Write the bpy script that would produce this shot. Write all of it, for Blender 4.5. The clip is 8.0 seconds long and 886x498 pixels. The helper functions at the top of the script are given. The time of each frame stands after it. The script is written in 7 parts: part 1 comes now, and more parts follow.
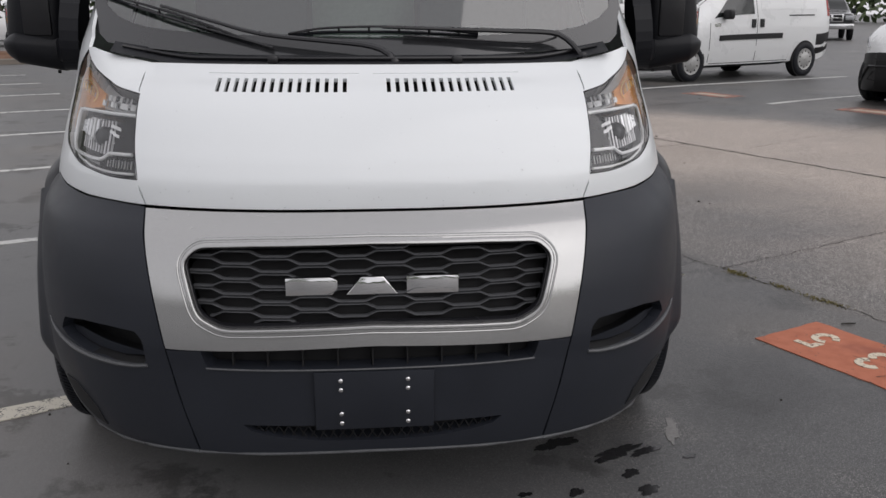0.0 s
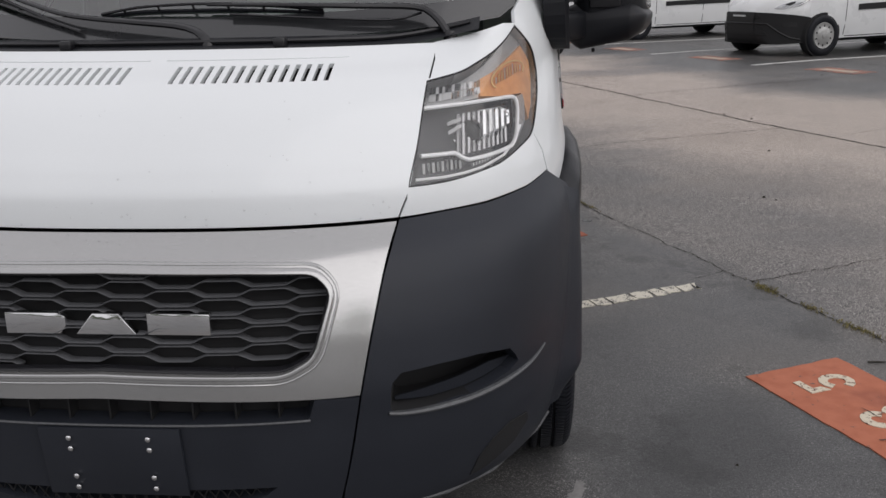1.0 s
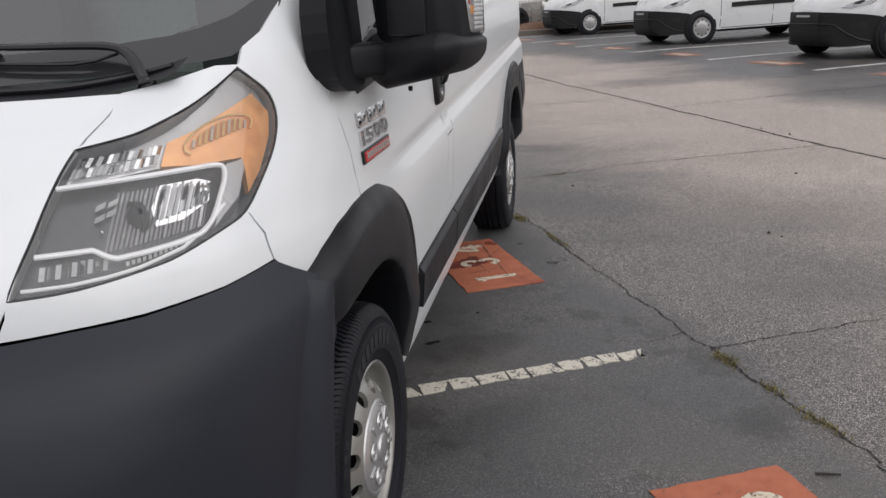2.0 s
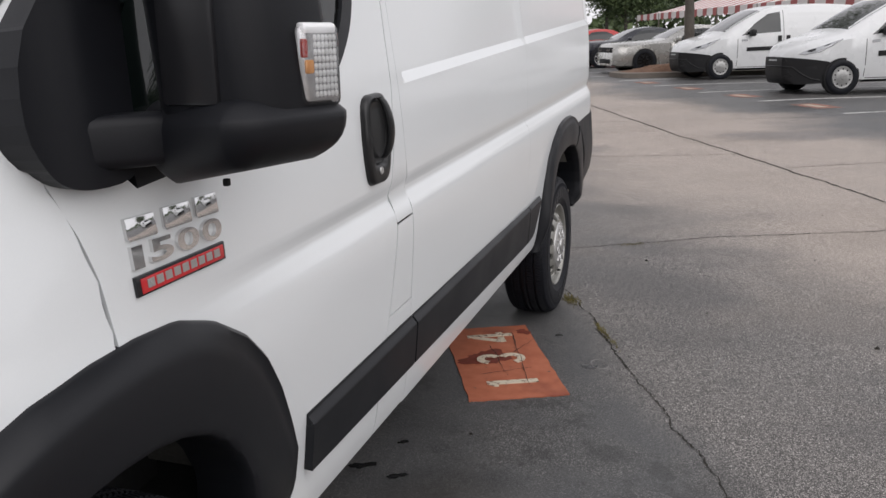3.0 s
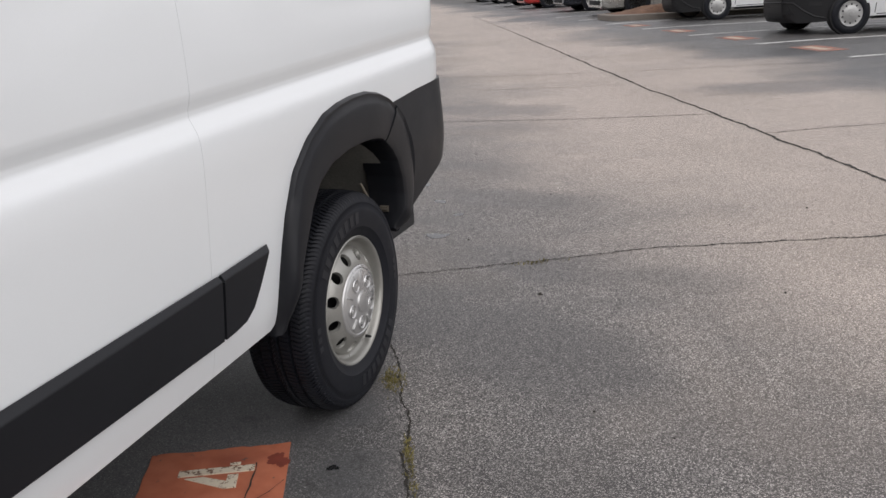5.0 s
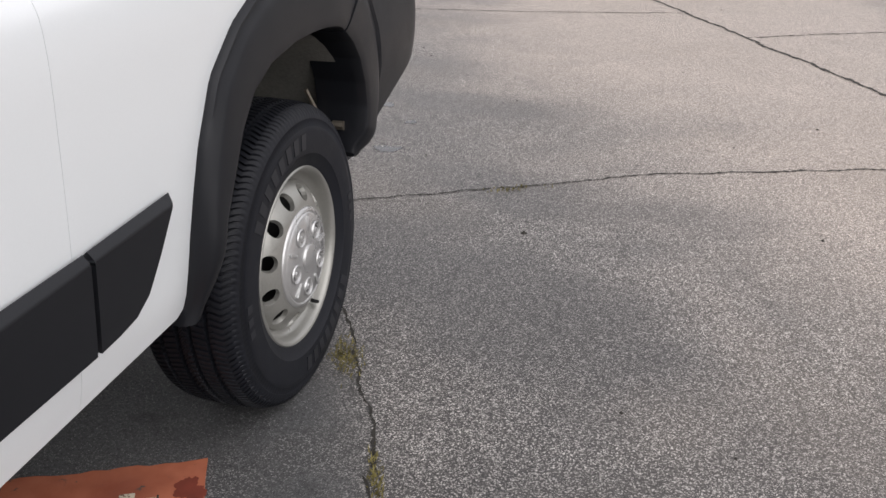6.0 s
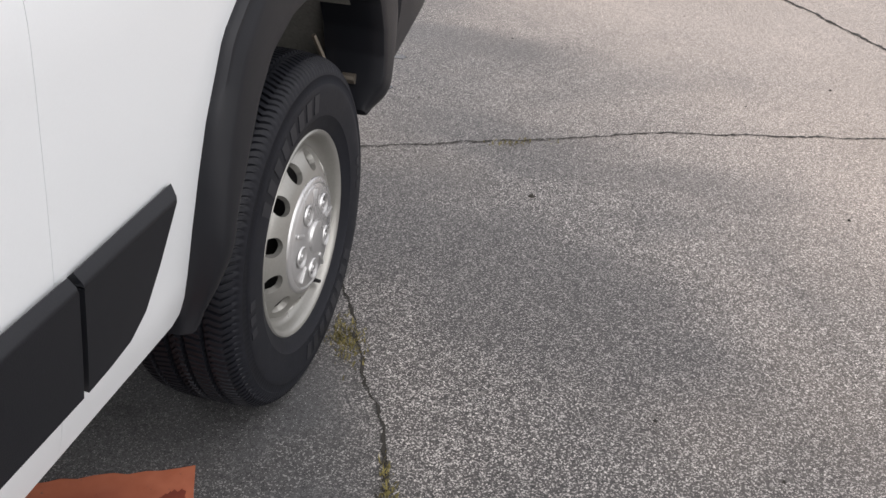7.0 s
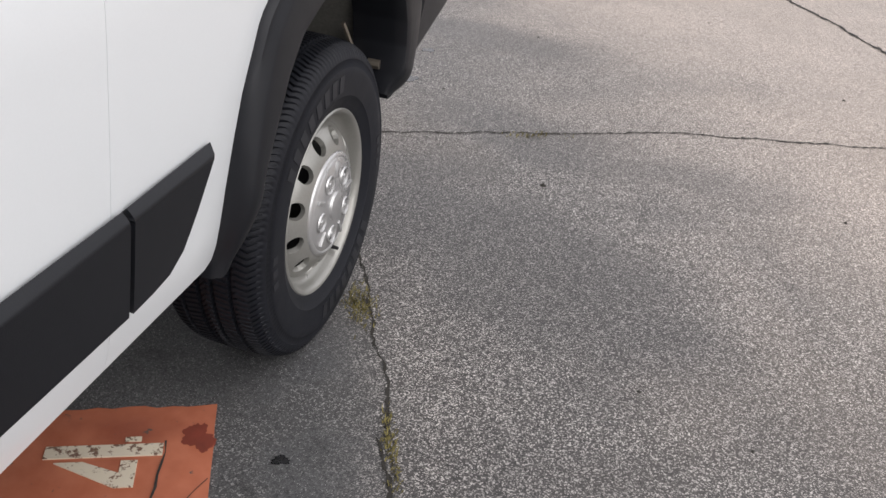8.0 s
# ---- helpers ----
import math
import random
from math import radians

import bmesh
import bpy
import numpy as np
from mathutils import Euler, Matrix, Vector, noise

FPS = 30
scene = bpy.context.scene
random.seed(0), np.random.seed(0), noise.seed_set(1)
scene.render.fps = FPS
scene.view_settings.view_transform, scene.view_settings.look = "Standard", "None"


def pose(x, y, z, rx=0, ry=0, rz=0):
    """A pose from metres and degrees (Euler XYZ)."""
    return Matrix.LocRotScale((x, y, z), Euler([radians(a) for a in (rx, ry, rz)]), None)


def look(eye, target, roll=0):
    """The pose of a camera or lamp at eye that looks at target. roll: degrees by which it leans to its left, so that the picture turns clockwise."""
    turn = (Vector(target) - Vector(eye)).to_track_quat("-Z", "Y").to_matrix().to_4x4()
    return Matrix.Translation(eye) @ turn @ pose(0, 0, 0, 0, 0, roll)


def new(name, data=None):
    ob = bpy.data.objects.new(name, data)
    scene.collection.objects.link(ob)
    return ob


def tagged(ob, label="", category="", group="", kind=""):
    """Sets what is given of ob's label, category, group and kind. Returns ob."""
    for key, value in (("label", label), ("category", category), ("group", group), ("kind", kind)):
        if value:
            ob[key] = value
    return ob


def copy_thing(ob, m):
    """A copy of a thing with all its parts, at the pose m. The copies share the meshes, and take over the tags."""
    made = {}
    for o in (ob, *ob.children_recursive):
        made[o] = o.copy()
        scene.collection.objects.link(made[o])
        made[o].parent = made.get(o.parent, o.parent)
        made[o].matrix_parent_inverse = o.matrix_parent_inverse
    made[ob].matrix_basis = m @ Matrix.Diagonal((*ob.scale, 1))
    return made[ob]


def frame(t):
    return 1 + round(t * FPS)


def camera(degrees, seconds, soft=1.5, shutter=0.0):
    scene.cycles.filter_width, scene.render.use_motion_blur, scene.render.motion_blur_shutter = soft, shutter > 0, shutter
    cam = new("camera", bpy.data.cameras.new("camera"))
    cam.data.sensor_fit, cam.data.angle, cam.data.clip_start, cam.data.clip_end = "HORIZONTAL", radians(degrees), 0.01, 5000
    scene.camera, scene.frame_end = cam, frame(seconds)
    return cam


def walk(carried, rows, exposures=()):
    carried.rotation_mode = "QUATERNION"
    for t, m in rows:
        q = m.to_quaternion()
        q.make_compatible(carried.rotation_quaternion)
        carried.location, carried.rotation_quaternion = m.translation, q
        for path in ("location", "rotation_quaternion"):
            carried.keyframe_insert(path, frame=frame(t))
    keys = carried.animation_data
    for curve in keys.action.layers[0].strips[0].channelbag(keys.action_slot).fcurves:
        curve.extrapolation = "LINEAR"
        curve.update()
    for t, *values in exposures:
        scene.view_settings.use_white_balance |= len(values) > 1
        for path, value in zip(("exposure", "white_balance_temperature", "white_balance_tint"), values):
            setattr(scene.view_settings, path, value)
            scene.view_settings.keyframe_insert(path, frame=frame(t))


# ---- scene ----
cam = camera(54.9, 8.0)
PATH = [
    (0, (-0.011, -1.962, 1.393), (0.168, -0.043, 0.858), 0.2),
    (0.5, (0.434, -1.767, 1.382), (0.412, 0.149, 0.807), -0.1),
    (1, (0.852, -1.472, 1.375), (0.689, 0.434, 0.791), -1.2),
    (1.5, (1.231, -1.138, 1.368), (0.961, 0.757, 0.79), -2.4),
    (2, (1.563, -0.777, 1.392), (1.197, 1.106, 0.827), -2.9),
    (2.2, (1.679, -0.611, 1.415), (1.271, 1.268, 0.864), -2.9),
    (3.3, (1.925, 0.406, 1.392), (1.195, 2.21, 0.93), -0.7),
    (3.5, (1.98, 0.576, 1.389), (1.209, 2.364, 0.932), -0.7),
    (4, (2.126, 1.067, 1.36), (1.308, 2.831, 0.893), -1.1),
    (4.5, (2.203, 1.601, 1.335), (1.416, 3.368, 0.823), -2.3),
    (5, (2.171, 2.083, 1.306), (1.503, 3.873, 0.714), -2.8),
    (5.2, (2.107, 2.251, 1.261), (1.492, 4.051, 0.642), -2.8),
    (6.3, (1.674, 2.886, 1.178), (1.265, 4.624, 0.277), 2.2),
    (6.5, (1.629, 2.945, 1.175), (1.248, 4.672, 0.24), 3.1),
    (7, (1.545, 2.999, 1.187), (1.221, 4.706, 0.197), 5.2),
    (7.5, (1.552, 2.971, 1.178), (1.251, 4.665, 0.159), 6.8),
    (8, (1.624, 2.843, 1.226), (1.242, 4.533, 0.226), 7.1),
]
walk(cam, [(t, look(eye, target, roll)) for t, eye, target, roll in PATH],
     [(0, 0.06), (1.2, 0.06), (2.2, 0.23), (3.3, 0.25), (4.2, 0.28), (5.2, 0.44), (6.3, 0.68), (8, 0.75)])

# ---- sky and sun: a bright overcast day ----
SUN_UP, SUN_WAY = 38.0, 126.0
world = bpy.data.worlds.new("overcast_sky")
scene.world = world
world.use_nodes = True
wn, wl = world.node_tree.nodes, world.node_tree.links
wn.clear()
sky = wn.new("ShaderNodeTexSky")
sky.sky_type = "NISHITA"
sky.sun_disc = False
sky.sun_elevation, sky.sun_rotation = radians(SUN_UP), radians(SUN_WAY)
sky.air_density, sky.dust_density, sky.ozone_density = 1.0, 1.0, 1.0
grey = wn.new("ShaderNodeHueSaturation")
grey.inputs["Saturation"].default_value = 0.12
back = wn.new("ShaderNodeBackground")
back.inputs["Strength"].default_value = 0.125
wout = wn.new("ShaderNodeOutputWorld")
wl.new(sky.outputs[0], grey.inputs["Color"])
cloud = wn.new("ShaderNodeMix")
cloud.data_type = "RGBA"
cloud.inputs["Factor"].default_value = 0.75
cloud.inputs[7].default_value = (6.65, 6.5, 6.85, 1)
wl.new(grey.outputs[0], cloud.inputs[6])
wl.new(cloud.outputs[2], back.inputs["Color"])
wl.new(back.outputs[0], wout.inputs["Surface"])

sun = new("sun", bpy.data.lights.new("sun", "SUN"))
sun.data.energy, sun.data.angle, sun.data.color = 1.08, radians(85), (1.0, 0.955, 0.945)
sun.matrix_world = look((0, 0, 0), (-math.sin(radians(SUN_WAY)) * math.cos(radians(SUN_UP)), -math.cos(radians(SUN_WAY)) * math.cos(radians(SUN_UP)), -math.sin(radians(SUN_UP))))
scene.view_settings.exposure = 0.0


# ---- materials ----
class Nodes:
    """A material's node tree, with short calls."""

    def __init__(self, name):
        self.mat = bpy.data.materials.new(name)
        self.mat.use_nodes = True
        self.n, self.l = self.mat.node_tree.nodes, self.mat.node_tree.links
        self.bsdf = self.n["Principled BSDF"]
        self.out = self.n["Material Output"]
        self.tc = self.n.new("ShaderNodeTexCoord")

    def put(self, socket, value):
        if isinstance(value, bpy.types.NodeSocket):
            self.l.new(value, socket)
        else:
            socket.default_value = value

    def noise(self, scale, detail=4.0, rough=0.55, vector=None, stretch=None):
        node = self.n.new("ShaderNodeTexNoise")
        node.inputs["Scale"].default_value, node.inputs["Detail"].default_value, node.inputs["Roughness"].default_value = scale, detail, rough
        source = vector or self.tc.outputs["Object"]
        if stretch:
            mp = self.n.new("ShaderNodeMapping")
            mp.inputs["Scale"].default_value = stretch
            self.l.new(source, mp.inputs["Vector"])
            source = mp.outputs[0]
        self.l.new(source, node.inputs["Vector"])
        return node.outputs["Fac"]

    def cells(self, scale, out="Color", feature="F1"):
        node = self.n.new("ShaderNodeTexVoronoi")
        node.feature = feature
        node.inputs["Scale"].default_value = scale
        self.l.new(self.tc.outputs["Object"], node.inputs["Vector"])
        return node.outputs[out]

    def span(self, value, a, b, lo=0.0, hi=1.0, smooth=False):
        node = self.n.new("ShaderNodeMapRange")
        node.interpolation_type = "SMOOTHSTEP" if smooth else "LINEAR"
        for k, v in zip(("Value", "From Min", "From Max", "To Min", "To Max"), (value, a, b, lo, hi)):
            self.put(node.inputs[k], v)
        return node.outputs[0]

    def mix(self, fac, a, b, kind="MIX"):
        node = self.n.new("ShaderNodeMix")
        node.data_type, node.blend_type = "RGBA", kind
        self.put(node.inputs["Factor"], fac)
        for s, v in ((node.inputs[6], a), (node.inputs[7], b)):
            self.put(s, v if isinstance(v, bpy.types.NodeSocket) else (*v, 1.0))
        return node.outputs[2]

    def maths(self, op, a, b=0.0):
        node = self.n.new("ShaderNodeMath")
        node.operation = op
        self.put(node.inputs[0], a)
        self.put(node.inputs[1], b)
        return node.outputs[0]

    def bump(self, height, strength, distance=0.002):
        node = self.n.new("ShaderNodeBump")
        node.inputs["Strength"].default_value, node.inputs["Distance"].default_value = strength, distance
        self.l.new(height, node.inputs["Height"])
        self.l.new(node.outputs[0], self.bsdf.inputs["Normal"])

    def set(self, **kw):
        for k, v in kw.items():
            s = self.bsdf.inputs[k.replace("_", " ")]
            self.put(s, (*v, 1.0) if isinstance(v, tuple) and len(v) == 3 else v)
        return self.mat


def plain(name, color, rough=0.5, metal=0.0, vary=0.12, grain=60.0, blotch=3.0, relief=0.0, coat=0.0, spec=0.5, coat_rough=0.05):
    """A surface with grain and blotches at two scales."""
    m = Nodes(name)
    fine, broad = m.noise(grain, 3), m.noise(blotch, 4)
    both = m.maths("ADD", m.maths("MULTIPLY", fine, 0.5), m.maths("MULTIPLY", broad, 0.5))
    lo, hi = tuple(c * (1 - vary) for c in color), tuple(min(1.0, c * (1 + vary)) for c in color)
    m.set(Base_Color=m.mix(m.span(both, 0.3, 0.7), lo, hi), Roughness=m.span(broad, 0.3, 0.7, max(0.02, rough - 0.07), min(1.0, rough + 0.07)), Metallic=metal,
          Coat_Weight=coat, Coat_Roughness=coat_rough, Specular_IOR_Level=spec)
    if relief:
        m.bump(fine, relief)
    return m.mat


def glass(name, tint, clear, gloss=0.02, ior=1.6, least=0.03):
    """A pane: lets part of the light through, tinted, and mirrors by its angle."""
    m = Nodes(name)
    m.n.remove(m.bsdf)
    tr, gl, fr, mx = (m.n.new(k) for k in ("ShaderNodeBsdfTransparent", "ShaderNodeBsdfGlossy", "ShaderNodeFresnel", "ShaderNodeMixShader"))
    tr.inputs["Color"].default_value = (*(c * clear for c in tint), 1)
    gl.inputs["Roughness"].default_value = gloss
    fr.inputs["IOR"].default_value = ior
    m.l.new(m.span(fr.outputs[0], 0.0, 1.0, least, 1.0), mx.inputs[0])
    m.l.new(tr.outputs[0], mx.inputs[1])
    m.l.new(gl.outputs[0], mx.inputs[2])
    m.l.new(mx.outputs[0], m.out.inputs["Surface"])
    return m.mat


WHITE = plain("white_paint", (0.735, 0.76, 0.77), 0.38, vary=0.015, grain=300, blotch=2.0, coat=0.6, coat_rough=0.09)
PLASTIC = plain("black_textured_plastic", (0.0205, 0.0230, 0.0300), 0.44, vary=0.18, grain=500, blotch=5, relief=0.14, spec=0.30)
CLAD = plain("grey_black_cladding", (0.0088, 0.0096, 0.0122), 0.42, vary=0.15, grain=500, blotch=4, relief=0.12, spec=0.32)
SATIN = plain("satin_black_trim", (0.012, 0.012, 0.014), 0.28, vary=0.1)
DARK = plain("dark_inside", (0.008, 0.008, 0.009), 0.8)
UNDER = plain("underbody", (0.02, 0.02, 0.021), 0.85, vary=0.3, blotch=8)
LINER = plain("wheel_liner_felt", (0.17, 0.165, 0.15), 0.95, vary=0.3, grain=120, blotch=9)
WELL = plain("grey_primed_well", (0.30, 0.30, 0.265), 0.8, vary=0.25, grain=30, blotch=7)
CHROME = plain("chrome", (0.75, 0.75, 0.75), 0.08, 1.0, vary=0.03)
RUBBER = plain("tyre_rubber", (0.0082, 0.0092, 0.0128), 0.55, vary=0.25, grain=150, blotch=12, relief=0.15, spec=0.25)
RUBBER_MARK = plain("raised_tyre_marks", (0.0115, 0.0125, 0.0165), 0.5, vary=0.2)
WHEEL = plain("silver_wheel_paint", (0.32, 0.317, 0.294), 0.34, 0.55, vary=0.08, grain=200, blotch=14)
CAP = plain("silver_hub_cap", (0.54, 0.54, 0.535), 0.30, 0.7, vary=0.06)
BRASS = plain("valve_metal", (0.25, 0.22, 0.18), 0.4, 0.8)
RED_BADGE = plain("red_badge", (0.55, 0.02, 0.025), 0.25, coat=0.5)
RED_LAMP = plain("red_lamp", (0.35, 0.02, 0.015), 0.12, coat=0.8)
AMBER = plain("amber_reflector", (0.86, 0.42, 0.17), 0.20, 0.25, vary=0.25, grain=40, blotch=25, relief=0.3)
REFLECT = plain("lamp_reflector", (0.78, 0.79, 0.80), 0.10, 1.0, vary=0.1, grain=90)
AMBER_PALE = plain("pale_amber_ribs", (0.97, 0.60, 0.26), 0.16, 0.25, vary=0.3, grain=60)
FACET = plain("silvered_facets", (0.86, 0.87, 0.88), 0.20, 0.5, vary=0.15, grain=140, relief=0.4)
PRISM_BASE = plain("lamp_housing_silver", (0.56, 0.56, 0.57), 0.16, 0.6, vary=0.2, grain=60)
PRISM = plain("clear_prism_plastic", (0.78, 0.79, 0.80), 0.12, 0.2, vary=0.15, grain=120)
BEZEL = plain("lamp_bezel", (0.42, 0.425, 0.43), 0.28, 0.4, vary=0.15)
BEZEL_DARK = plain("dark_lamp_bezel", (0.045, 0.048, 0.053), 0.22, 0.4, vary=0.3, grain=70, blotch=20)
GUIDE = plain("white_light_guide", (0.93, 0.94, 0.95), 0.2, vary=0.02)
BULB = glass("bulb_glass", (1, 1, 1), 0.9)
LENS = glass("clear_lens", (1, 1, 1), 0.97, 0.03, 1.6)
# Scuffed grey of the lower lips; also a painted highlight on ledge and scoop.
WORN_GLINT_EDGE = plain("worn_and_glinting_plastic_edge", (0.075, 0.078, 0.083), 0.34, vary=0.4, grain=120, blotch=12)
SCREEN = glass("windscreen_glass", (0.72, 0.86, 0.79), 0.88, 0.03, 2.2, 0.08)
SIDE_GLASS = glass("side_glass", (0.22, 0.29, 0.28), 0.5, 0.02, 1.5)
MIRROR_BLACK = plain("black_mirror_plastic", (0.0062, 0.0068, 0.0092), 0.46, vary=0.15, grain=400, blotch=6, relief=0.1, spec=0.28)
DASH = plain("dashboard_grey", (0.26, 0.265, 0.26), 0.8)
CABIN = plain("cabin_lining", (0.55, 0.57, 0.55), 0.9)
SEAT = plain("seat_cloth", (0.12, 0.12, 0.125), 0.95)

m = Nodes("brushed_silver_paint")
line = m.noise(90, 2, 0.5, stretch=(1, 1, 8))
m.set(Base_Color=m.mix(m.span(line, 0.3, 0.7), (0.455, 0.455, 0.45), (0.485, 0.485, 0.48)), Metallic=0.8, Roughness=m.span(m.noise(7, 3), 0.3, 0.7, 0.20, 0.25), Coat_Weight=0.25, Coat_Roughness=0.08)
SILVER = m.mat


# ---- shapes of the van's skin ----
def curve(*pts):
    """A smooth function through the points (t, value), held flat past both ends."""
    xs = [p[0] for p in pts]
    ys = [p[1] for p in pts]
    n = len(xs)
    sl = [(ys[i + 1] - ys[i]) / (xs[i + 1] - xs[i]) for i in range(n - 1)]
    tg = [sl[0]] + [0 if sl[i - 1] * sl[i] <= 0 else 2 * sl[i - 1] * sl[i] / (sl[i - 1] + sl[i]) for i in range(1, n - 1)] + [sl[-1]]

    def value(t):
        if t <= xs[0]:
            return ys[0]
        if t >= xs[-1]:
            return ys[-1]
        i = max(k for k in range(n - 1) if xs[k] <= t)
        h = xs[i + 1] - xs[i]
        q = (t - xs[i]) / h
        return (ys[i] * (1 + 2 * q) * (1 - q) ** 2 + tg[i] * h * q * (1 - q) ** 2
                + ys[i + 1] * q * q * (3 - 2 * q) + tg[i + 1] * h * q * q * (q - 1))
    return value


def step(a, b, t):
    q = min(1.0, max(0.0, (t - a) / (b - a)))
    return q * q * (3 - 2 * q)


# The nose: at each height a rounded-square arc from the middle of the front to the flank.
ARC, DEEP = 2.6, 0.95
nose_low = curve((.16, .19), (.20, .14), (.25, .110), (.32, .096), (.42, .086), (.50, .080), (.56, .074), (.66, .084), (.76, .112), (.83, .155), (.885, .235), (.93, .30))
nose_hood = curve((.80, .27), (.89, .245), (.95, .250), (1.0, .274), (1.05, .312), (1.10, .357), (1.14, .402), (1.18, .468), (1.21, .545), (1.25, .625), (1.29, .73))
nose_wing = curve((.80, .27), (.89, .250), (.95, .257), (1.0, .280), (1.05, .315), (1.10, .360), (1.14, .398), (1.18, .428), (1.22, .448), (1.285, .487), (1.34, .548), (1.45, .67))
wide_low = curve((.15, .90), (.20, .96), (.30, 1.005), (.45, 1.033), (.80, 1.036), (.90, 1.028))
wide_wing = curve((.80, 1.02), (.90, 1.015), (1.0, 1.0), (1.2, .985), (1.4, .965), (1.6, .95))
seam_x = curve((.15, .455), (.25, .468), (.38, .499), (.553, .533), (.72, .565), (.89, .60), (.965, .628), (1.17, .652), (1.26, .662))


def arc_y(x, w):
    q = min(1.0, abs(x) / w)
    return DEEP * (1 - (1 - q ** ARC) ** (1 / ARC))


def nose_y(x, z, low=False):
    if low:
        return nose_low(z) + arc_y(x, wide_low(z))
    b = step(.62, .84, abs(x))
    return nose_hood(z) * (1 - b) + nose_wing(z) * b + arc_y(x, wide_wing(z))


def wing(a, z):
    """The wing: a runs from 0 in the middle of the nose to 1 where the flank begins, then on in metres."""
    w = wide_wing(z)
    if a >= 1:
        return (w, nose_wing(z) + DEEP + a - 1, z)
    s, c = math.sin(a * math.pi / 2), math.cos(a * math.pi / 2)
    x = w * s ** (2 / ARC)
    b = step(.62, .84, x)
    return (x, nose_hood(z) * (1 - b) + nose_wing(z) * b + DEEP * (1 - c ** (2 / ARC)), z)


def corner(a, z):
    """The bumper's corner, in the same way."""
    w = wide_low(z)
    if a >= 1:
        return (w, nose_low(z) + DEEP + a - 1, z)
    s, c = math.sin(a * math.pi / 2), math.cos(a * math.pi / 2)
    return (w * s ** (2 / ARC), nose_low(z) + DEEP * (1 - c ** (2 / ARC)), z)


def arc_a(x=None, y=None, z=1.0, low=False):
    """The arc's a at a given x, or at a given y, of the wing or of the bumper corner."""
    w, c = (wide_low(z), nose_low(z)) if low else (wide_wing(z), nose_wing(z))
    if x is not None:
        return math.asin(min(1.0, x / w) ** (ARC / 2)) * 2 / math.pi
    q = 1 - (y - c) / DEEP
    return 1 + (y - c - DEEP) if q <= 0 else math.acos(q ** (ARC / 2)) * 2 / math.pi


# The flank: height w counts along the body's own rake; the tail stands a little higher than the nose.
flank_w = curve((.30, .955), (.36, .972), (.42, .988), (.62, 1.010), (.80, 1.024), (.900, 1.0295), (.930, 1.0288), (.952, 1.0260), (.978, 1.0150), (.999, 1.0056), (1.007, 1.0056), (1.021, 1.0095), (1.037, 1.0146), (1.048, 1.0165),
                (1.08, 1.0172), (1.12, 1.0165), (1.27, 1.008), (1.42, .992), (1.60, .972), (1.90, .936), (2.10, .900), (2.18, .86))
rake_w = curve((.30, .042), (1.0, .042), (1.28, .062), (1.7, .05), (2.2, .03))
LEDGE = 1.283


def flank_z(y, w):
    return w + rake_w(w) * (y - 2.3)


def flank(y, w):
    z = flank_z(y, w)
    x = flank_w(w)
    b = step(1.1, 1.9, y)
    k = (1 - b) * step(.74, .90, z) * (1 - step(1.4, 1.7, z))
    q = max(0.0, 1 - (y - nose_wing(z)) / DEEP)
    x = x * (1 - k) + wide_wing(z) * (1 - min(1.0, q) ** ARC) ** (1 / ARC) * k
    if w > LEDGE - .002:
        inside = min(step(2.29, 2.32, y), 1 - step(5.19, 5.23, y)) * (1 - .75 * (step(3.615, 3.64, y) - step(3.665, 3.69, y)))
        x -= .020 * min(1.0, max(0.0, (w - LEDGE) / .026)) * (1 - step(1.86, 1.9, w)) * inside
    x -= .10 * step(5.05, 5.42, y) ** 2
    return (x, y, z)


def flank_wz(y, z):
    """The w at which the flank has height z."""
    w = z
    for _ in range(6):
        w = z - rake_w(w) * (y - 2.3)
    return w


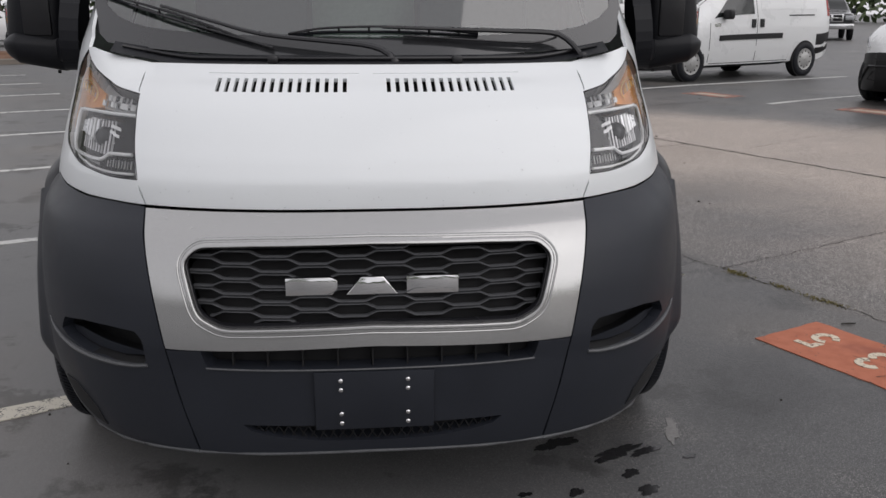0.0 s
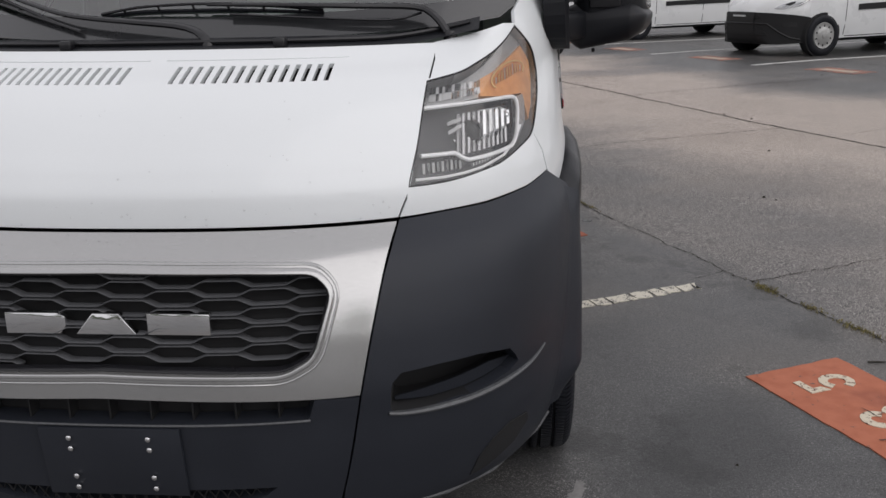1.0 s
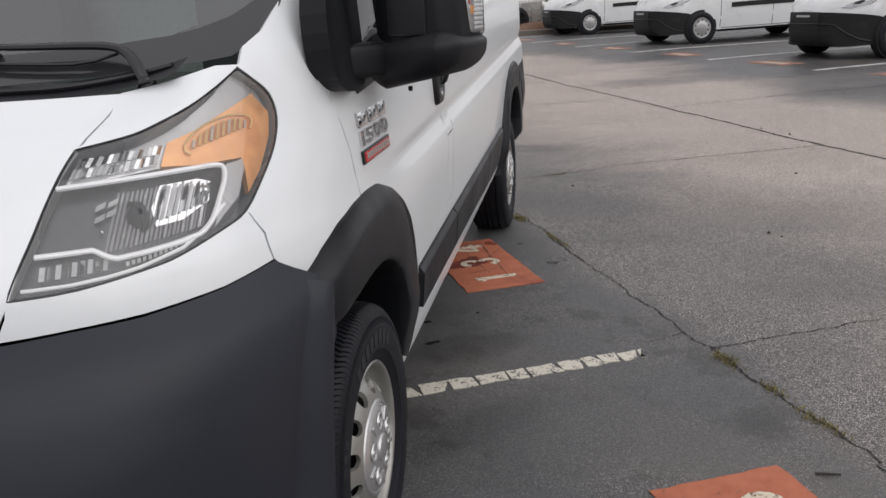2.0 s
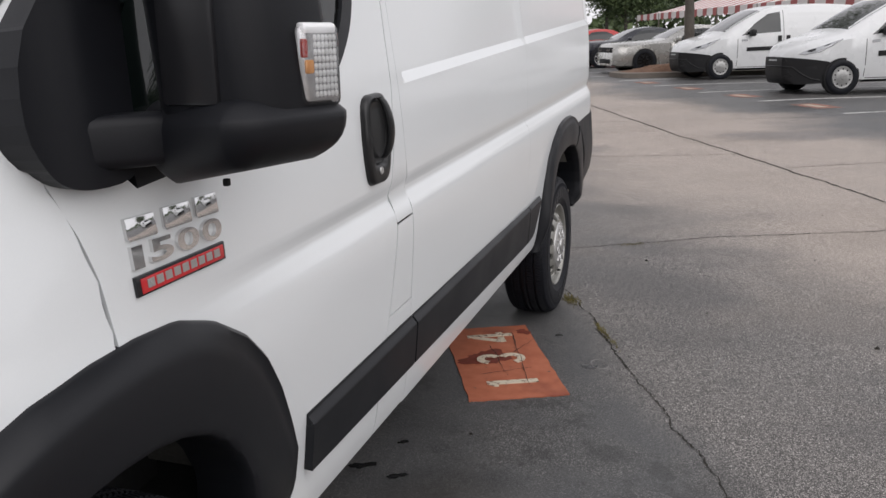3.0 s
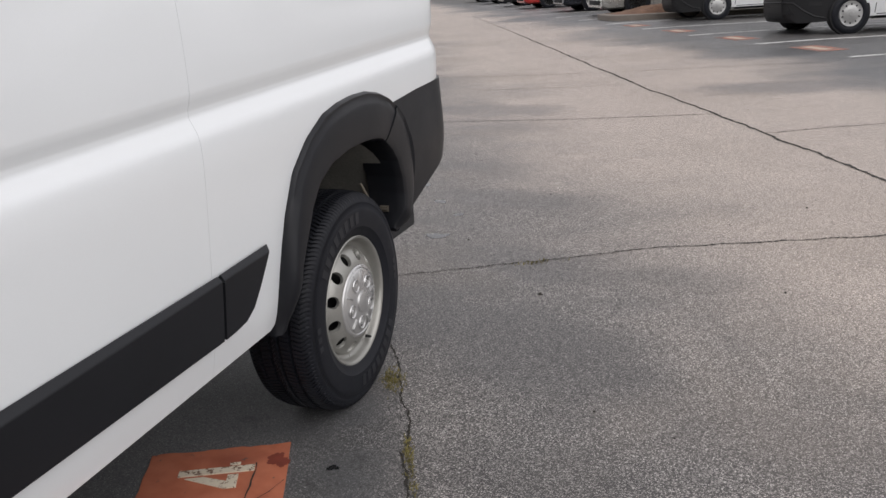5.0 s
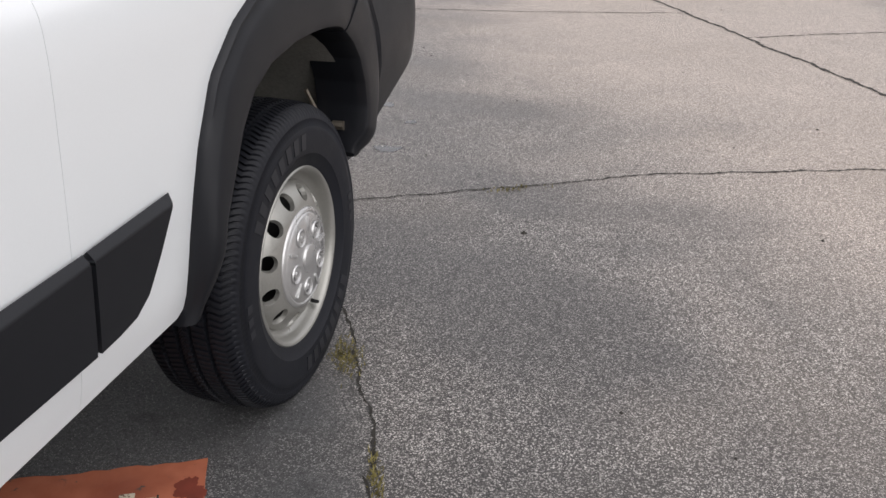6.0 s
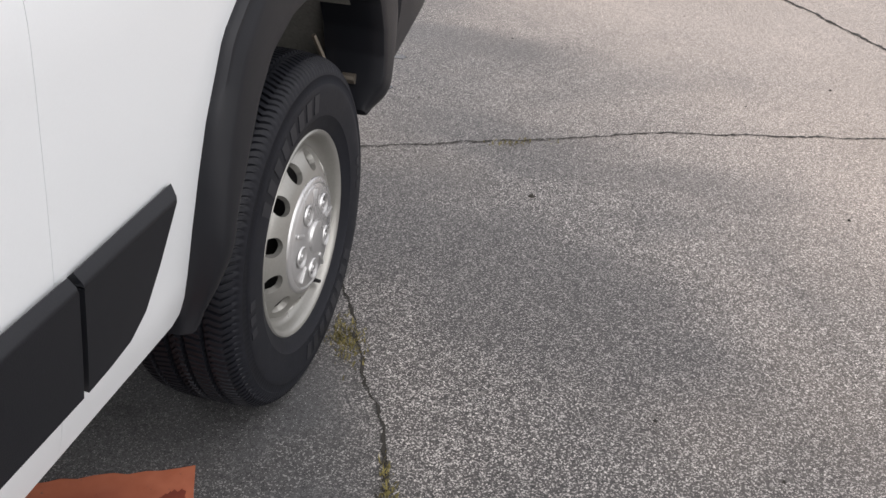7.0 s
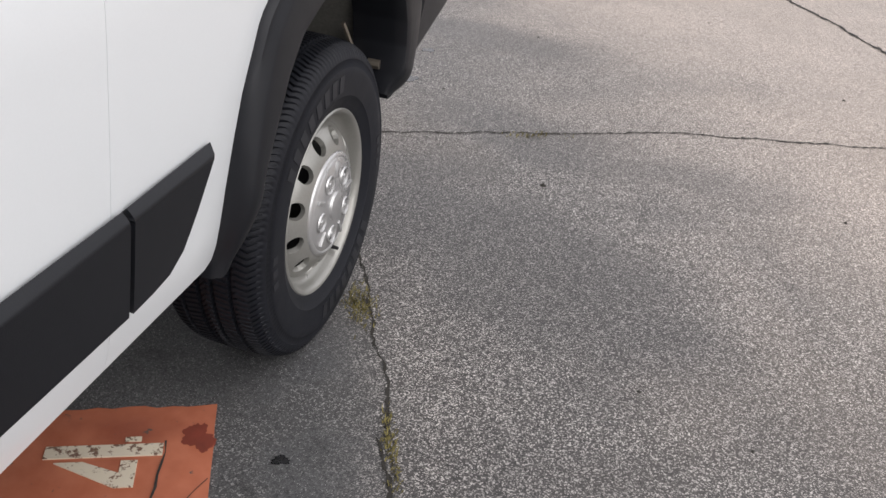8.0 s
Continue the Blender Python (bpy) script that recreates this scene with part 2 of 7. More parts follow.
# ---- mesh helpers ----
def sheet(polys, fn, du, dv, us=(), vs=(), thick=0.008, drop=None, side=1, lift=0.0, rim=True):
    """Flat outlines (u, v), cut along a grid, laid on the surface fn(u, v), with a folded-in rim. side -1 mirrors it to the other flank."""
    bm = bmesh.new()
    for poly in polys:
        bm.faces.new([bm.verts.new((u, v, 0)) for u, v in poly])
    flat = [p for poly in polys for p in poly]
    for k, (d, extra) in enumerate(((du, us), (dv, vs))):
        lo, hi = min(p[k] for p in flat), max(p[k] for p in flat)
        n = max(1, round((hi - lo) / d))
        cuts = sorted({round(lo + (hi - lo) * i / n, 5) for i in range(1, n)} | {c for c in extra if lo < c < hi})
        no = (1, 0, 0) if k == 0 else (0, 1, 0)
        for c in cuts:
            co = (c, 0, 0) if k == 0 else (0, c, 0)
            bmesh.ops.bisect_plane(bm, geom=bm.verts[:] + bm.edges[:] + bm.faces[:], dist=1e-6, plane_co=co, plane_no=no)
    if drop:
        bad = [f for f in bm.faces if drop(f.calc_center_median().x, f.calc_center_median().y)]
        bmesh.ops.delete(bm, geom=bad, context="FACES")
    bmesh.ops.remove_doubles(bm, verts=bm.verts[:], dist=2e-5)
    layer = bm.verts.layers.float_vector.new("skin")
    e = 8e-4
    for v in bm.verts:
        u, w = v.co.x, v.co.y
        du_, dv_ = (Vector(fn(u + e, w)) - Vector(fn(u - e, w))), (Vector(fn(u, w + e)) - Vector(fn(u, w - e)))
        v[layer] = du_.cross(dv_).normalized()
        v.co = fn(u, w)
    bmesh.ops.recalc_face_normals(bm, faces=bm.faces[:])
    bm.normal_update()
    out = Vector((0, 0, 0))
    for f in bm.faces:
        c = f.calc_center_median()
        out.x += f.normal.dot(Vector((c.x, (c.y - 2.6) * .5, (c.z - 1.0) * .5))) * f.calc_area()
    if out.x < 0:
        bmesh.ops.reverse_faces(bm, faces=bm.faces[:])
        bm.normal_update()
    tally = sum(v[layer].dot(v.normal) for v in bm.verts)
    for v in bm.verts:
        if tally < 0:
            v[layer] = -v[layer]
    if lift:
        for v, n in [(v, v.normal.copy()) for v in bm.verts]:
            v.co += n * lift
    if rim:
        fold(bm, thick)
    if side < 0:
        bm = mirrored(bm)
    return bm


def fold(bm, thick):
    edges = [e for e in bm.edges if e.is_boundary]
    norms = {v: v.normal.copy() for e in edges for v in e.verts}
    for e in edges:
        e.smooth = False
    rim_flag = bm.faces.layers.int.get("rim") or bm.faces.layers.int.new("rim")
    made = bmesh.ops.extrude_edge_only(bm, edges=edges)["geom"]
    for g in made:
        if isinstance(g, bmesh.types.BMFace):
            g[rim_flag] = 1
    pairs = {}
    for f in [g for g in made if isinstance(g, bmesh.types.BMFace)]:
        for e in f.edges:
            a, b = e.verts
            if (a in norms) != (b in norms):
                pairs[b if a in norms else a] = norms[a if a in norms else b]
    for v, n in pairs.items():
        v.co -= n * thick


def grid(fn, us, vs, closed_u=False, closed_v=False):
    """A mesh over two lists of parameters."""
    bm = bmesh.new()
    rows = [[bm.verts.new(fn(u, v)) for v in vs] for u in us]
    nu, nv = len(us), len(vs)
    for i in range(nu if closed_u else nu - 1):
        for j in range(nv if closed_v else nv - 1):
            a, b = rows[i], rows[(i + 1) % nu]
            bm.faces.new((a[j], b[j], b[(j + 1) % nv], a[(j + 1) % nv]))
    return bm


def lathe(profile, n, axis="x"):
    """Spins (radius, along) round the x axis."""
    return grid(lambda i, p: (profile[p][1], profile[p][0] * math.cos(2 * math.pi * i / n), profile[p][0] * math.sin(2 * math.pi * i / n)), range(n), range(len(profile)), closed_u=True)


def tube(points, radius, sides=8, closed=False, flat=1.0):
    """A bar along points; radius may be one number or one for each point."""
    bm = bmesh.new()
    pts = [Vector(p) for p in points]
    n = len(pts)
    rings, s = [], None
    for i, p in enumerate(pts):
        a = pts[i - 1] if i or closed else p
        b = pts[(i + 1) % n] if i < n - 1 or closed else p
        d = (b - a).normalized()
        if s is None:
            s = d.cross(Vector((0, 0, 1)) if abs(d.z) < .9 else Vector((0, 1, 0)))
        s = (s - d * s.dot(d)).normalized()
        t = s.cross(d)
        r = radius[i] if isinstance(radius, (list, tuple)) else radius
        rings.append([bm.verts.new(p + (s * math.cos(2 * math.pi * k / sides) + t * flat * math.sin(2 * math.pi * k / sides)) * r) for k in range(sides)])
    for i in range(n if closed else n - 1):
        a, b = rings[i], rings[(i + 1) % n]
        for k in range(sides):
            bm.faces.new((a[k], a[(k + 1) % sides], b[(k + 1) % sides], b[k]))
    if not closed:
        bm.faces.new(rings[0][::-1])
        bm.faces.new(rings[-1])
    return bm


def box(lo, hi, bevel=0.0, seg=2):
    bm = bmesh.new()
    bmesh.ops.create_cube(bm, size=1.0)
    lo, hi = Vector(lo), Vector(hi)
    for v in bm.verts:
        v.co = Vector((lo[k] + (v.co[k] + .5) * (hi[k] - lo[k]) for k in range(3)))
    if bevel:
        bmesh.ops.bevel(bm, geom=bm.edges[:] + bm.verts[:], offset=bevel, segments=seg, profile=.5, affect="EDGES")
    return bm


def slab(poly, fn, thick, bevel=0.0):
    """A flat outline (u, v) raised from fn(u, v, 0) to fn(u, v, thick)."""
    bm = bmesh.new()
    low = [bm.verts.new(fn(u, v, 0.0)) for u, v in poly]
    top = [bm.verts.new(fn(u, v, thick)) for u, v in poly]
    n = len(poly)
    face = bm.faces.new(top)
    for i in range(n):
        bm.faces.new((low[i], low[(i + 1) % n], top[(i + 1) % n], top[i]))
    bmesh.ops.recalc_face_normals(bm, faces=bm.faces[:])
    if bevel:
        bmesh.ops.bevel(bm, geom=list(face.edges), offset=bevel, segments=2, profile=.5, affect="EDGES")
    return bm


def joined(*bms):
    """Puts several meshes into the first."""
    first = bms[0]
    for other in bms[1:]:
        me = bpy.data.meshes.new("join")
        other.to_mesh(me)
        first.from_mesh(me)
        other.free()
        bpy.data.meshes.remove(me)
    return first


def turned(bm, m):
    bmesh.ops.transform(bm, matrix=m, verts=bm.verts[:])
    layer = bm.verts.layers.float_vector.get("skin")
    if layer:
        for v in bm.verts:
            v[layer] = (m.to_3x3() @ v[layer]).normalized()
    if m.determinant() < 0:
        bmesh.ops.reverse_faces(bm, faces=bm.faces[:])
    return bm


def part(name, bm, material, parent=None, label="", angle=40):
    """One mesh object from a bmesh, under a thing or a part."""
    me = bpy.data.meshes.new(name)
    for f in bm.faces:
        f.smooth = True
    bm.to_mesh(me)
    bm.free()
    me.materials.append(material)
    if "skin" in me.attributes:
        skin = [Vector(d.vector) for d in me.attributes["skin"].data]
        rims = [d.value for d in me.attributes["rim"].data] if "rim" in me.attributes else [0] * len(me.polygons)
        loops = [None] * len(me.loops)
        for p in me.polygons:
            for k in p.loop_indices:
                n = skin[me.loops[k].vertex_index]
                loops[k] = tuple(p.normal if rims[p.index] or n.length < .5 else n)
        me.normals_split_custom_set(loops)
        me.attributes.remove(me.attributes["skin"])
        if "rim" in me.attributes:
            me.attributes.remove(me.attributes["rim"])
    else:
        me.set_sharp_from_angle(angle=radians(angle))
    ob = new(name, me)
    if parent:
        ob.parent = parent
    if label:
        ob["label"] = label
    return ob


def thing(name, label, category, m=None, group="", kind=""):
    ob = new(name)
    ob.empty_display_size = 0.1
    if m:
        ob.matrix_world = m
    return tagged(ob, label, category, group, kind)


def mirrored(bm):
    return turned(bm, Matrix.Diagonal((-1, 1, 1, 1)))


# ---- the ground ----
LINE, ROW = Vector((.9, .436, 0)), Vector((-.436, .9, 0))


def rise(s):
    """The lot climbs gently past the aisle."""
    return 0.21 * step(2.5, 10.5, s)


def lot(s, r, h=0.0):
    """A place of the lot: s along the stall lines, r along the rows, h above the ground."""
    p = LINE * s + ROW * r
    return Vector((p.x, p.y, rise(s) + h))


m = Nodes("weathered_asphalt")
sep = m.n.new("ShaderNodeSeparateXYZ")
m.l.new(m.tc.outputs["Object"], sep.inputs[0])
wob = m.noise(0.9, 4)
s_ = m.maths("ADD", m.maths("MULTIPLY", sep.outputs[0], .9), m.maths("MULTIPLY", sep.outputs[1], .436))
r_ = m.maths("ADD", m.maths("MULTIPLY", sep.outputs[0], -.436), m.maths("MULTIPLY", sep.outputs[1], .9))
edge = m.maths("ADD", s_, m.maths("MULTIPLY", m.maths("SUBTRACT", wob, 0.5), 0.5))
edge_far = m.maths("ADD", s_, m.maths("MULTIPLY", m.maths("SUBTRACT", m.noise(0.35, 4), 0.5), 4.0))
aisle = m.maths("MULTIPLY", m.span(edge, 2.75, 3.05, smooth=True), m.span(edge_far, 7.2, 8.8, 1.0, 0.0, smooth=True))
chip = m.n.new("ShaderNodeSeparateColor")
m.l.new(m.cells(380), chip.inputs[0])
chips2 = m.n.new("ShaderNodeSeparateColor")
m.l.new(m.cells(520), chips2.inputs[0])
lump = m.span(m.noise(95, 3), .35, .65)
tone = m.maths("ADD", m.maths("MULTIPLY", chip.outputs[1], .50), m.maths("ADD", m.maths("MULTIPLY", chips2.outputs[0], .22), m.maths("MULTIPLY", lump, .28)))
bare = m.span(chip.outputs[0], .70, .74)
bare_few = m.span(chip.outputs[0], .80, .86)
stone = m.maths("ADD", m.maths("MULTIPLY", bare, .55), m.maths("MULTIPLY", tone, .45))
worn = m.mix(bare, m.mix(tone, (0.006, 0.0057, 0.0055), (0.125, 0.116, 0.109)), m.mix(tone, (0.16, 0.150, 0.141), (0.68, 0.638, 0.600)))
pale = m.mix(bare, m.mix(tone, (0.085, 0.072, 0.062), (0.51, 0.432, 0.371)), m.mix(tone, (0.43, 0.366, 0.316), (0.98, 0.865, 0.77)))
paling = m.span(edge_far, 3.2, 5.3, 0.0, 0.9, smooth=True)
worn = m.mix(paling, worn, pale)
stall_worn = m.mix(bare_few, m.mix(tone, (0.020, 0.020, 0.0205), (0.10, 0.098, 0.096)), m.mix(tone, (0.12, 0.117, 0.113), (0.44, 0.43, 0.415)))
bare_rare = m.span(chips2.outputs[1], .955, .975)
sealed = m.mix(bare_rare, m.mix(tone, (0.012, 0.012, 0.0125), (0.135, 0.135, 0.136)), (0.34, 0.335, 0.325))
rim_wear = m.maths("MULTIPLY", m.span(edge, 2.15, 2.75, smooth=True), m.span(m.noise(2.2, 4, 0.6), .42, .58, smooth=True))
chalky = m.maths("MAXIMUM", m.span(m.noise(1.1, 5, 0.65), .50, .62, smooth=True), rim_wear)
stall = m.mix(chalky, sealed, stall_worn)
# Paler towards low s: sky sheen before the van, put into the colour.
stall = m.mix(m.maths("MULTIPLY", m.span(edge, 1.2, -.4, smooth=True), .70), stall, (0.19, 0.188, 0.188))
pitted = m.maths("MULTIPLY", m.span(m.noise(1.7, 6, 0.72), .545, .60, smooth=True), .62)
stall = m.mix(pitted, stall, m.mix(tone, (0.006, 0.006, 0.006), (0.06, 0.059, 0.058)))
clump = m.span(m.noise(150, 2, 0.7), .38, .62)
worn = m.mix(1.0, worn, m.mix(clump, (0.62, 0.62, 0.62), (1.42, 1.42, 1.42)), "MULTIPLY")
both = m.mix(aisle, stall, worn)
fray = m.maths("MULTIPLY", m.maths("SUBTRACT", m.noise(2.6, 5, 0.65), 0.5), 2.4)


def patch_at(s0, r0, ls, lr, turn, depth):
    """A damp or oily patch with frayed edges at a place of the lot."""
    c, d = math.cos(radians(turn)), math.sin(radians(turn))
    ds, dr = m.maths("SUBTRACT", s_, s0), m.maths("SUBTRACT", r_, r0)
    u = m.maths("ADD", m.maths("MULTIPLY", ds, c / ls), m.maths("MULTIPLY", dr, d / ls))
    v = m.maths("ADD", m.maths("MULTIPLY", ds, -d / lr), m.maths("MULTIPLY", dr, c / lr))
    far = m.maths("ADD", m.maths("ADD", m.maths("MULTIPLY", u, u), m.maths("MULTIPLY", v, v)), fray)
    return m.span(far, 0.15, 1.5, depth, 0.0, smooth=True)


placed = None
for s0, r0, ls, lr, turn, depth in ((3.38, 3.86, .78, .34, -52, .68), (3.15, 4.45, .34, .16, 10, .7), (3.80, 6.00, .60, .22, -38, .65), (4.30, 9.80, .9, .40, -35, .7), (3.30, 2.95, .40, .20, -20, .5), (4.15, 2.85, .55, .25, -30, .45),
                                    (7.30, 9.40, 1.0, .55, -25, .9), (8.20, 6.75, .9, .50, -20, .9), (8.6, 12.6, 1.1, .6, -20, .8), (1.75, .22, .42, .27, 30, .9), (2.0, 1.75, .25, .16, 0, .7), (1.85, 1.10, .30, .14, 20, .6)):
    one = patch_at(s0, r0, ls, lr, turn, depth)
    placed = one if placed is None else m.maths("MAXIMUM", placed, one)
damp = m.span(m.noise(0.75, 4, 0.6, stretch=(.7, 1.3, 1)), .50, .66, smooth=True)
damp2 = m.span(m.noise(2.7, 4, 0.65), .50, .72, smooth=True)
wet = m.maths("MULTIPLY", m.maths("MAXIMUM", m.maths("MULTIPLY", damp, .6), m.maths("MULTIPLY", damp2, .5)), m.span(m.maths("MULTIPLY", paling, aisle), 0, 1, 1, .2))
# Damp thinned there too, so the painted sheen stays bright.
wet = m.maths("MULTIPLY", wet, m.span(edge, 1.2, -.4, 1.0, .35, smooth=True))
wet = m.maths("MAXIMUM", wet, placed)
both = m.mix(wet, both, m.mix(1.0, both, (0.40, 0.40, 0.41), "MULTIPLY"))
both = m.mix(m.maths("MULTIPLY", m.span(m.noise(0.5, 3), .5, .75), .35), both, (0.20, 0.165, 0.13))
rough = m.mix(wet, m.mix(aisle, (.44, .44, .44), (.58, .58, .58)), (.34, .34, .34))
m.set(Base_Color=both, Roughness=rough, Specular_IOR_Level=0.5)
m.bump(stone, 0.7, 0.003)
ASPHALT = m.mat


def ground_mesh():
    ss = [-1500, -400, -120, -40, -15] + [-6 + .5 * i for i in range(36)] + [14, 18, 26, 40, 120, 400, 1500]
    rs = [-1500, -400, -120, -40, -15, -8] + [-4 + 1.0 * i for i in range(26)] + [24, 30, 40, 60, 120, 400, 1500]
    return grid(lambda s, r: lot(s, r), ss, rs)


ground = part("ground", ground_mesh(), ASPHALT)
tagged(ground, "worn grey asphalt parking lot with damp patches", "ground", kind="structure")

# ---- cracks, joints, weeds ----
CRACK = plain("crack_dirt", (0.030, 0.027, 0.023), 0.95, vary=0.4, grain=90)


def wander(s0, r0, s1, r1, amount, step_m, seed):
    """A wandering line from one place of the lot to another."""
    rng = random.Random(seed)
    n = max(2, int(math.hypot(s1 - s0, r1 - r0) / step_m))
    ds, dr = (s1 - s0), (r1 - r0)
    ln = math.hypot(ds, dr)
    out, off = [], 0.0
    for i in range(n + 1):
        q = i / n
        off = off * .93 + rng.uniform(-1, 1) * amount * .5
        out.append((s0 + ds * q - dr / ln * off, r0 + dr * q + ds / ln * off))
    return out


def crack(s0, r0, s1, r1, width=0.012, amount=0.012, step_m=0.016, seed=1):
    rng = random.Random(seed + 77)
    pts = wander(s0, r0, s1, r1, amount, step_m, seed)
    bm = bmesh.new()
    last = None
    dirn = Vector((-(r1 - r0), s1 - s0)).normalized()
    for s, r in pts:
        w = width * rng.choice((.3, .45, .6, .8, 1.0)) * rng.uniform(.5, 1.0) / 2
        a, b = bm.verts.new(lot(s - dirn.x * w, r - dirn.y * w, .003)), bm.verts.new(lot(s + dirn.x * w, r + dirn.y * w, .003))
        if last:
            bm.faces.new((last[0], a, b, last[1]))
        last = (a, b)
    bmesh.ops.recalc_face_normals(bm, faces=bm.faces[:])
    if sum(f.normal.z for f in bm.faces) < 0:
        bmesh.ops.reverse_faces(bm, faces=bm.faces[:])
    return part("crack", bm, CRACK, ground)


CRACKS = [
    (2.90, -6, 2.86, .45, .012, .012), (2.86, .45, 2.88, 1.40, .014, .014), (2.88, 1.40, 2.90, 2.45, .012, .014), (2.90, 2.45, 2.935, 3.15, .013, .013), (2.935, 3.15, 2.92, 4.75, .013, .013), (2.92, 4.75, 2.95, 25, .014, .012),
    (5.86, -8, 5.875, 4.7, .042, .01), (5.875, 4.7, 6.01, 7.2, .044, .012), (6.01, 7.2, 6.13, 10.6, .048, .012), (6.13, 10.6, 6.33, 14, .052, .012), (6.33, 14, 6.75, 21, .056, .012), (6.75, 21, 7.4, 33, .042, .01),
    (2.93, 4.74, 4.30, 4.79, .017, .012), (4.30, 4.79, 5.88, 4.50, .020, .012), (3.6, 9.32, 4.8, 8.77, .032, .012), (4.8, 8.77, 6.02, 8.27, .030, .012), (4.4, 11.5, 6.05, 10.75, .026, .012),
    (4.1, 13.35, 6.1, 12.15, .036, .012), (6.1, 12.15, 8.6, 11.0, .032, .012), (6.02, 7.22, 7.5, 7.02, .028, .012), (7.5, 7.02, 8.7, 6.75, .026, .012), (2.88, 1.37, 3.7, 1.35, .013, .014), (3.7, 1.35, 5.87, 1.38, .010, .014),
    (2.66, 1.53, 2.88, 1.555, .008, .012), (6.4, 12.66, 7.4, 12.3, .010, .01), (3.2, 16.9, 9.5, 15.4, .014, .012),
    (2.9, -2.4, 5.9, -2.35, .012, .012), (5.88, 3.9, 9, 4.0, .010, .012), (6.6, 18.6, 9.6, 18.0, .014, .02),
]
for i, (a, b, c, d, w, am) in enumerate(CRACKS):
    crack(a, b, c, d, w, am, seed=i + 3)

GRASS = plain("dry_moss", (0.17, 0.145, 0.05), 0.9, vary=0.5, grain=40, blotch=20)


def weeds(places, seed):
    rng = random.Random(seed)
    bm = bmesh.new()
    for s0, r0, ls, lr, n in places:
        for _ in range(n):
            s, r = rng.gauss(s0, ls), rng.gauss(r0, lr)
            base = lot(s, r, .001)
            ang, lean, h, w = rng.uniform(0, 6.28), rng.uniform(.2, 1.3), rng.uniform(.004, .014), rng.uniform(.001, .0024)
            d = Vector((math.cos(ang), math.sin(ang), 0))
            t = Vector((-d.y, d.x, 0)) * w
            tip = base + d * h * lean + Vector((0, 0, h))
            bm.faces.new([bm.verts.new(p) for p in (base - t, base + t, base + d * h * lean * .4 + t * .7 + Vector((0, 0, h * .7)), tip)])
    return part("weeds", bm, GRASS)


tagged(weeds([(2.92, 3.63, .020, .045, 300), (2.94, 3.14, .008, .05, 170), (2.94, 2.98, .008, .06, 70), (2.875, 1.27, .02, .04, 240), (2.875, .98, .016, .04, 120), (2.868, .72, .016, .07, 220),
              (2.93, 5.0, .012, .1, 60), (3.68, 4.745, .05, .012, 70)], 5), "dry yellow-green weeds growing in the asphalt crack", "weeds", kind="stuff")

# ---- grit, twigs ----
GRIT = plain("dark_grit", (0.03, 0.027, 0.022), 0.9, vary=0.5)


def litter(n, seed):
    rng = random.Random(seed)
    bm = bmesh.new()
    for _ in range(n):
        s, r = rng.uniform(-1.5, 9.5), rng.uniform(-2.5, 16)
        size = rng.uniform(.003, .009) * rng.choice((1, 1, 1, 2))
        c = lot(s, r, size * .35)
        ring = [bm.verts.new(c + Vector((math.cos(k * 1.26) * size * rng.uniform(.5, 1.3), math.sin(k * 1.26) * size * rng.uniform(.5, 1.3), -size * .3))) for k in range(5)]
        top = bm.verts.new(c + Vector((0, 0, size * .5)))
        for k in range(5):
            bm.faces.new((ring[k], ring[(k + 1) % 5], top))
    return part("grit", bm, GRIT)


tagged(litter(300, 8), "dark bits of grit and leaf scattered on asphalt", "debris", kind="stuff")
tagged(part("twig", tube([lot(2.65, .47, .004), lot(2.68, .452, .006), lot(2.715, .44, .004)], [.003, .004, .002], 6), GRIT), "small dark twig lying on the asphalt", "twig")

# ---- painted lines ----
m = Nodes("worn_line_paint")
wear = m.span(m.maths("ADD", m.maths("MULTIPLY", m.noise(22, 5, .7), .6), m.maths("MULTIPLY", m.noise(140, 2), .4)), .53, .58)
m.set(Base_Color=m.mix(wear, (0.60, 0.565, 0.48), (0.10, 0.095, 0.09)), Roughness=0.7)
LINE_PAINT = m.mat
m = Nodes("thin_white_line_paint")
wear = m.span(m.noise(9, 5, .7), .50, .62)
m.set(Base_Color=m.mix(wear, (0.58, 0.58, 0.56), (0.22, 0.22, 0.215)), Roughness=0.65)
WHITE_LINE = m.mat


def strip(s0, s1, r, w, mat, parent, seed=1, piece=.5, gap=0.0, h=.004):
    """A painted line, in pieces where its paint has broken."""
    rng = random.Random(seed)
    s = s0
    while s < s1 - .01:
        e = min(s1, s + piece * rng.uniform(.6, 1.3))
        j = [rng.uniform(-.008, .008) for _ in range(6)] if gap else [0] * 6
        skew = rng.uniform(-.02, .02) if gap else 0
        e2 = e - gap * rng.uniform(.3, 1)
        poly = [(s, r - w / 2 + j[0]), ((s + e2) / 2, r - w / 2 + j[1]), (e2 + skew, r - w / 2 + j[2]), (e2 - skew, r + w / 2 + j[3]), ((s + e2) / 2, r + w / 2 + j[4]), (s, r + w / 2 + j[5])]
        part("paint", slab(poly, lambda a, b, t: lot(a, b, t), h), mat, parent)
        s = e


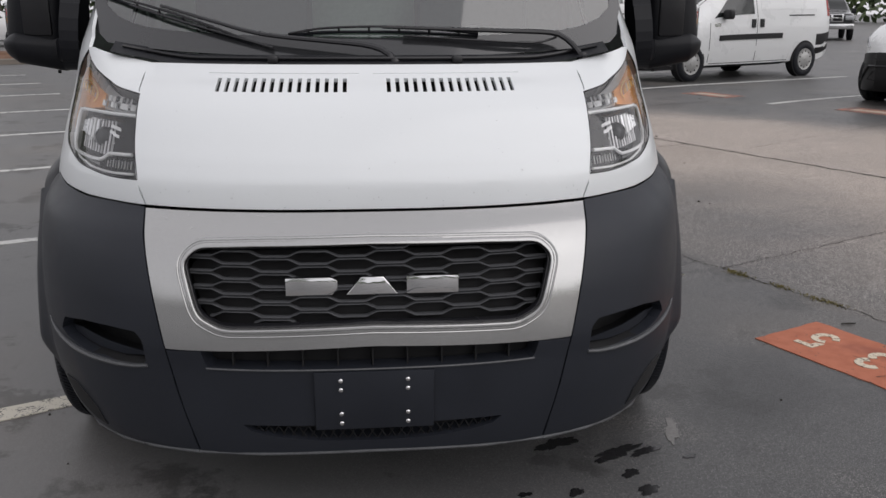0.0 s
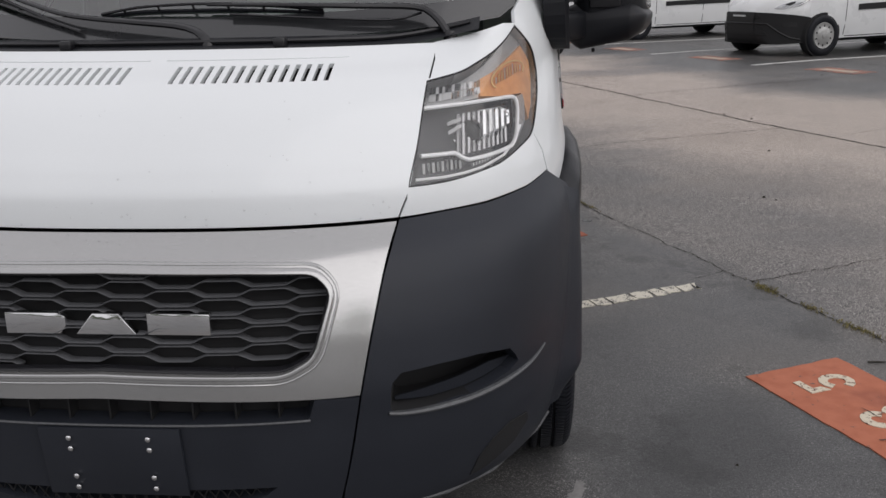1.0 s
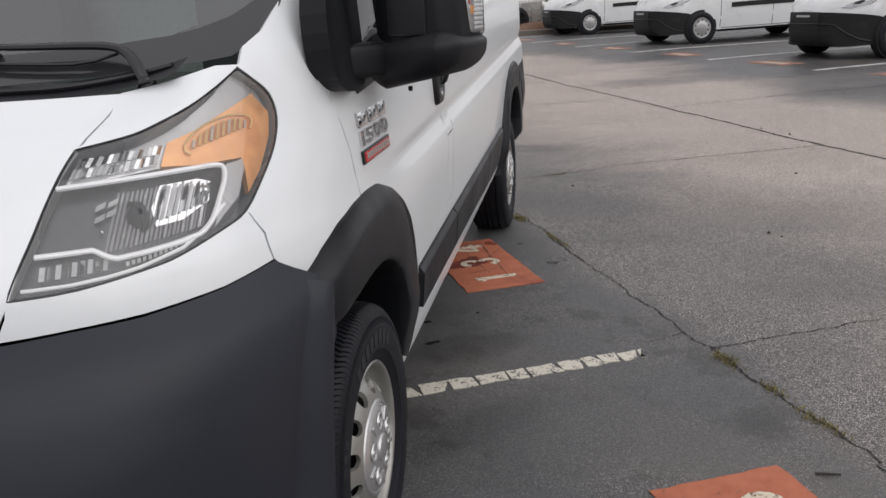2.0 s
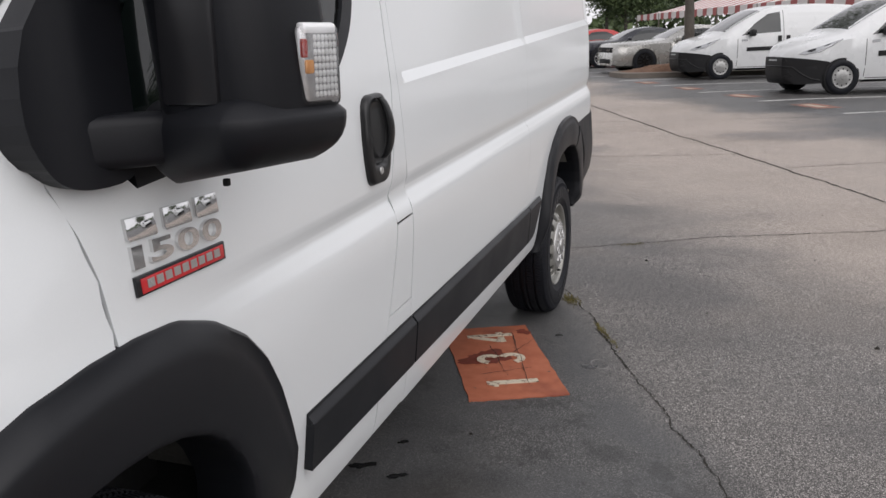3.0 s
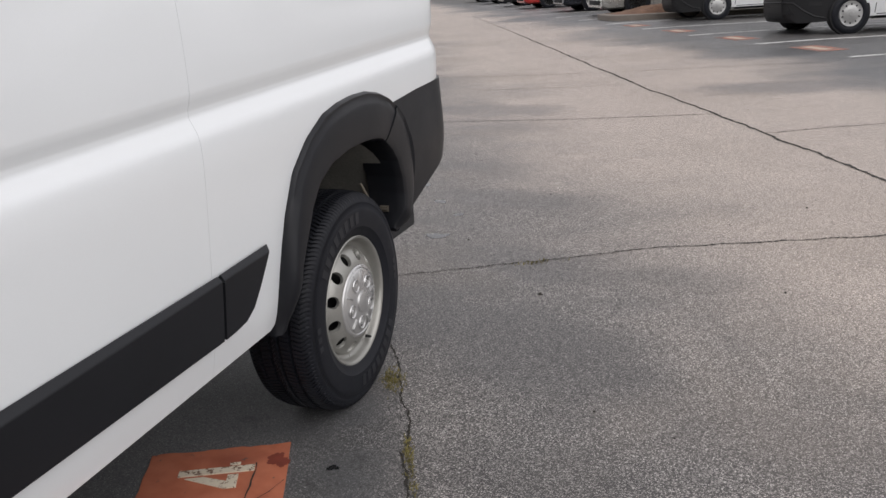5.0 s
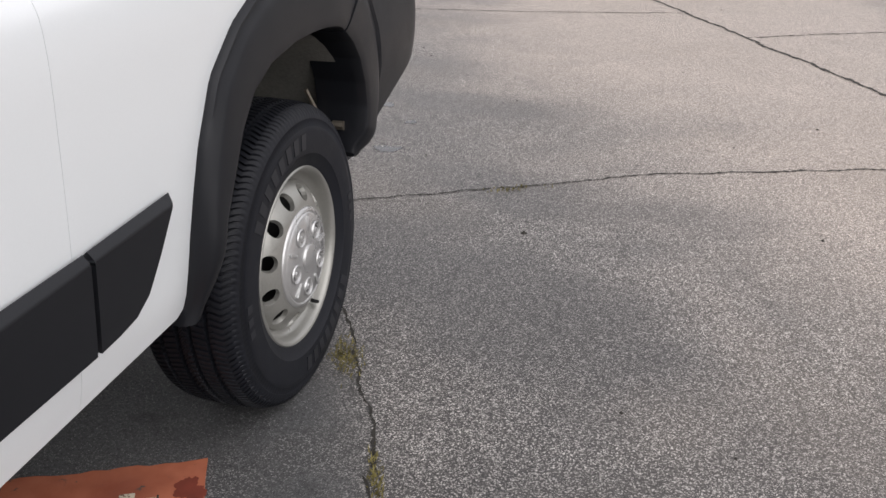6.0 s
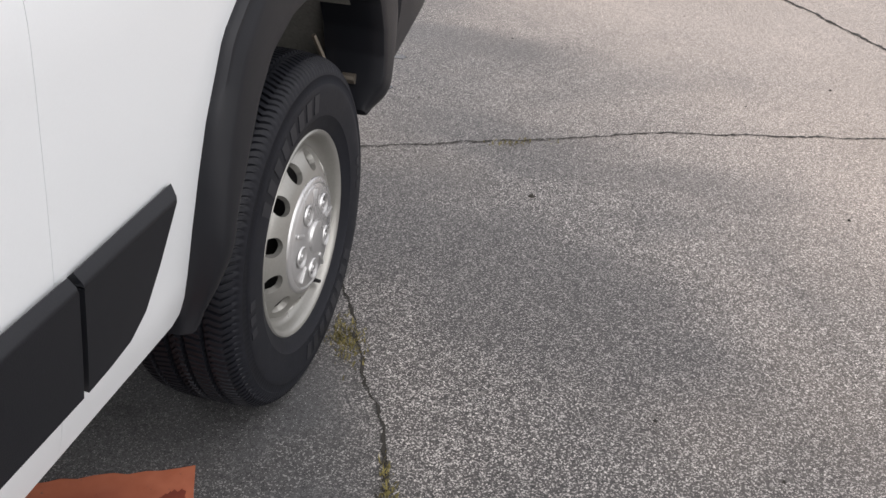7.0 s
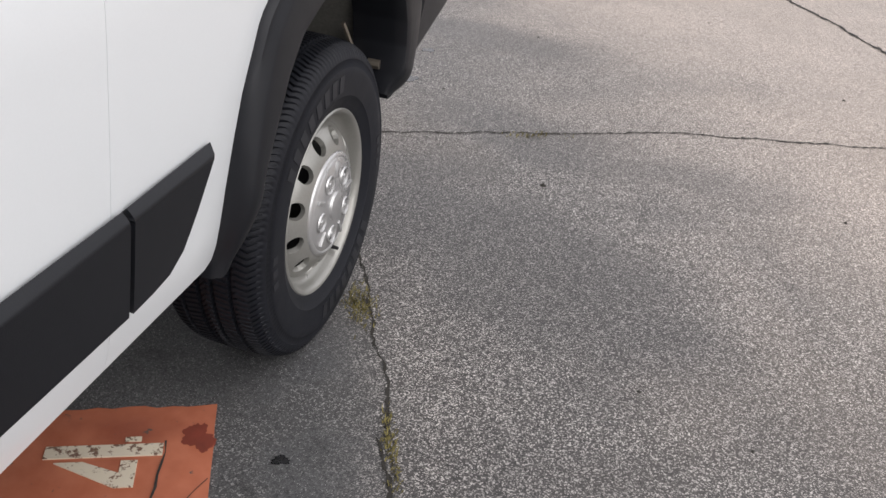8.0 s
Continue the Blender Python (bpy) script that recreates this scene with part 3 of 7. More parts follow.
near_line = thing("stall_line", "cracked cream stall line painted on dark asphalt", "line", kind="structure")
strip(-2.6, 1.55, 1.435, .10, LINE_PAINT, near_line, 2, .5, .012)
strip(1.55, 2.615, 1.437, .075, LINE_PAINT, near_line, 4, .10, .022)
for i, r in enumerate((4.03, 6.79, 9.32, 11.88, 14.60, 17.20, 19.85)):
    far_line = thing("stall_line", "thin white stall line on grey asphalt", "line", group="stall lines", kind="structure")
    strip(-3.2, 1.2, r, .09, WHITE_LINE, far_line, 11 + i, 1.1)
for i, r in enumerate([.79 + 2.63 * k for k in range(18)]):
    far_line = thing("stall_line", "thin white stall line before the parked vehicles", "line", group="stall lines", kind="structure")
    strip(9.1, 14.6, r, .10, WHITE_LINE, far_line, 31 + i, 1.3)

# ---- painted number pads ----
m = Nodes("orange_pad_paint")
wear = m.span(m.noise(30, 6, .7), .63, .68)
stain = m.span(m.noise(2.2, 4), .55, .68, smooth=True)
col = m.mix(m.span(m.noise(14, 5), .3, .7), (0.37, 0.105, 0.05), (0.46, 0.15, 0.08))
col = m.mix(m.maths("MULTIPLY", stain, .55), col, (0.16, 0.03, 0.018))
m.set(Base_Color=m.mix(wear, col, (0.09, 0.07, 0.06)), Roughness=0.72)
m.bump(m.noise(160, 3), .3, .002)
ORANGE = m.mat
m = Nodes("cream_numeral_paint")
wear = m.span(m.noise(46, 5, .75), .545, .585)
m.set(Base_Color=m.mix(wear, (0.62, 0.55, 0.43), (0.16, 0.09, 0.06)), Roughness=0.7)
CREAM = m.mat


def stroke(pts, w):
    """The outline of a brushed stroke along points."""
    left, right = [], []
    for i, p in enumerate(pts):
        a, b = Vector(pts[max(0, i - 1)]), Vector(pts[min(len(pts) - 1, i + 1)])
        d = (b - a).normalized()
        left.append((p[0] - d.y * w / 2, p[1] + d.x * w / 2))
        right.append((p[0] + d.y * w / 2, p[1] - d.x * w / 2))
    return left + right[::-1]


def bow(cx, cy, rx, ry, a0, a1, n=10):
    return [(cx + rx * math.cos(radians(a0 + (a1 - a0) * i / n)), cy + ry * math.sin(radians(a0 + (a1 - a0) * i / n))) for i in range(n + 1)]


# Stencilled numerals in a box 0.62 wide and 1 high.
NUMERALS = {
    "1": [[(.22, 0), (.40, 0), (.40, 1), (.26, 1), (.12, .88), (.12, .80), (.22, .80)]],
    "3": [stroke(bow(.30, .735, .20, .19, 165, -60), .16), stroke(bow(.30, .27, .22, .20, 62, -170), .16)],
    "4": [[(.40, 0), (.56, 0), (.56, 1), (.40, 1)], [(.60, .20), (.66, .20), (.66, .34), (.60, .34)], [(.0, .20), (.34, .20), (.34, .34), (.18, .34), (.34, .66), (.34, .9), (.0, .36)]],
    "5": [[(.10, 1), (.56, 1), (.56, .86), (.24, .86), (.24, .70), (.08, .62)], stroke(bow(.29, .31, .21, .235, 128, -165), .15)],
}


def number_pad(s0, r0, s1, r1, text, label, seed):
    pad = thing("number_pad", label, "marking", kind="structure")
    rng = random.Random(seed)
    edge = []
    for (a, b), (c, d) in (((s0, r0), (s1, r0)), ((s1, r0), (s1, r1)), ((s1, r1), (s0, r1)), ((s0, r1), (s0, r0))):
        edge += [(a + (c - a) * i / 14 + rng.uniform(-.004, .004), b + (d - b) * i / 14 + rng.uniform(-.004, .004)) for i in range(14)]
    part("orange_field", slab(edge, lambda a, b, t: lot(a, b, t), .004), ORANGE, pad)
    tall = .215
    for k, ch in enumerate(text):
        base = r0 + .100 + k * .270
        for poly in NUMERALS[ch]:
            part("numeral", slab([(s1 - .092 - v * tall, base + u * .2) for u, v in poly], lambda a, b, t: lot(a, b, t), .007), CREAM, pad, "cream stencilled numeral")
    return pad


pad_a = number_pad(2.183, 2.403, 2.588, 3.265, "134", "orange painted pad with cream numerals 134 on asphalt", 3)
pad_b = number_pad(2.157, -.31, 2.577, .550, "135", "orange painted pad with cream numerals 135 on asphalt", 4)
for i, (a, b, c, d, e, f, g) in enumerate([(2.45, 2.52, 2.50, 3.16, .006, .01, 61), (2.27, 2.66, 2.50, 2.70, .006, .012, 62), (2.38, 2.62, 2.36, 3.0, .006, .012, 63), (2.46, 2.9, 2.59, 3.05, .005, .01, 64),
                                           (2.22, .02, 2.5, -.05, .007, .012, 65), (2.34, -.3, 2.33, .2, .006, .012, 66)]):
    pts = crack(a, b, c, d, e, f, .03, seed=g)
    pts.location.z = .0055
m = Nodes("faded_orange_paint")
wear = m.span(m.maths("ADD", m.maths("MULTIPLY", m.noise(5, 5, .7), .6), m.maths("MULTIPLY", m.noise(40, 3), .4)), .46, .56)
m.set(Base_Color=m.mix(wear, (0.36, 0.15, 0.10), (0.115, 0.105, 0.10)), Roughness=0.75)
FADED = m.mat
FADED_CREAM = plain("faded_cream_paint", (0.42, 0.33, 0.26), 0.75, vary=0.4, grain=30, blotch=9)
for r in [4.70 + 2.64 * k for k in range(7)]:
    far_pad = thing("number_pad", "faded orange painted pad before a parked van", "marking", group="far pads", kind="structure")
    part("orange_field", slab([(9.20, r - .43), (9.62, r - .43), (9.62, r + .43), (9.20, r + .43)], lambda a, b, t: lot(a, b, t), .004), FADED, far_pad)
    part("worn_numerals", slab([(9.31, r - .3), (9.46, r - .3), (9.46, r + .28), (9.31, r + .28)], lambda a, b, t: lot(a, b, t), .007), FADED_CREAM, far_pad)


# ---- stains ----
WET = plain("wet_asphalt", (0.018, 0.018, 0.019), 0.22, vary=0.2, grain=60)
PALE = plain("pale_scuff", (0.20, 0.195, 0.19), 0.8, vary=0.3, grain=80)
RUST = plain("dark_red_stain", (0.17, 0.035, 0.02), 0.6, vary=0.3, grain=30)


def blot(s0, r0, ls, lr, mat, name, words, seed, h=.0022, n=26, turn=0.0):
    """An irregular thin stain."""
    rng = random.Random(seed)
    n = 72
    waves = [(f, rng.uniform(0, 6.28), .34 / f ** .75) for f in (2, 3, 5, 8, 13, 21)]
    k = [max(.3, 1 + sum(w * math.sin(f * 2 * math.pi * i / n + p) for f, p, w in waves)) * rng.uniform(.94, 1.06) for i in range(n)]
    poly = []
    for i in range(n):
        a = 2 * math.pi * i / n
        u, v = ls * k[i] * math.cos(a), lr * k[i] * math.sin(a)
        poly.append((s0 + u * math.cos(turn) - v * math.sin(turn), r0 + u * math.sin(turn) + v * math.cos(turn)))
    return tagged(part(name, slab(poly, lambda a, b, t: lot(a, b, t), h), mat), words, "stain", kind="structure")


for i, (s0, r0, ls, lr) in enumerate(((.93, .10, .10, .025), (.80, .25, .07, .03), (.88, -.02, .03, .02), (1.02, .06, .05, .02), (.66, -.02, .03, .015), (.52, .05, .02, .012), (1.12, -.04, .02, .012), (.86, -.12, .04, .02))):
    blot(s0, r0, ls, lr, WET, "wet_patch", "small wet drip patch on the dark asphalt", 70 + i)
for i, (s0, r0, ls, lr) in enumerate(((1.75, 1.95, .04, .02), (1.86, 1.86, .03, .015), (1.6, 2.02, .05, .02), (1.9, 2.1, .02, .01), (2.75, 2.68, .03, .02), (2.72, 3.1, .02, .01), (3.35, 6.1, .03, .05), (3.42, 5.75, .025, .03), (3.3, 6.6, .03, .05), (3.25, 5.35, .05, .05))):
    blot(s0, r0, ls, lr, WET, "oil_spot", "dark oil spot on the asphalt", 90 + i)
blot(1.2, .12, .09, .02, PALE, "pale_scuff", "pale scuff mark on the asphalt", 120, turn=.9)
blot(2.33, 2.86, .10, .085, RUST, "rust_stain", "dark red stain on the orange number pad", 121, .0052)
blot(2.56, 3.17, .03, .035, RUST, "rust_stain", "dark red stain on the orange number pad", 122, .0052)
ring = [(2.80 + .035 * math.cos(k * .2618), 2.70 + .055 * math.sin(k * .2618)) for k in range(24)]
tagged(part("chalk_ring", tube([lot(a, b, .0015) for a, b in ring], .003, 4, closed=True), PALE), "faint pale ring mark on the asphalt", "stain", kind="structure")
tagged(part("scratch_mark", tube([lot(3.25, 2.55, .001), lot(3.30, 2.62, .001), lot(3.38, 2.70, .001)], [.002, .006, .002], 4, flat=.3), PALE), "faint pale scratch on the asphalt", "stain", kind="structure")


# ---- the white van ----
van = thing("cargo_van", "white cargo van with black bumpers and silver grille panel", "van", Matrix.Identity(4))
GAP = .0022
FRONT_HUB, REAR_HUB, HUB_Z = 1.03, 4.413, .342


def hood_surface(x, z):
    return (x, nose_y(x, z), z)


def low_surface(x, z):
    return (x, nose_y(x, z, True), z)


def along(points, n):
    """Points spread evenly on a broken line."""
    pts = [Vector(p) for p in points]
    lens = [(b - a).length for a, b in zip(pts, pts[1:])]
    total, out = sum(lens), []
    for i in range(n):
        d = total * i / (n - 1)
        for a, b, ln in zip(pts, pts[1:], lens):
            if d <= ln + 1e-9:
                out.append(tuple(a + (b - a) * min(1, d / ln)))
                break
            d -= ln
    return out


def smooth_line(points, n):
    """n points on a smooth curve through the given ones."""
    ks = [0.0]
    for p, q in zip(points, points[1:]):
        ks.append(ks[-1] + (Vector(q) - Vector(p)).length)
    fs = [curve(*[(k, p[j]) for k, p in zip(ks, points)]) for j in range(3)]
    return [Vector([f(ks[-1] * i / (n - 1)) for f in fs]) for i in range(n)]


def seam_line(z0, z1, n, inset=0.0, sign=1):
    return [(sign * (seam_x(z0 + (z1 - z0) * i / n) - inset), z0 + (z1 - z0) * i / n) for i in range(n + 1)]


# Hood, with two rows of air slots
slots = []
for side in (-1, 1):
    for i in range(15):
        c = side * (.062 + .0255 * i)
        slots.append((c - .0058, c + .0058))
HOOD_Z0, HOOD_Z1 = .892, 1.244
hood_poly = seam_line(HOOD_Z0, HOOD_Z1, 16, GAP) + seam_line(HOOD_Z1, HOOD_Z0, 16, GAP, -1)
hood = part("hood", sheet([hood_poly], hood_surface, .04, .012, us=[u for s in slots for u in s], vs=(1.177, 1.183, 1.203, 1.209),
            drop=lambda u, v: 1.177 < v < 1.209 and any(a < u < b for a, b in slots), thick=.012), WHITE, van)
for a, b in ((-.455, -.02), (.02, .455)):
    part("slot_tray", sheet([[(a, 1.165), (b, 1.165), (b, 1.222), (a, 1.222)]], hood_surface, .04, .012, lift=-.03, thick=.005), DARK, hood, "black tray under the air slots")
    part("pressed_line", tube([Vector(hood_surface(a + (b - a) * i / 16, 1.2215)) + Vector((0, -.0005, .0002)) for i in range(17)], .0016, 6), WHITE, hood)

# Silver grille panel, in two halves that meet in the middle
frame_in = [(0, .822), (.30, .818), (.428, .813), (.448, .806), (.470, .784), (.474, .768), (.460, .715), (.446, .664), (.434, .645), (.390, .622), (.365, .618), (0, .628)]


def ring_scaled(pts, d):
    """The opening's outline moved outwards by d."""
    out = []
    for i, p in enumerate(pts):
        a, b = Vector(pts[max(0, i - 1)]), Vector(pts[min(len(pts) - 1, i + 1)])
        t = (b - a).normalized()
        out.append((p[0] - t.y * d if 0 < i < len(pts) - 1 else p[0], p[1] + (t.x * d if 0 < i < len(pts) - 1 else (d if i == 0 else -d))))
    return out


frame_out = ring_scaled(frame_in, .012)
right_half = [(0, .886)] + [(x, z) for x, z in along([(.02, .886), (.57, .886)], 12)] + seam_line(.886, .556, 12, GAP) + [(x, z) for x, z in along([(.50, .556), (.02, .572)], 10)] + [(0, .572)] + frame_out[::-1]
left_half = [(-x, z) for x, z in right_half]
panel = part("grille_panel", sheet([right_half, left_half], low_surface, .035, .012, thick=.02), SILVER, van, "brushed silver grille surround")
loop = frame_out + [(-x, z) for x, z in frame_out[-2:0:-1]]
smooth_loop = []
for i, p in enumerate(loop):
    q = loop[(i + 1) % len(loop)]
    n = max(1, int(math.hypot(q[0] - p[0], q[1] - p[1]) / .03))
    smooth_loop += [(p[0] + (q[0] - p[0]) * k / n, p[1] + (q[1] - p[1]) * k / n) for k in range(n)]
edge_loop = [Vector(p[:2]) for p in along([(*p, 0) for p in [(x, z) for x, z in frame_in] + [(-x, z) for x, z in frame_in[-2:0:-1]] + frame_in[:1]], 201)][:-1]
for _ in range(1):
    edge_loop = [(edge_loop[i - 1] + edge_loop[i] * 2 + edge_loop[(i + 1) % 200]) / 4 for i in range(200)]


def rim_at(i, k):
    d, up = RIM[k]
    t = (edge_loop[(i + 1) % 200] - edge_loop[i - 1]).normalized()
    p = edge_loop[i] + Vector((-t.y, t.x)) * d
    x, y, z = low_surface(p.x, p.y)
    return (x, y - up, z)


RIM = [(.022, -.004), (.0215, .0035), (.0195, .0052), (.0175, .0040), (.0160, .0012), (.0120, .0012), (.0100, .0050), (.0070, .0072), (.0030, .0070), (.0008, .0045), (0, -.002), (-.0008, -.014)]
part("grille_rim", grid(rim_at, range(200), range(len(RIM)), closed_u=True), SILVER, panel, "raised silver rim", 25)
RIM = [(-.0002, -.008), (-.0030, -.006), (-.0055, -.009), (-.006, -.03)]
part("grille_rim", grid(rim_at, range(200), range(len(RIM)), closed_u=True), SATIN, panel, "black inner rim")
part("grille_well", grid(lambda i, d: Vector(low_surface(*smooth_loop[i])) + Vector((0, d, 0)), range(len(smooth_loop)), (0, .03, .075), closed_u=True), DARK, panel)
part("grille_back", sheet([[(x, z) for x, z in loop]], low_surface, .06, .06, lift=-.07, rim=False), DARK, panel)


def inside_opening(x, z):
    """Whether a place lies inside the grille opening."""
    x = abs(x)
    pts = frame_in
    inside = False
    ring = pts
    j = len(ring) - 1
    for i in range(len(ring)):
        (xi, zi), (xj, zj) = ring[i], ring[j]
        if (zi > z) != (zj > z) and x < (xj - xi) * (z - zi) / (zj - zi) + xi:
            inside = not inside
        j = i
    return inside


MESH_BAR = plain("gloss_black_mesh", (0.085, 0.087, 0.092), 0.2, vary=0.1)


def mesh_bar(k):
    """One of the waved bars whose neighbours close into long hexagons."""
    z0 = .624 + .0192 * k
    sign = 1 if k % 2 else -1
    pitch = .197
    pts = []
    x = -.49
    while x <= .49:
        q = (x / pitch + .25) % 1.0
        t = q * 4
        wave = max(-1, min(1, (1 - abs(t - 2)) * 3.4))
        pts.append((x, z0 + sign * .0064 * wave))
        x += pitch / 40
    runs, run = [], []
    for p in pts:
        if inside_opening(*p):
            run.append(p)
        elif run:
            runs.append(run)
            run = []
    if run:
        runs.append(run)
    bm = bmesh.new()
    for run in sorted(runs, key=len)[-1:]:
        rows = []
        for x, z in run:
            y = nose_y(x, .70, True) + .036 + (z - .70) * .18
            rows.append([bm.verts.new(c) for c in ((x, y + .022, z - .0012), (x, y + .001, z - .0014), (x, y - .001, z), (x, y + .001, z + .0014), (x, y + .022, z + .0012))])
        for a, b in zip(rows, rows[1:]):
            for j in range(4):
                bm.faces.new((a[j], a[j + 1], b[j + 1], b[j]))
    bmesh.ops.recalc_face_normals(bm, faces=bm.faces[:])
    return bm


for k in range(11):
    part("mesh_bar", mesh_bar(k), MESH_BAR, panel)

# Maker's emblem on the grille: three plain chrome shapes
# Raindrops left on the nose
DROP = glass("water_drop", (1, 1, 1), 0.92, 0.02, 1.5)
rng = random.Random(77)
drops = []
for i in range(120):
    low = i % 2 == 0
    x, z = (rng.uniform(-.56, .56), rng.uniform(.845, .882)) if low else (rng.uniform(-.58, .58), rng.uniform(.90, 1.15) if i % 4 == 1 else rng.uniform(.895, .94))
    c, rad = Vector((low_surface if low else hood_surface)(x, z)), rng.uniform(.0012, .0030)
    drops.append(turned(lathe([(0, -rad * .55), (rad * .6, -rad * .45), (rad * .95, -rad * .15), (rad, rad * .1)], 8), Matrix.Translation(c) @ pose(0, 0, 0, -50 if low else -40, 0, 90)))
tagged(part("raindrops", joined(*drops), DROP, panel, "small raindrops"), kind="stuff")

EMBLEM = [[(-.219, .693), (-.219, .740), (-.104, .740), (-.086, .732), (-.086, .711), (-.100, .693)], [(-.066, .693), (-.026, .740), (.032, .740), (.069, .693)], [(.090, .692), (.090, .7395), (.226, .7395), (.226, .692)]]
emblem = part("emblem", joined(*[slab(poly, lambda x, z, t, c=sum(p[0] for p in poly) / len(poly): (x, nose_y(c, .715, True) + (z - .715) * .05 + .046 - t, z), .014, .0035) for poly in EMBLEM]), CHROME, panel, "polished chrome emblem")

# Lower bumper
SLOT_X, SLOT_Z = .428, .509
upper = (seam_line(.345, .551, 8, GAP) + [(SLOT_X + .012, .556), (SLOT_X, SLOT_Z + .008), (SLOT_X - .01, SLOT_Z)] + [(x, z) for x, z in along([(SLOT_X - .03, SLOT_Z), (-SLOT_X + .03, SLOT_Z)], 16)]
         + [(-SLOT_X + .01, SLOT_Z), (-SLOT_X, SLOT_Z + .008), (-SLOT_X - .012, .556)] + seam_line(.551, .345, 8, GAP, -1))
mouth = [(-.345, .345), (-.32, .325), (-.26, .310), (-.15, .298), (0, .294), (.15, .298), (.26, .310), (.32, .325), (.345, .345)]
bottom_edge = [(-.47, .246), (-.3, .252), (-.15, .257), (0, .259), (.15, .257), (.3, .252), (.47, .246)]
lower = [(-x, z) for x, z in seam_line(.345, .250, 4, GAP)] + bottom_edge + seam_line(.250, .345, 4, GAP) + mouth[::-1]
bumper = part("front_bumper", sheet([upper, lower], low_surface, .04, .014, thick=.05), PLASTIC, van, "black textured plastic front bumper")
part("bumper_slot", sheet([[(-SLOT_X - .02, .495), (SLOT_X + .02, .495), (SLOT_X + .02, .575), (-SLOT_X - .02, .575)]], low_surface, .05, .03, lift=-.055, rim=False), DARK, bumper)
for i in range(9):
    x = -.36 + .09 * i
    y = nose_y(x, .53, True)
    part("slot_fin", box((x - .002, y + .022, .508), (x + .002, y + .055, .565)), DARK, bumper)
# The lighter grey paints the highlight along the slot's lower edge.
part("slot_ledge", tube([Vector(low_surface(x, SLOT_Z - .001)) + Vector((0, -.001, 0)) for x in np.linspace(-SLOT_X, SLOT_X, 30)], .003, 6), WORN_GLINT_EDGE, bumper)
part("intake_back", sheet([[(-.36, .28), (.36, .28), (.36, .36), (-.36, .36)]], low_surface, .05, .03, lift=-.05, rim=False), DARK, bumper)
wires = []
for i in range(26):
    for sgn in (1, -1):
        x = -.33 + .026 * i
        wires.append(tube([Vector(low_surface(x, .292)) + Vector((0, .014, 0)), Vector(low_surface(x + sgn * .03, .345)) + Vector((0, .014, 0))], .0018, 4))
part("intake_mesh", joined(*wires), DARK, bumper, "black wire mesh in the lower intake")
part("bumper_lip", tube([Vector(low_surface(x, z + .001)) for x, z in bottom_edge], .005, 8), WORN_GLINT_EDGE, bumper, "scuffed grey lower lip")
bracket = part("plate_bracket", slab([(-.152, .336), (.157, .336), (.157, .503), (-.152, .503)], lambda x, z, t: (x, nose_y(x, z, True) - .004 - t, z), .007, .002), PLASTIC, bumper, "blank black number plate bracket")
for x in (-.084, .089):
    for z in (.481, .455, .385, .357):
        part("screw", turned(lathe([(0, -.004), (.004, -.0036), (.006, -.002), (.006, .002)], 10), Matrix.Translation((x, nose_y(x, z, True) - .0125, z)) @ pose(0, 0, 0, 0, 0, 90)), CHROME, bumper)


# Bumper corners, one on each side
def yz_low(y, z):
    return (arc_a(y=y, z=z, low=True), z)


def yz_wing(y, z):
    return (arc_a(y=y, z=z), z)


def seam_a(z, low, inset):
    return (arc_a(x=seam_x(z) + inset, z=z, low=low), z)


def pocket(poly, fn, depth, side, shrink=.8):
    """A recess behind an outline."""
    cu, cv = sum(p[0] for p in poly) / len(poly), sum(p[1] for p in poly) / len(poly)
    bm = bmesh.new()
    out_v, in_v = [], []
    for u, v in poly:
        p = Vector(fn(u, v))
        q = Vector(fn(cu + (u - cu) * shrink, cv + (v - cv) * shrink)) + Vector((-.4, 1, 0)).normalized() * depth
        out_v.append(bm.verts.new(p))
        in_v.append(bm.verts.new(q))
    n = len(poly)
    for i in range(n):
        bm.faces.new((out_v[i], out_v[(i + 1) % n], in_v[(i + 1) % n], in_v[i]))
    bm.faces.new(in_v)
    bmesh.ops.recalc_face_normals(bm, faces=bm.faces[:])
    return mirrored(bm) if side < 0 else bm


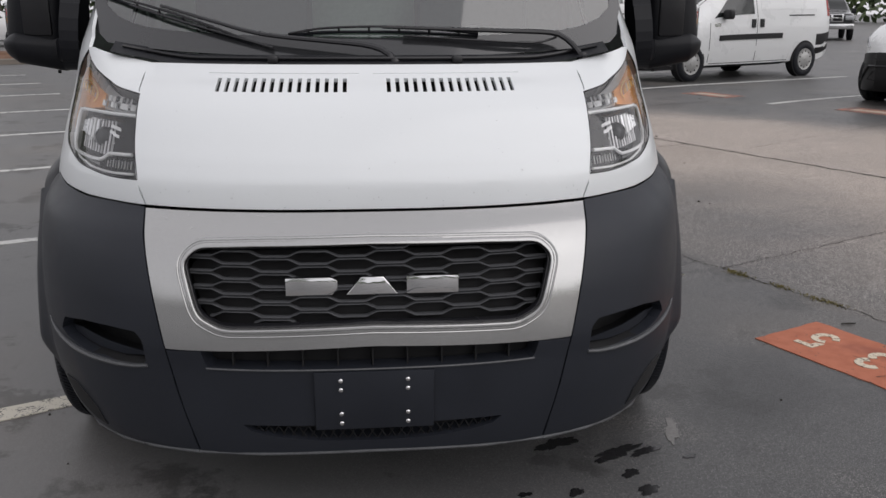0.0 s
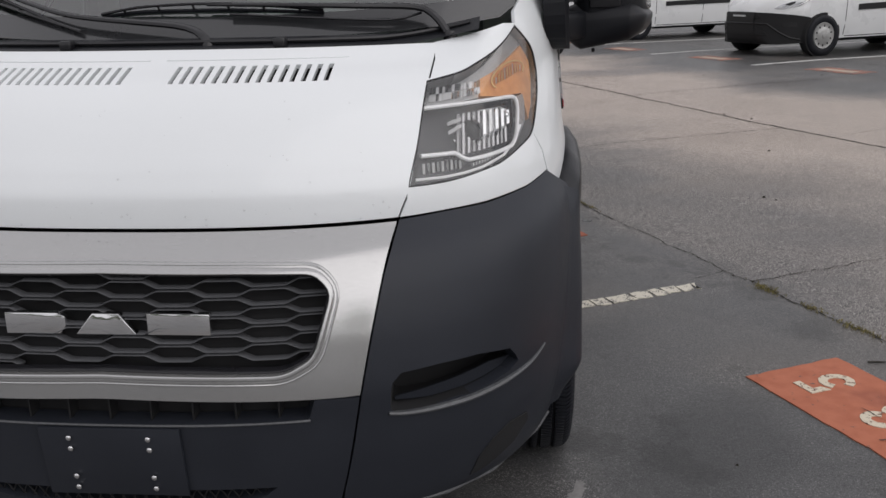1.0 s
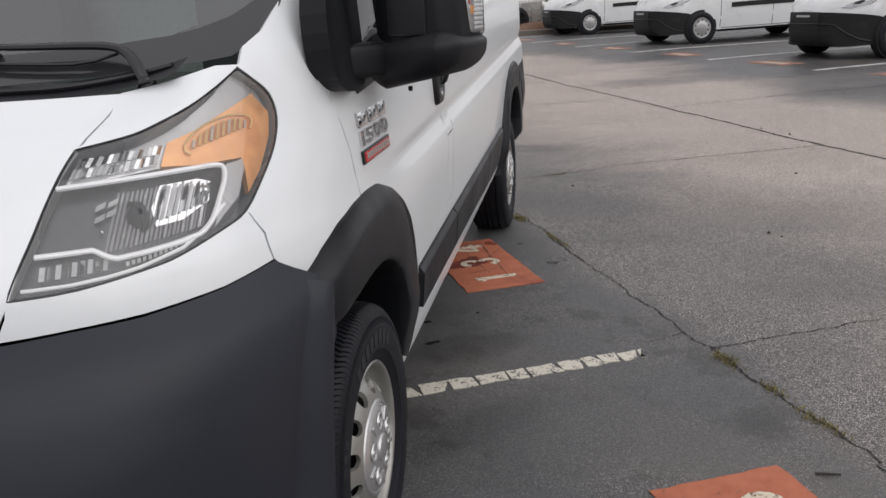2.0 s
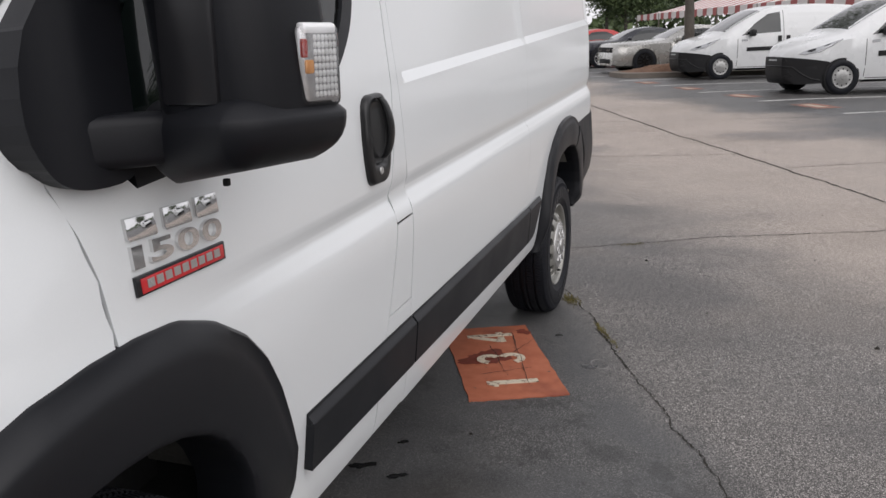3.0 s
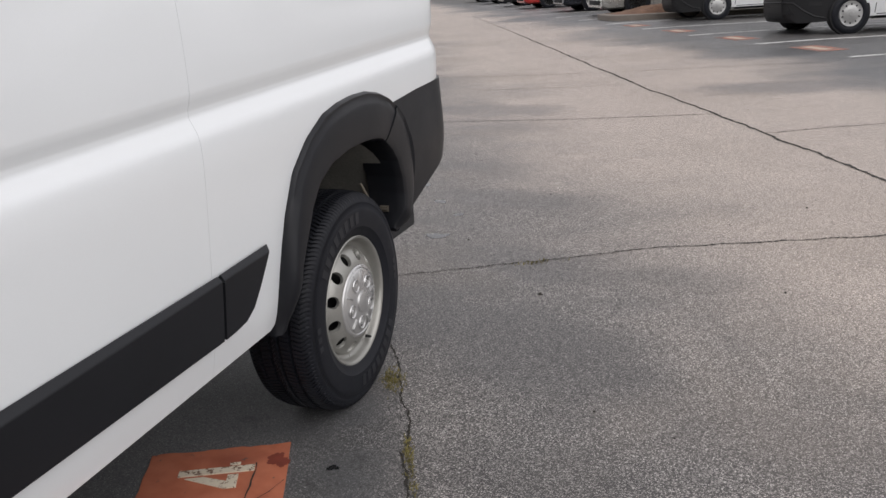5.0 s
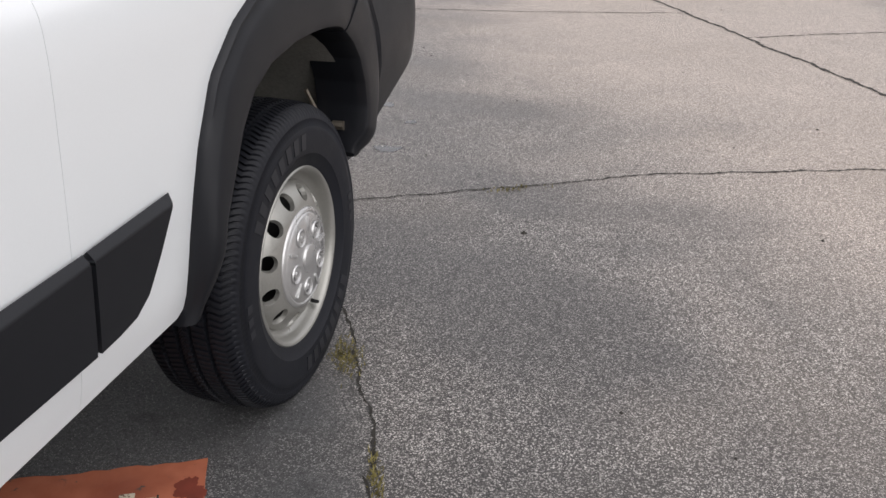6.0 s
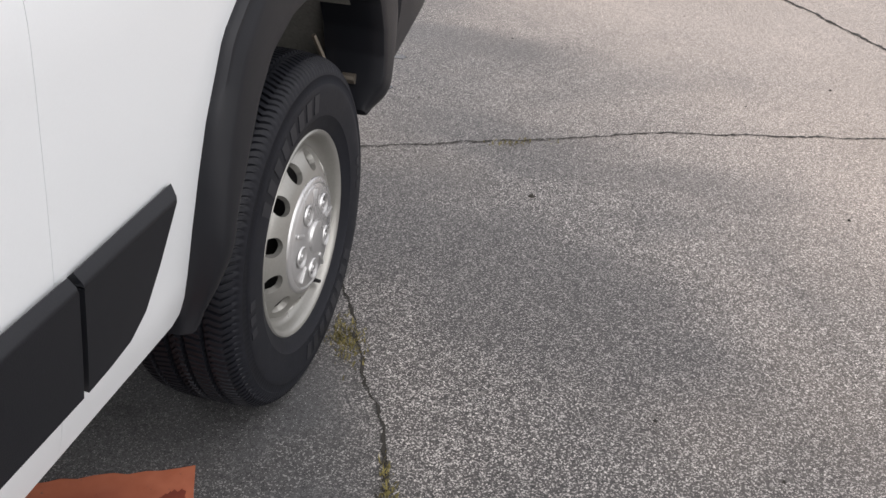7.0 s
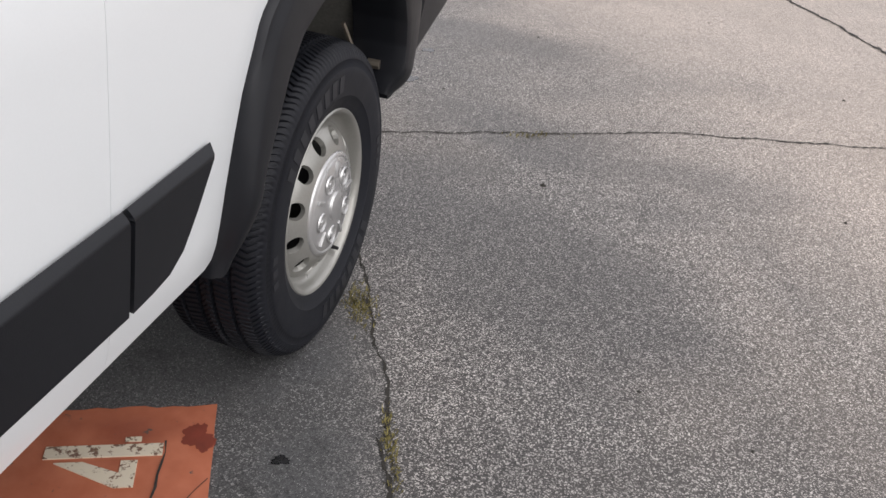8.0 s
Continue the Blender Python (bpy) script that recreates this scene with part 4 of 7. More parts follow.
for side in (1, -1):
    split = .556
    rear_edge = [yz_low(*p) for p in ((.80, .735), (.77, .70), (.715, .64), (.665, .556))]
    rear_low = [yz_low(*p) for p in ((.635, .48), (.62, .40), (.62, .33), (.64, .265))]
    top = [seam_a(.888, True, GAP), (arc_a(x=.70, z=.89, low=True), .892), (arc_a(x=.79, z=.89, low=True), .893), (arc_a(x=.885, z=.89, low=True), .903), (arc_a(x=.94, z=.89, low=True), .920),
           yz_low(.745, .896), yz_low(.79, .868), yz_low(.825, .81)]
    seam_up = [seam_a(z, True, GAP) for z in (split, .62, .70, .80)]
    seam_dn = [seam_a(z, True, GAP) for z in (.245, .32, .40, .48)]
    up = seam_up + top + rear_edge + [(.575, split), (.560, .577), (.483, .592), (.403, .595), (.340, .592), (.326, .572), (.3235, split)]
    bottom = [yz_low(.60, .235), (arc_a(x=.80, z=.22, low=True), .222), (arc_a(x=.70, z=.225, low=True), .228), (arc_a(x=.6, z=.235, low=True), .237)]
    dn = seam_dn + [seam_a(split, True, GAP), (.3235, split), (.321, .510), (.33, .499), (.391, .496), (.466, .500), (.513, .508), (.56, .520), (.585, .536), (.575, split), rear_edge[-1]] + rear_low + bottom
    cor = part("bumper_corner", sheet([up, dn], corner, .02, .02, thick=.03, side=side), PLASTIC, van, "black textured plastic bumper corner")
    part("fog_recess", pocket([(.3235, split), (.326, .572), (.340, .592), (.403, .595), (.483, .592), (.560, .577), (.575, split), (.585, .536), (.56, .520), (.513, .508), (.466, .500), (.391, .496), (.33, .499), (.321, .510)], corner, .10, side, .80), DARK, cor)
    crest = [(.318, .500), (.35, .493), (.40, .490), (.45, .490), (.50, .493), (.55, .499), (.60, .508), (.64, .520), (.675, .538)]
    crest_pts = smooth_line([corner(u, v) for u, v in crest], 30)
    bm = tube(crest_pts, [.003 + .007 * math.sin(math.pi * min(1, i / 29 * .9 + .1)) ** .7 for i in range(30)], 8, flat=.8)
    # The lighter grey paints the thin bright line on the scoop's crest.
    part("scoop_lip", mirrored(bm) if side < 0 else bm, WORN_GLINT_EDGE, cor, "rounded scoop lip")
    part("scoop_floor", sheet([[(.335, .520), (.335, .512), (.391, .503), (.466, .506), (.513, .514), (.56, .526), (.575, .540), (.52, .545), (.44, .532)]], lambda u, v: tuple(Vector(corner(u, v)) + Vector((-.4, 1, 0)).normalized() * .035), .03, .01, thick=.004, side=side), PLASTIC, cor)
    cut = [(.49, .262), (.53, .268), (.60, .30), (.635, .345), (.625, .372), (.57, .375), (.53, .35), (.50, .31)]
    part("lower_notch", sheet([cut], corner, .03, .03, lift=.003, thick=.004, side=side), DARK, cor)
    edge_pts = [Vector(corner(u, v + .002)) for u, v in ([seam_a(.245, True, GAP)] + bottom[::-1] + [rear_low[-1]])]
    rim_bm = tube(edge_pts, .006, 8)
    part("bumper_lip", mirrored(rim_bm) if side < 0 else rim_bm, WORN_GLINT_EDGE, cor, "scuffed grey lower lip")

# Headlights
HL = [(.359, .956), (.44, .957), (.53, .969), (.57, .977), (.64, 1.003), (.678, 1.023), (.702, 1.07), (.716, 1.12), (.715, 1.175), (.698, 1.222), (.664, 1.255), (.634, 1.279),
      (.597, 1.248), (.55, 1.218), (.50, 1.195), (.47, 1.182), (.43, 1.173), (.392, 1.166), (.385, 1.10), (.376, 1.03)]


def rounded(poly, keep, n=3):
    """A closed outline with n smooth steps for each side, sharp at the kept corners."""
    pts, out, m = [Vector(p) for p in poly], [], len(poly)
    for i in range(m):
        p0, p1, p2, p3 = pts[i - 1], pts[i], pts[(i + 1) % m], pts[(i + 2) % m]
        t1 = (p2 - p1) if i in keep else (p2 - p0) * .5
        t2 = (p2 - p1) if (i + 1) % m in keep else (p3 - p1) * .5
        for k in range(n):
            q = k / n
            out.append(tuple(p1 * (1 + 2 * q) * (1 - q) ** 2 + t1 * q * (1 - q) ** 2 + p2 * q * q * (3 - 2 * q) + t2 * q * q * (q - 1)))
    return out


HL = rounded(HL, (0, 11, 17))


def shrunk(poly, k):
    cu, cv = sum(p[0] for p in poly) / len(poly), sum(p[1] for p in poly) / len(poly)
    return [(cu + (u - cu) * k, cv + (v - cv) * k) for u, v in poly]


def wing_deep(d):
    """The wing's surface sunk by d."""
    def fn(u, v):
        p = Vector(wing(u, v))
        n = (Vector(wing(u + .004, v)) - Vector(wing(u - .004, v))).cross(Vector(wing(u, v + .004)) - Vector(wing(u, v - .004))).normalized()
        if n.y > 0:
            n = -n
        return tuple(p - n * d)
    return fn


def facet(u0, v0, u1, v1, depth, tilt, skew=0.0):
    """A small slanted mirror between two corners on the wing, at a depth below the lens."""
    return slab([(u0, v0), (u1, v0 + skew), (u1, v1 + skew), (u0, v1)], lambda u, v, t: wing_deep(depth + tilt * (u - u0) / (u1 - u0) - t)(u, v), .003)


for side in (1, -1):
    def flip(bm):
        return mirrored(bm) if side < 0 else bm
    lamp = part("headlight", sheet([HL], wing_deep(.050), .03, .02, rim=False, side=side), BEZEL_DARK, van, "headlight with amber corner and white light strips")
    part("lamp_wall", flip(grid(lambda i, d: wing_deep(d)(*HL[i]), range(len(HL)), (0.0, .02, .050), closed_u=True)), BEZEL, lamp)
    parts = [
        ("upper_bezel", [(.394, 1.128), (.53, 1.130), (.66, 1.122), (.707, 1.10), (.7135, 1.14), (.711, 1.19), (.682, 1.238), (.634, 1.273), (.597, 1.236), (.55, 1.207), (.50, 1.184), (.47, 1.172), (.43, 1.163), (.398, 1.157)], .024, BEZEL, "grey lamp bezel"),
        ("turn_reflector", [(.397, 1.122), (.520, 1.129), (.520, 1.164), (.47, 1.156), (.402, 1.150)], .019, FACET, "faceted clear turn reflector"),
        ("amber_reflector", [(.524, 1.130), (.58, 1.123), (.626, 1.121), (.660, 1.120), (.672, 1.099), (.688, 1.055), (.704, 1.09), (.7115, 1.147), (.707, 1.190), (.672, 1.231), (.62, 1.204), (.57, 1.181), (.524, 1.168)], .016, AMBER, "amber corner reflector"),
        ("main_reflector", [(.386, 1.022), (.458, 1.020), (.486, 1.004), (.525, 1.002), (.604, 1.012), (.619, 1.03), (.626, 1.066), (.624, 1.100), (.60, 1.109), (.488, 1.109), (.391, 1.106)], .034, BEZEL_DARK, "smoked main reflector"),
        ("beam_bowl", [(.531, 1.104), (.591, 1.103), (.614, 1.094), (.619, 1.062), (.580, 1.040), (.539, 1.038), (.526, 1.07)], .027, REFLECT, "bright ribbed beam reflector"),
        ("lower_reflector", [(.384, .978), (.431, .976), (.500, .980), (.566, .993), (.604, 1.003), (.525, .990), (.484, .990), (.468, .998), (.455, 1.009), (.386, 1.011)], .026, BEZEL_DARK, "ribbed lower reflector"),
        ("guide_bracket", [(.632, 1.113), (.662, 1.116), (.669, 1.099), (.667, 1.053), (.630, 1.012), (.637, 1.065)], .012, BEZEL, "pale grey bracket beside the light strip"),
    ]
    for name, poly, d, mat, lab in parts:
        part(name, sheet([poly], wing_deep(d), .02, .012, thick=.014, side=side), mat, lamp, lab)
    for pts, rad in (([(.389, 1.1135), (.44, 1.1145), (.488, 1.115), (.545, 1.1155), (.600, 1.115), (.616, 1.1135), (.626, 1.109), (.631, 1.100), (.633, 1.083), (.631, 1.066), (.628, 1.044), (.622, 1.023), (.608, 1.006), (.57, 1.000), (.525, .996), (.484, .995), (.469, 1.004), (.456, 1.0145), (.385, 1.017)], .0052),
                     ([(.374, .969), (.431, .967), (.475, .969), (.517, .974), (.579, .990), (.617, 1.017), (.640, 1.046)], .0036)):
        fine = along([(*p, 0) for p in pts], 60)
        part("light_guide", flip(tube([wing_deep(.0065)(u, v) for u, v, _ in fine], rad, 8)), GUIDE, lamp, "white light strip")
    rng = random.Random(31)
    for i in range(17):
        u = .400 + .0070 * i
        for j in range(2):
            v = 1.1265 + .0160 * j + .0004 * i
            part("facet", flip(facet(u, v, u + .0058, v + .0140, .013, rng.uniform(-.004, .004), .0004)), FACET if rng.random() < .45 else REFLECT, lamp)
    for i in range(9):
        u = .533 + .0092 * i
        part("facet", flip(facet(u, 1.046 + .0016 * i, u + .0060, 1.099 - .0006 * i * i / 4, .022, .004 if i % 2 else -.003)), FACET if i in (1, 2, 3, 5) else REFLECT, lamp)
    for u, v in ((.446, 1.078), (.4620, 1.081), (.449, 1.060), (.463, 1.066)):
        part("facet", flip(facet(u, v, u + .0125, v + .0085, .026, -.008, .002)), FACET, lamp)
    for i in range(22):
        u = .470 + .0068 * i
        lo, hi = 1.012 + .0004 * i, 1.103 - .0012 * max(0, i - 14)
        part("flute", flip(facet(u, lo, u + .0040, hi, .030, .003 if i % 2 else -.002)), PRISM_BASE if i % 3 else BEZEL, lamp)
    for i in range(9):
        u = .392 + .0098 * i
        part("facet", flip(facet(u, .983, u + .0065, 1.004 - .0022 * max(0, i - 6), .021, .004)), REFLECT if i % 2 else FACET, lamp)
    for i in range(13):
        u = .500 + .0076 * i
        v = .982 + .0006 * i + .00007 * i * i
        part("facet", flip(facet(u, v, u + .0050, v + .0068, .018, .002)), FACET, lamp)
    for i in range(10):
        u = .566 + .0098 * i
        h = .026 * math.sqrt(max(.1, 1 - ((i - 4.5) / 5.2) ** 2))
        part("amber_rib", flip(facet(u, 1.150 + .0022 * i, u + .0058, 1.150 + .0022 * i + h, .010, .004)), AMBER_PALE if i % 3 else FACET, lamp)
    part("amber_ring", flip(tube([wing_deep(.010)(.612 + .058 * math.cos(a * .35), 1.166 + .028 * math.sin(a * .35) + .010 * math.cos(a * .35)) for a in range(-1, 12)], .0022, 6)), AMBER_PALE, lamp)
    for u, v, rad in ((.607, 1.080, .010), (.462, 1.045, .005)):
        c = Vector(wing_deep(.024)(u, v))
        bm = lathe([(0, -rad * .9), (rad * .5, -rad * .8), (rad * .9, -rad * .4), (rad, 0), (rad * .8, rad * .6)], 14)
        part("bulb", flip(turned(bm, Matrix.Translation(c) @ pose(0, 0, 0, 0, 0, 60))), REFLECT, lamp)
    c = Vector(wing_deep(.030)(.505, 1.060))
    bm = lathe([(.030, .010), (.030, -.004), (.026, -.006), (.0245, -.001), (.018, -.009), (.009, -.014), (0, -.0155)], 28)
    part("projector", flip(turned(bm, Matrix.Translation(c) @ pose(0, 0, 0, 0, 0, 62))), BEZEL_DARK, lamp, "round smoked projector lens")
    cover = part("lens", sheet([HL], wing_deep(.001), .02, .014, thick=.004, side=side), LENS, lamp, "clear plastic lens")
    cover.visible_shadow = False
    bm = tube([wing_deep(.002)(u, v) for u, v, _ in along([(*p, 0) for p in HL + HL[:1]], 90)][:-1], .0028, 6, closed=True)
    part("lens_seal", mirrored(bm) if side < 0 else bm, SATIN, lamp)

# Wings: below, above and behind the headlight
COWL = [(.396, 1.246), (.49, 1.265), (.594, 1.289), (.634, 1.318), (.664, 1.345), (.690, 1.40), (.70, 1.45)]
for side in (1, -1):
    hl_bottom = shrunk(HL, 1.012)[:16]
    wing_low = [seam_a(.8915, False, GAP), (arc_a(x=.70, z=.9), .8945), (arc_a(x=.79, z=.9), .8955), (arc_a(x=.885, z=.9), .9055), (.722, .923), (.712, .975), (.684, 1.016)] + hl_bottom[::-1] + [seam_a(.93, False, GAP)]
    part("wing_front", sheet([wing_low], wing, .02, .02, side=side), WHITE, van)
    hl_top = shrunk(HL, 1.012)
    wing_top = [seam_a(1.172, False, GAP)] + hl_top[51:33:-1] + [(.637, 1.285), (.594, 1.287), (.49, 1.263), (.398, 1.245)] + [seam_a(1.21, False, GAP)]
    part("wing_top", sheet([wing_top], wing, .02, .015, side=side), WHITE, van)
    arch_line = [yz_wing(*p) for p in ((.77, .862), (.86, .88), (.95, .90), (1.05, .92), (1.11, .93))]
    door_line = [yz_wing(*p) for p in ((1.112, .98), (1.106, 1.06), (1.088, 1.13), (1.062, 1.20), (1.056, 1.232), (1.21, 1.236), (1.24, 1.30), (1.26, 1.38), (1.27, 1.45))]
    wing_back = [(.725, .923), yz_wing(.745, .892)] + arch_line + door_line + [(.70, 1.45), (.690, 1.40), (.666, 1.345), (.637, 1.318), (.637, 1.290)] + [hl_top[i] for i in range(33, 14, -1)] + [(.686, 1.016), (.716, .975)]
    part("wing_rear", sheet([wing_back], wing, .03, .02, thick=.010, side=side), WHITE, van)

# Scuttle, windscreen, wipers
def screen(x, z):
    q = abs(x) / .90
    return (x, .735 + (z - 1.258) * (1.02 - .12 * (z - 1.258)) + .17 * q ** 2.4, z)


scuttle = part("scuttle", grid(lambda x, t: (x, nose_y(x * .985, 1.246) + .004 + t * (.10 if abs(x) < .66 else .10 - .25 * (abs(x) - .66)) , 1.238 + .028 * t + (.055 * max(0, (abs(x) - .5) / .33) ** 1.6)),
               [(-.765 + 1.53 * i / 60) for i in range(61)], (0, .12, .3, .42, .45, .55, .8, 1.0)), CLAD, van, "black plastic scuttle panel below the windscreen")
part("scuttle_ridge", tube([(x, nose_y(x * .985, 1.246) + .055, 1.258 + (.055 * max(0, (abs(x) - .5) / .33) ** 1.6)) for x in np.linspace(-.74, .74, 50)], .006, 6), SATIN, scuttle)
for x in (-.275, .275):
    y = nose_y(x, 1.246) + .03
    part("washer_nozzle", box((x - .016, y - .012, 1.243), (x + .016, y + .02, 1.268), .006), SATIN, scuttle)
OUTER = [(0, 1.258), (.30, 1.262), (.55, 1.272), (.70, 1.284), (.81, 1.296), (.855, 1.32), (.876, 1.36), (.888, 1.43), (.890, 1.7), (.83, 2.05), (.76, 2.10), (.4, 2.122), (0, 2.13)]
INNER = [(0, 1.314), (.30, 1.320), (.55, 1.330), (.68, 1.343), (.76, 1.362), (.815, 1.388), (.840, 1.415), (.852, 1.46), (.835, 1.7), (.775, 2.0), (.70, 2.03), (.4, 2.052), (0, 2.06)]
FRIT = plain("black_screen_border", (0.03, 0.031, 0.033), 0.12, vary=0.05, coat=0.5)
pane_half = along([(*p, 0) for p in INNER], 40)
pane_ring = [p[:2] for p in pane_half] + [(-p[0], p[1]) for p in pane_half[-2:0:-1]]
windscreen = part("windscreen", sheet([pane_ring], screen, .05, .05, thick=.005), SCREEN, van, "greenish laminated windscreen")


def border(i, k):
    a, b = along([(*p, 0) for p in OUTER], 40), along([(*p, 0) for p in INNER], 40)
    full = [(sx * p[0], p[1], sx * q[0], q[1]) for sx, seq in ((-1, list(zip(a, b))[::-1]), (1, list(zip(a, b))[1:])) for p, q in seq]
    x0, z0, x1, z1 = full[i]
    x, y, z = screen(x0 + (x1 - x0) * k, z0 + (z1 - z0) * k)
    return (x, y - .0012, z)


part("screen_border", grid(border, range(79), (0, .33, .66, 1.0)), FRIT, windscreen, "black printed border")


def on_screen(x, z, h):
    """A place h above the windscreen, or on its continuation below."""
    return Vector(screen(x, z)) + Vector((0, -.7, .7)) * h


def wiper(arm_pts, blade_pts, link_pts):
    """A cranked arm with its blade, spring bow and link."""
    pts = smooth_line([on_screen(*p) for p in arm_pts], 26)
    arm = part("wiper_arm", tube(pts, [.0125 - .006 * i / 25 for i in range(26)], 8, flat=.75), SATIN, van, "black wiper arm")
    root = pts[0]
    part("wiper_pivot", turned(lathe([(0, .018), (.012, .017), (.017, .010), (.018, -.02)], 16), Matrix.Translation(root) @ pose(0, 0, 0, 0, -80, 0)), SATIN, arm)
    line_pts = smooth_line([on_screen(*p) for p in blade_pts], 20)
    up = Vector((0, -.7, .7))
    part("wiper_blade", tube([p - up * .006 for p in line_pts], .0052, 6), RUBBER, arm)
    part("blade_bow", tube([p + up * (.004 + .014 * math.sin(math.pi * i / 19)) for i, p in enumerate(line_pts)], .0042, 6), SATIN, arm)
    for i in (2, 5, 8, 11, 14, 17):
        part("blade_claw", tube([line_pts[i] - up * .004, line_pts[i] + up * (.004 + .014 * math.sin(math.pi * i / 19))], .0036, 5), SATIN, arm)
    part("wiper_link", tube(smooth_line([on_screen(*p) for p in link_pts], 12), .0058, 6, flat=.6), SATIN, arm)


wiper([(.690, 1.234, .03), (.672, 1.256, .038), (.650, 1.280, .038), (.618, 1.301, .036), (.575, 1.309, .034), (.42, 1.315, .032), (.275, 1.321, .030), (.053, 1.331, .024)],
      [(-.238, 1.319, .008), (-.116, 1.330, .009), (.053, 1.331, .009), (.357, 1.320, .008)], [(.117, 1.311, .016), (.353, 1.296, .018), (.54, 1.286, .02), (.612, 1.298, .026)])
wiper([(.086, 1.222, .03), (.072, 1.243, .038), (.045, 1.259, .036), (.0, 1.272, .034), (-.12, 1.285, .032), (-.242, 1.297, .030), (-.319, 1.307, .029), (-.465, 1.344, .026), (-.646, 1.395, .022)],
      [(-.86, 1.440, .008), (-.70, 1.396, .009), (-.52, 1.345, .009), (-.346, 1.294, .008)], [(-.754, 1.404, .012), (-.60, 1.360, .014), (-.44, 1.318, .014), (-.281, 1.278, .012)])


HANDLE = plain("black_handle_plastic", (0.006, 0.0062, 0.007), 0.34, vary=0.1)

# ---- the van's flanks ----
SILL = .364
ARCH_F_OUT = [(.795, .868), (.86, .902), (.94, .930), (1.05, .95), (1.15, .957), (1.25, .953), (1.34, .925), (1.42, .875), (1.48, .81), (1.53, .73), (1.57, .64), (1.60, .56), (1.59, .48), (1.54, .42), (1.48, .385)]
ARCH_F_IN = [(.76, .735), (.82, .752), (.89, .768), (.97, .780), (1.05, .787), (1.13, .785), (1.20, .772), (1.27, .745), (1.325, .705), (1.365, .655), (1.395, .595), (1.41, .535), (1.415, .49), (1.42, .45), (1.425, .415)]
ARCH_R_OUT = [(3.938, .412), (3.949, .445), (3.953, .510), (3.960, .580), (3.975, .660), (3.995, .740), (4.040, .845), (4.122, .921), (4.222, .973), (4.315, .992), (4.41, 1.001), (4.51, 1.0), (4.60, .985), (4.686, .956), (4.735, .928)]
ARCH_R_IN = [(3.975, .425), (3.985, .470), (3.998, .530), (4.015, .590), (4.057, .66), (4.10, .735), (4.152, .793), (4.232, .831), (4.345, .850), (4.44, .853), (4.50, .851), (4.545, .846), (4.58, .840), (4.60, .833), (4.612, .826)]
FLARE_OUT = [(4.738, .926), (4.785, .885), (4.828, .805), (4.855, .70), (4.850, .61), (4.825, .545), (4.795, .500), (4.76, .484), (4.735, .484)]
FLARE_IN = [(4.615, .824), (4.663, .791), (4.705, .745), (4.735, .68), (4.745, .62), (4.742, .585), (4.737, .545), (4.731, .520), (4.726, .498)]
face_f = curve((.72, .995), (.78, 1.014), (.85, 1.038), (.95, 1.046), (1.10, 1.049), (1.35, 1.046), (1.53, 1.036))
face_r = curve((3.80, 1.040), (4.1, 1.050), (4.5, 1.052), (4.7, 1.045))


def arch_strip(outer, inner, face, base, foot=0.0, tail=0.0, soft=False):
    """A wheel arch moulding between two lines on the body base(y, z), with its lip turned in and a foot that runs out into the body."""
    n = 56
    a, b = along([(*p, 0) for p in outer], n), along([(*p, 0) for p in inner], n)
    ways = [(-.02, -.02, 0), (-.01, .004, 0), (.0, .009, 0), (.03, .013, .10), (.10, 0, .62), (.19, 0, .90), (.30, 0, 1.0), (.55, .001, 1.0), (.80, 0, 1.0), (.92, -.002, 1.0), (.98, -.005, 1.0), (1.0, -.010, 1.0), (1.01, -.04, 1.0), (1.0, -.14, 1.0)]

    if soft:
        ways = [(-.02, -.012, 0), (0, .0, 0), (.12, .001, .05), (.28, .001, .18), (.45, .001, .42), (.62, .001, .72), (.78, .001, .93), (.90, 0, 1.0), (.97, -.004, 1.0), (1.0, -.012, 1.0), (1.01, -.05, 1.0), (1.0, -.12, 1.0)]

    def at(i, k):
        q, dx, up = ways[k]
        y, z = a[i][0] + (b[i][0] - a[i][0]) * q, a[i][1] + (b[i][1] - a[i][1]) * q
        low = base(a[i][0], a[i][1])
        proud = (face(y) - low) * (1 - foot * (1 - step(0, .16, i / (n - 1)))) * (1 - tail * step(.80, 1.0, i / (n - 1)))
        return (low + proud * up + dx, y, z)
    bm = grid(at, range(n), range(len(ways)))
    ends = [v for v in bm.verts]
    bm.faces.new(ends[:len(ways)])
    bm.faces.new(ends[-len(ways):][::-1])
    bmesh.ops.recalc_face_normals(bm, faces=bm.faces[:])
    if sum(f.normal.x for f in bm.faces) < 0:
        bmesh.ops.reverse_faces(bm, faces=bm.faces[:])
    return bm


def on_flank(y, z):
    return flank(y, flank_wz(y, z))[0]


FLARE_F_OUT = [(.735, .880), (.69, .845), (.64, .77), (.60, .67), (.575, .57), (.555, .46), (.545, .36), (.55, .30)]
FLARE_F_IN = [(.800, .845), (.775, .755), (.745, .69), (.715, .61), (.695, .53), (.678, .45), (.668, .37), (.664, .31)]


def on_corner(y, z):
    q = max(0.0, 1 - (y - nose_low(z)) / DEEP)
    return wide_low(z) * (1 - min(1.0, q) ** ARC) ** (1 / ARC)


def between(a, b, q):
    return [(p[0] + (r[0] - p[0]) * q, p[1] + (r[1] - p[1]) * q) for p, r in zip(a, b)]


def yw(pts):
    """Places (y, height) turned into the flank's own (y, w)."""
    return [(y, flank_wz(y, z)) for y, z in pts]


def rear_skin(y, z):
    return (1.040 - .012 * step(.75, 1.0, z) - .045 * (1 - step(.42, .78, z)) - .14 * step(5.12, 5.42, y) ** 2, y, z)


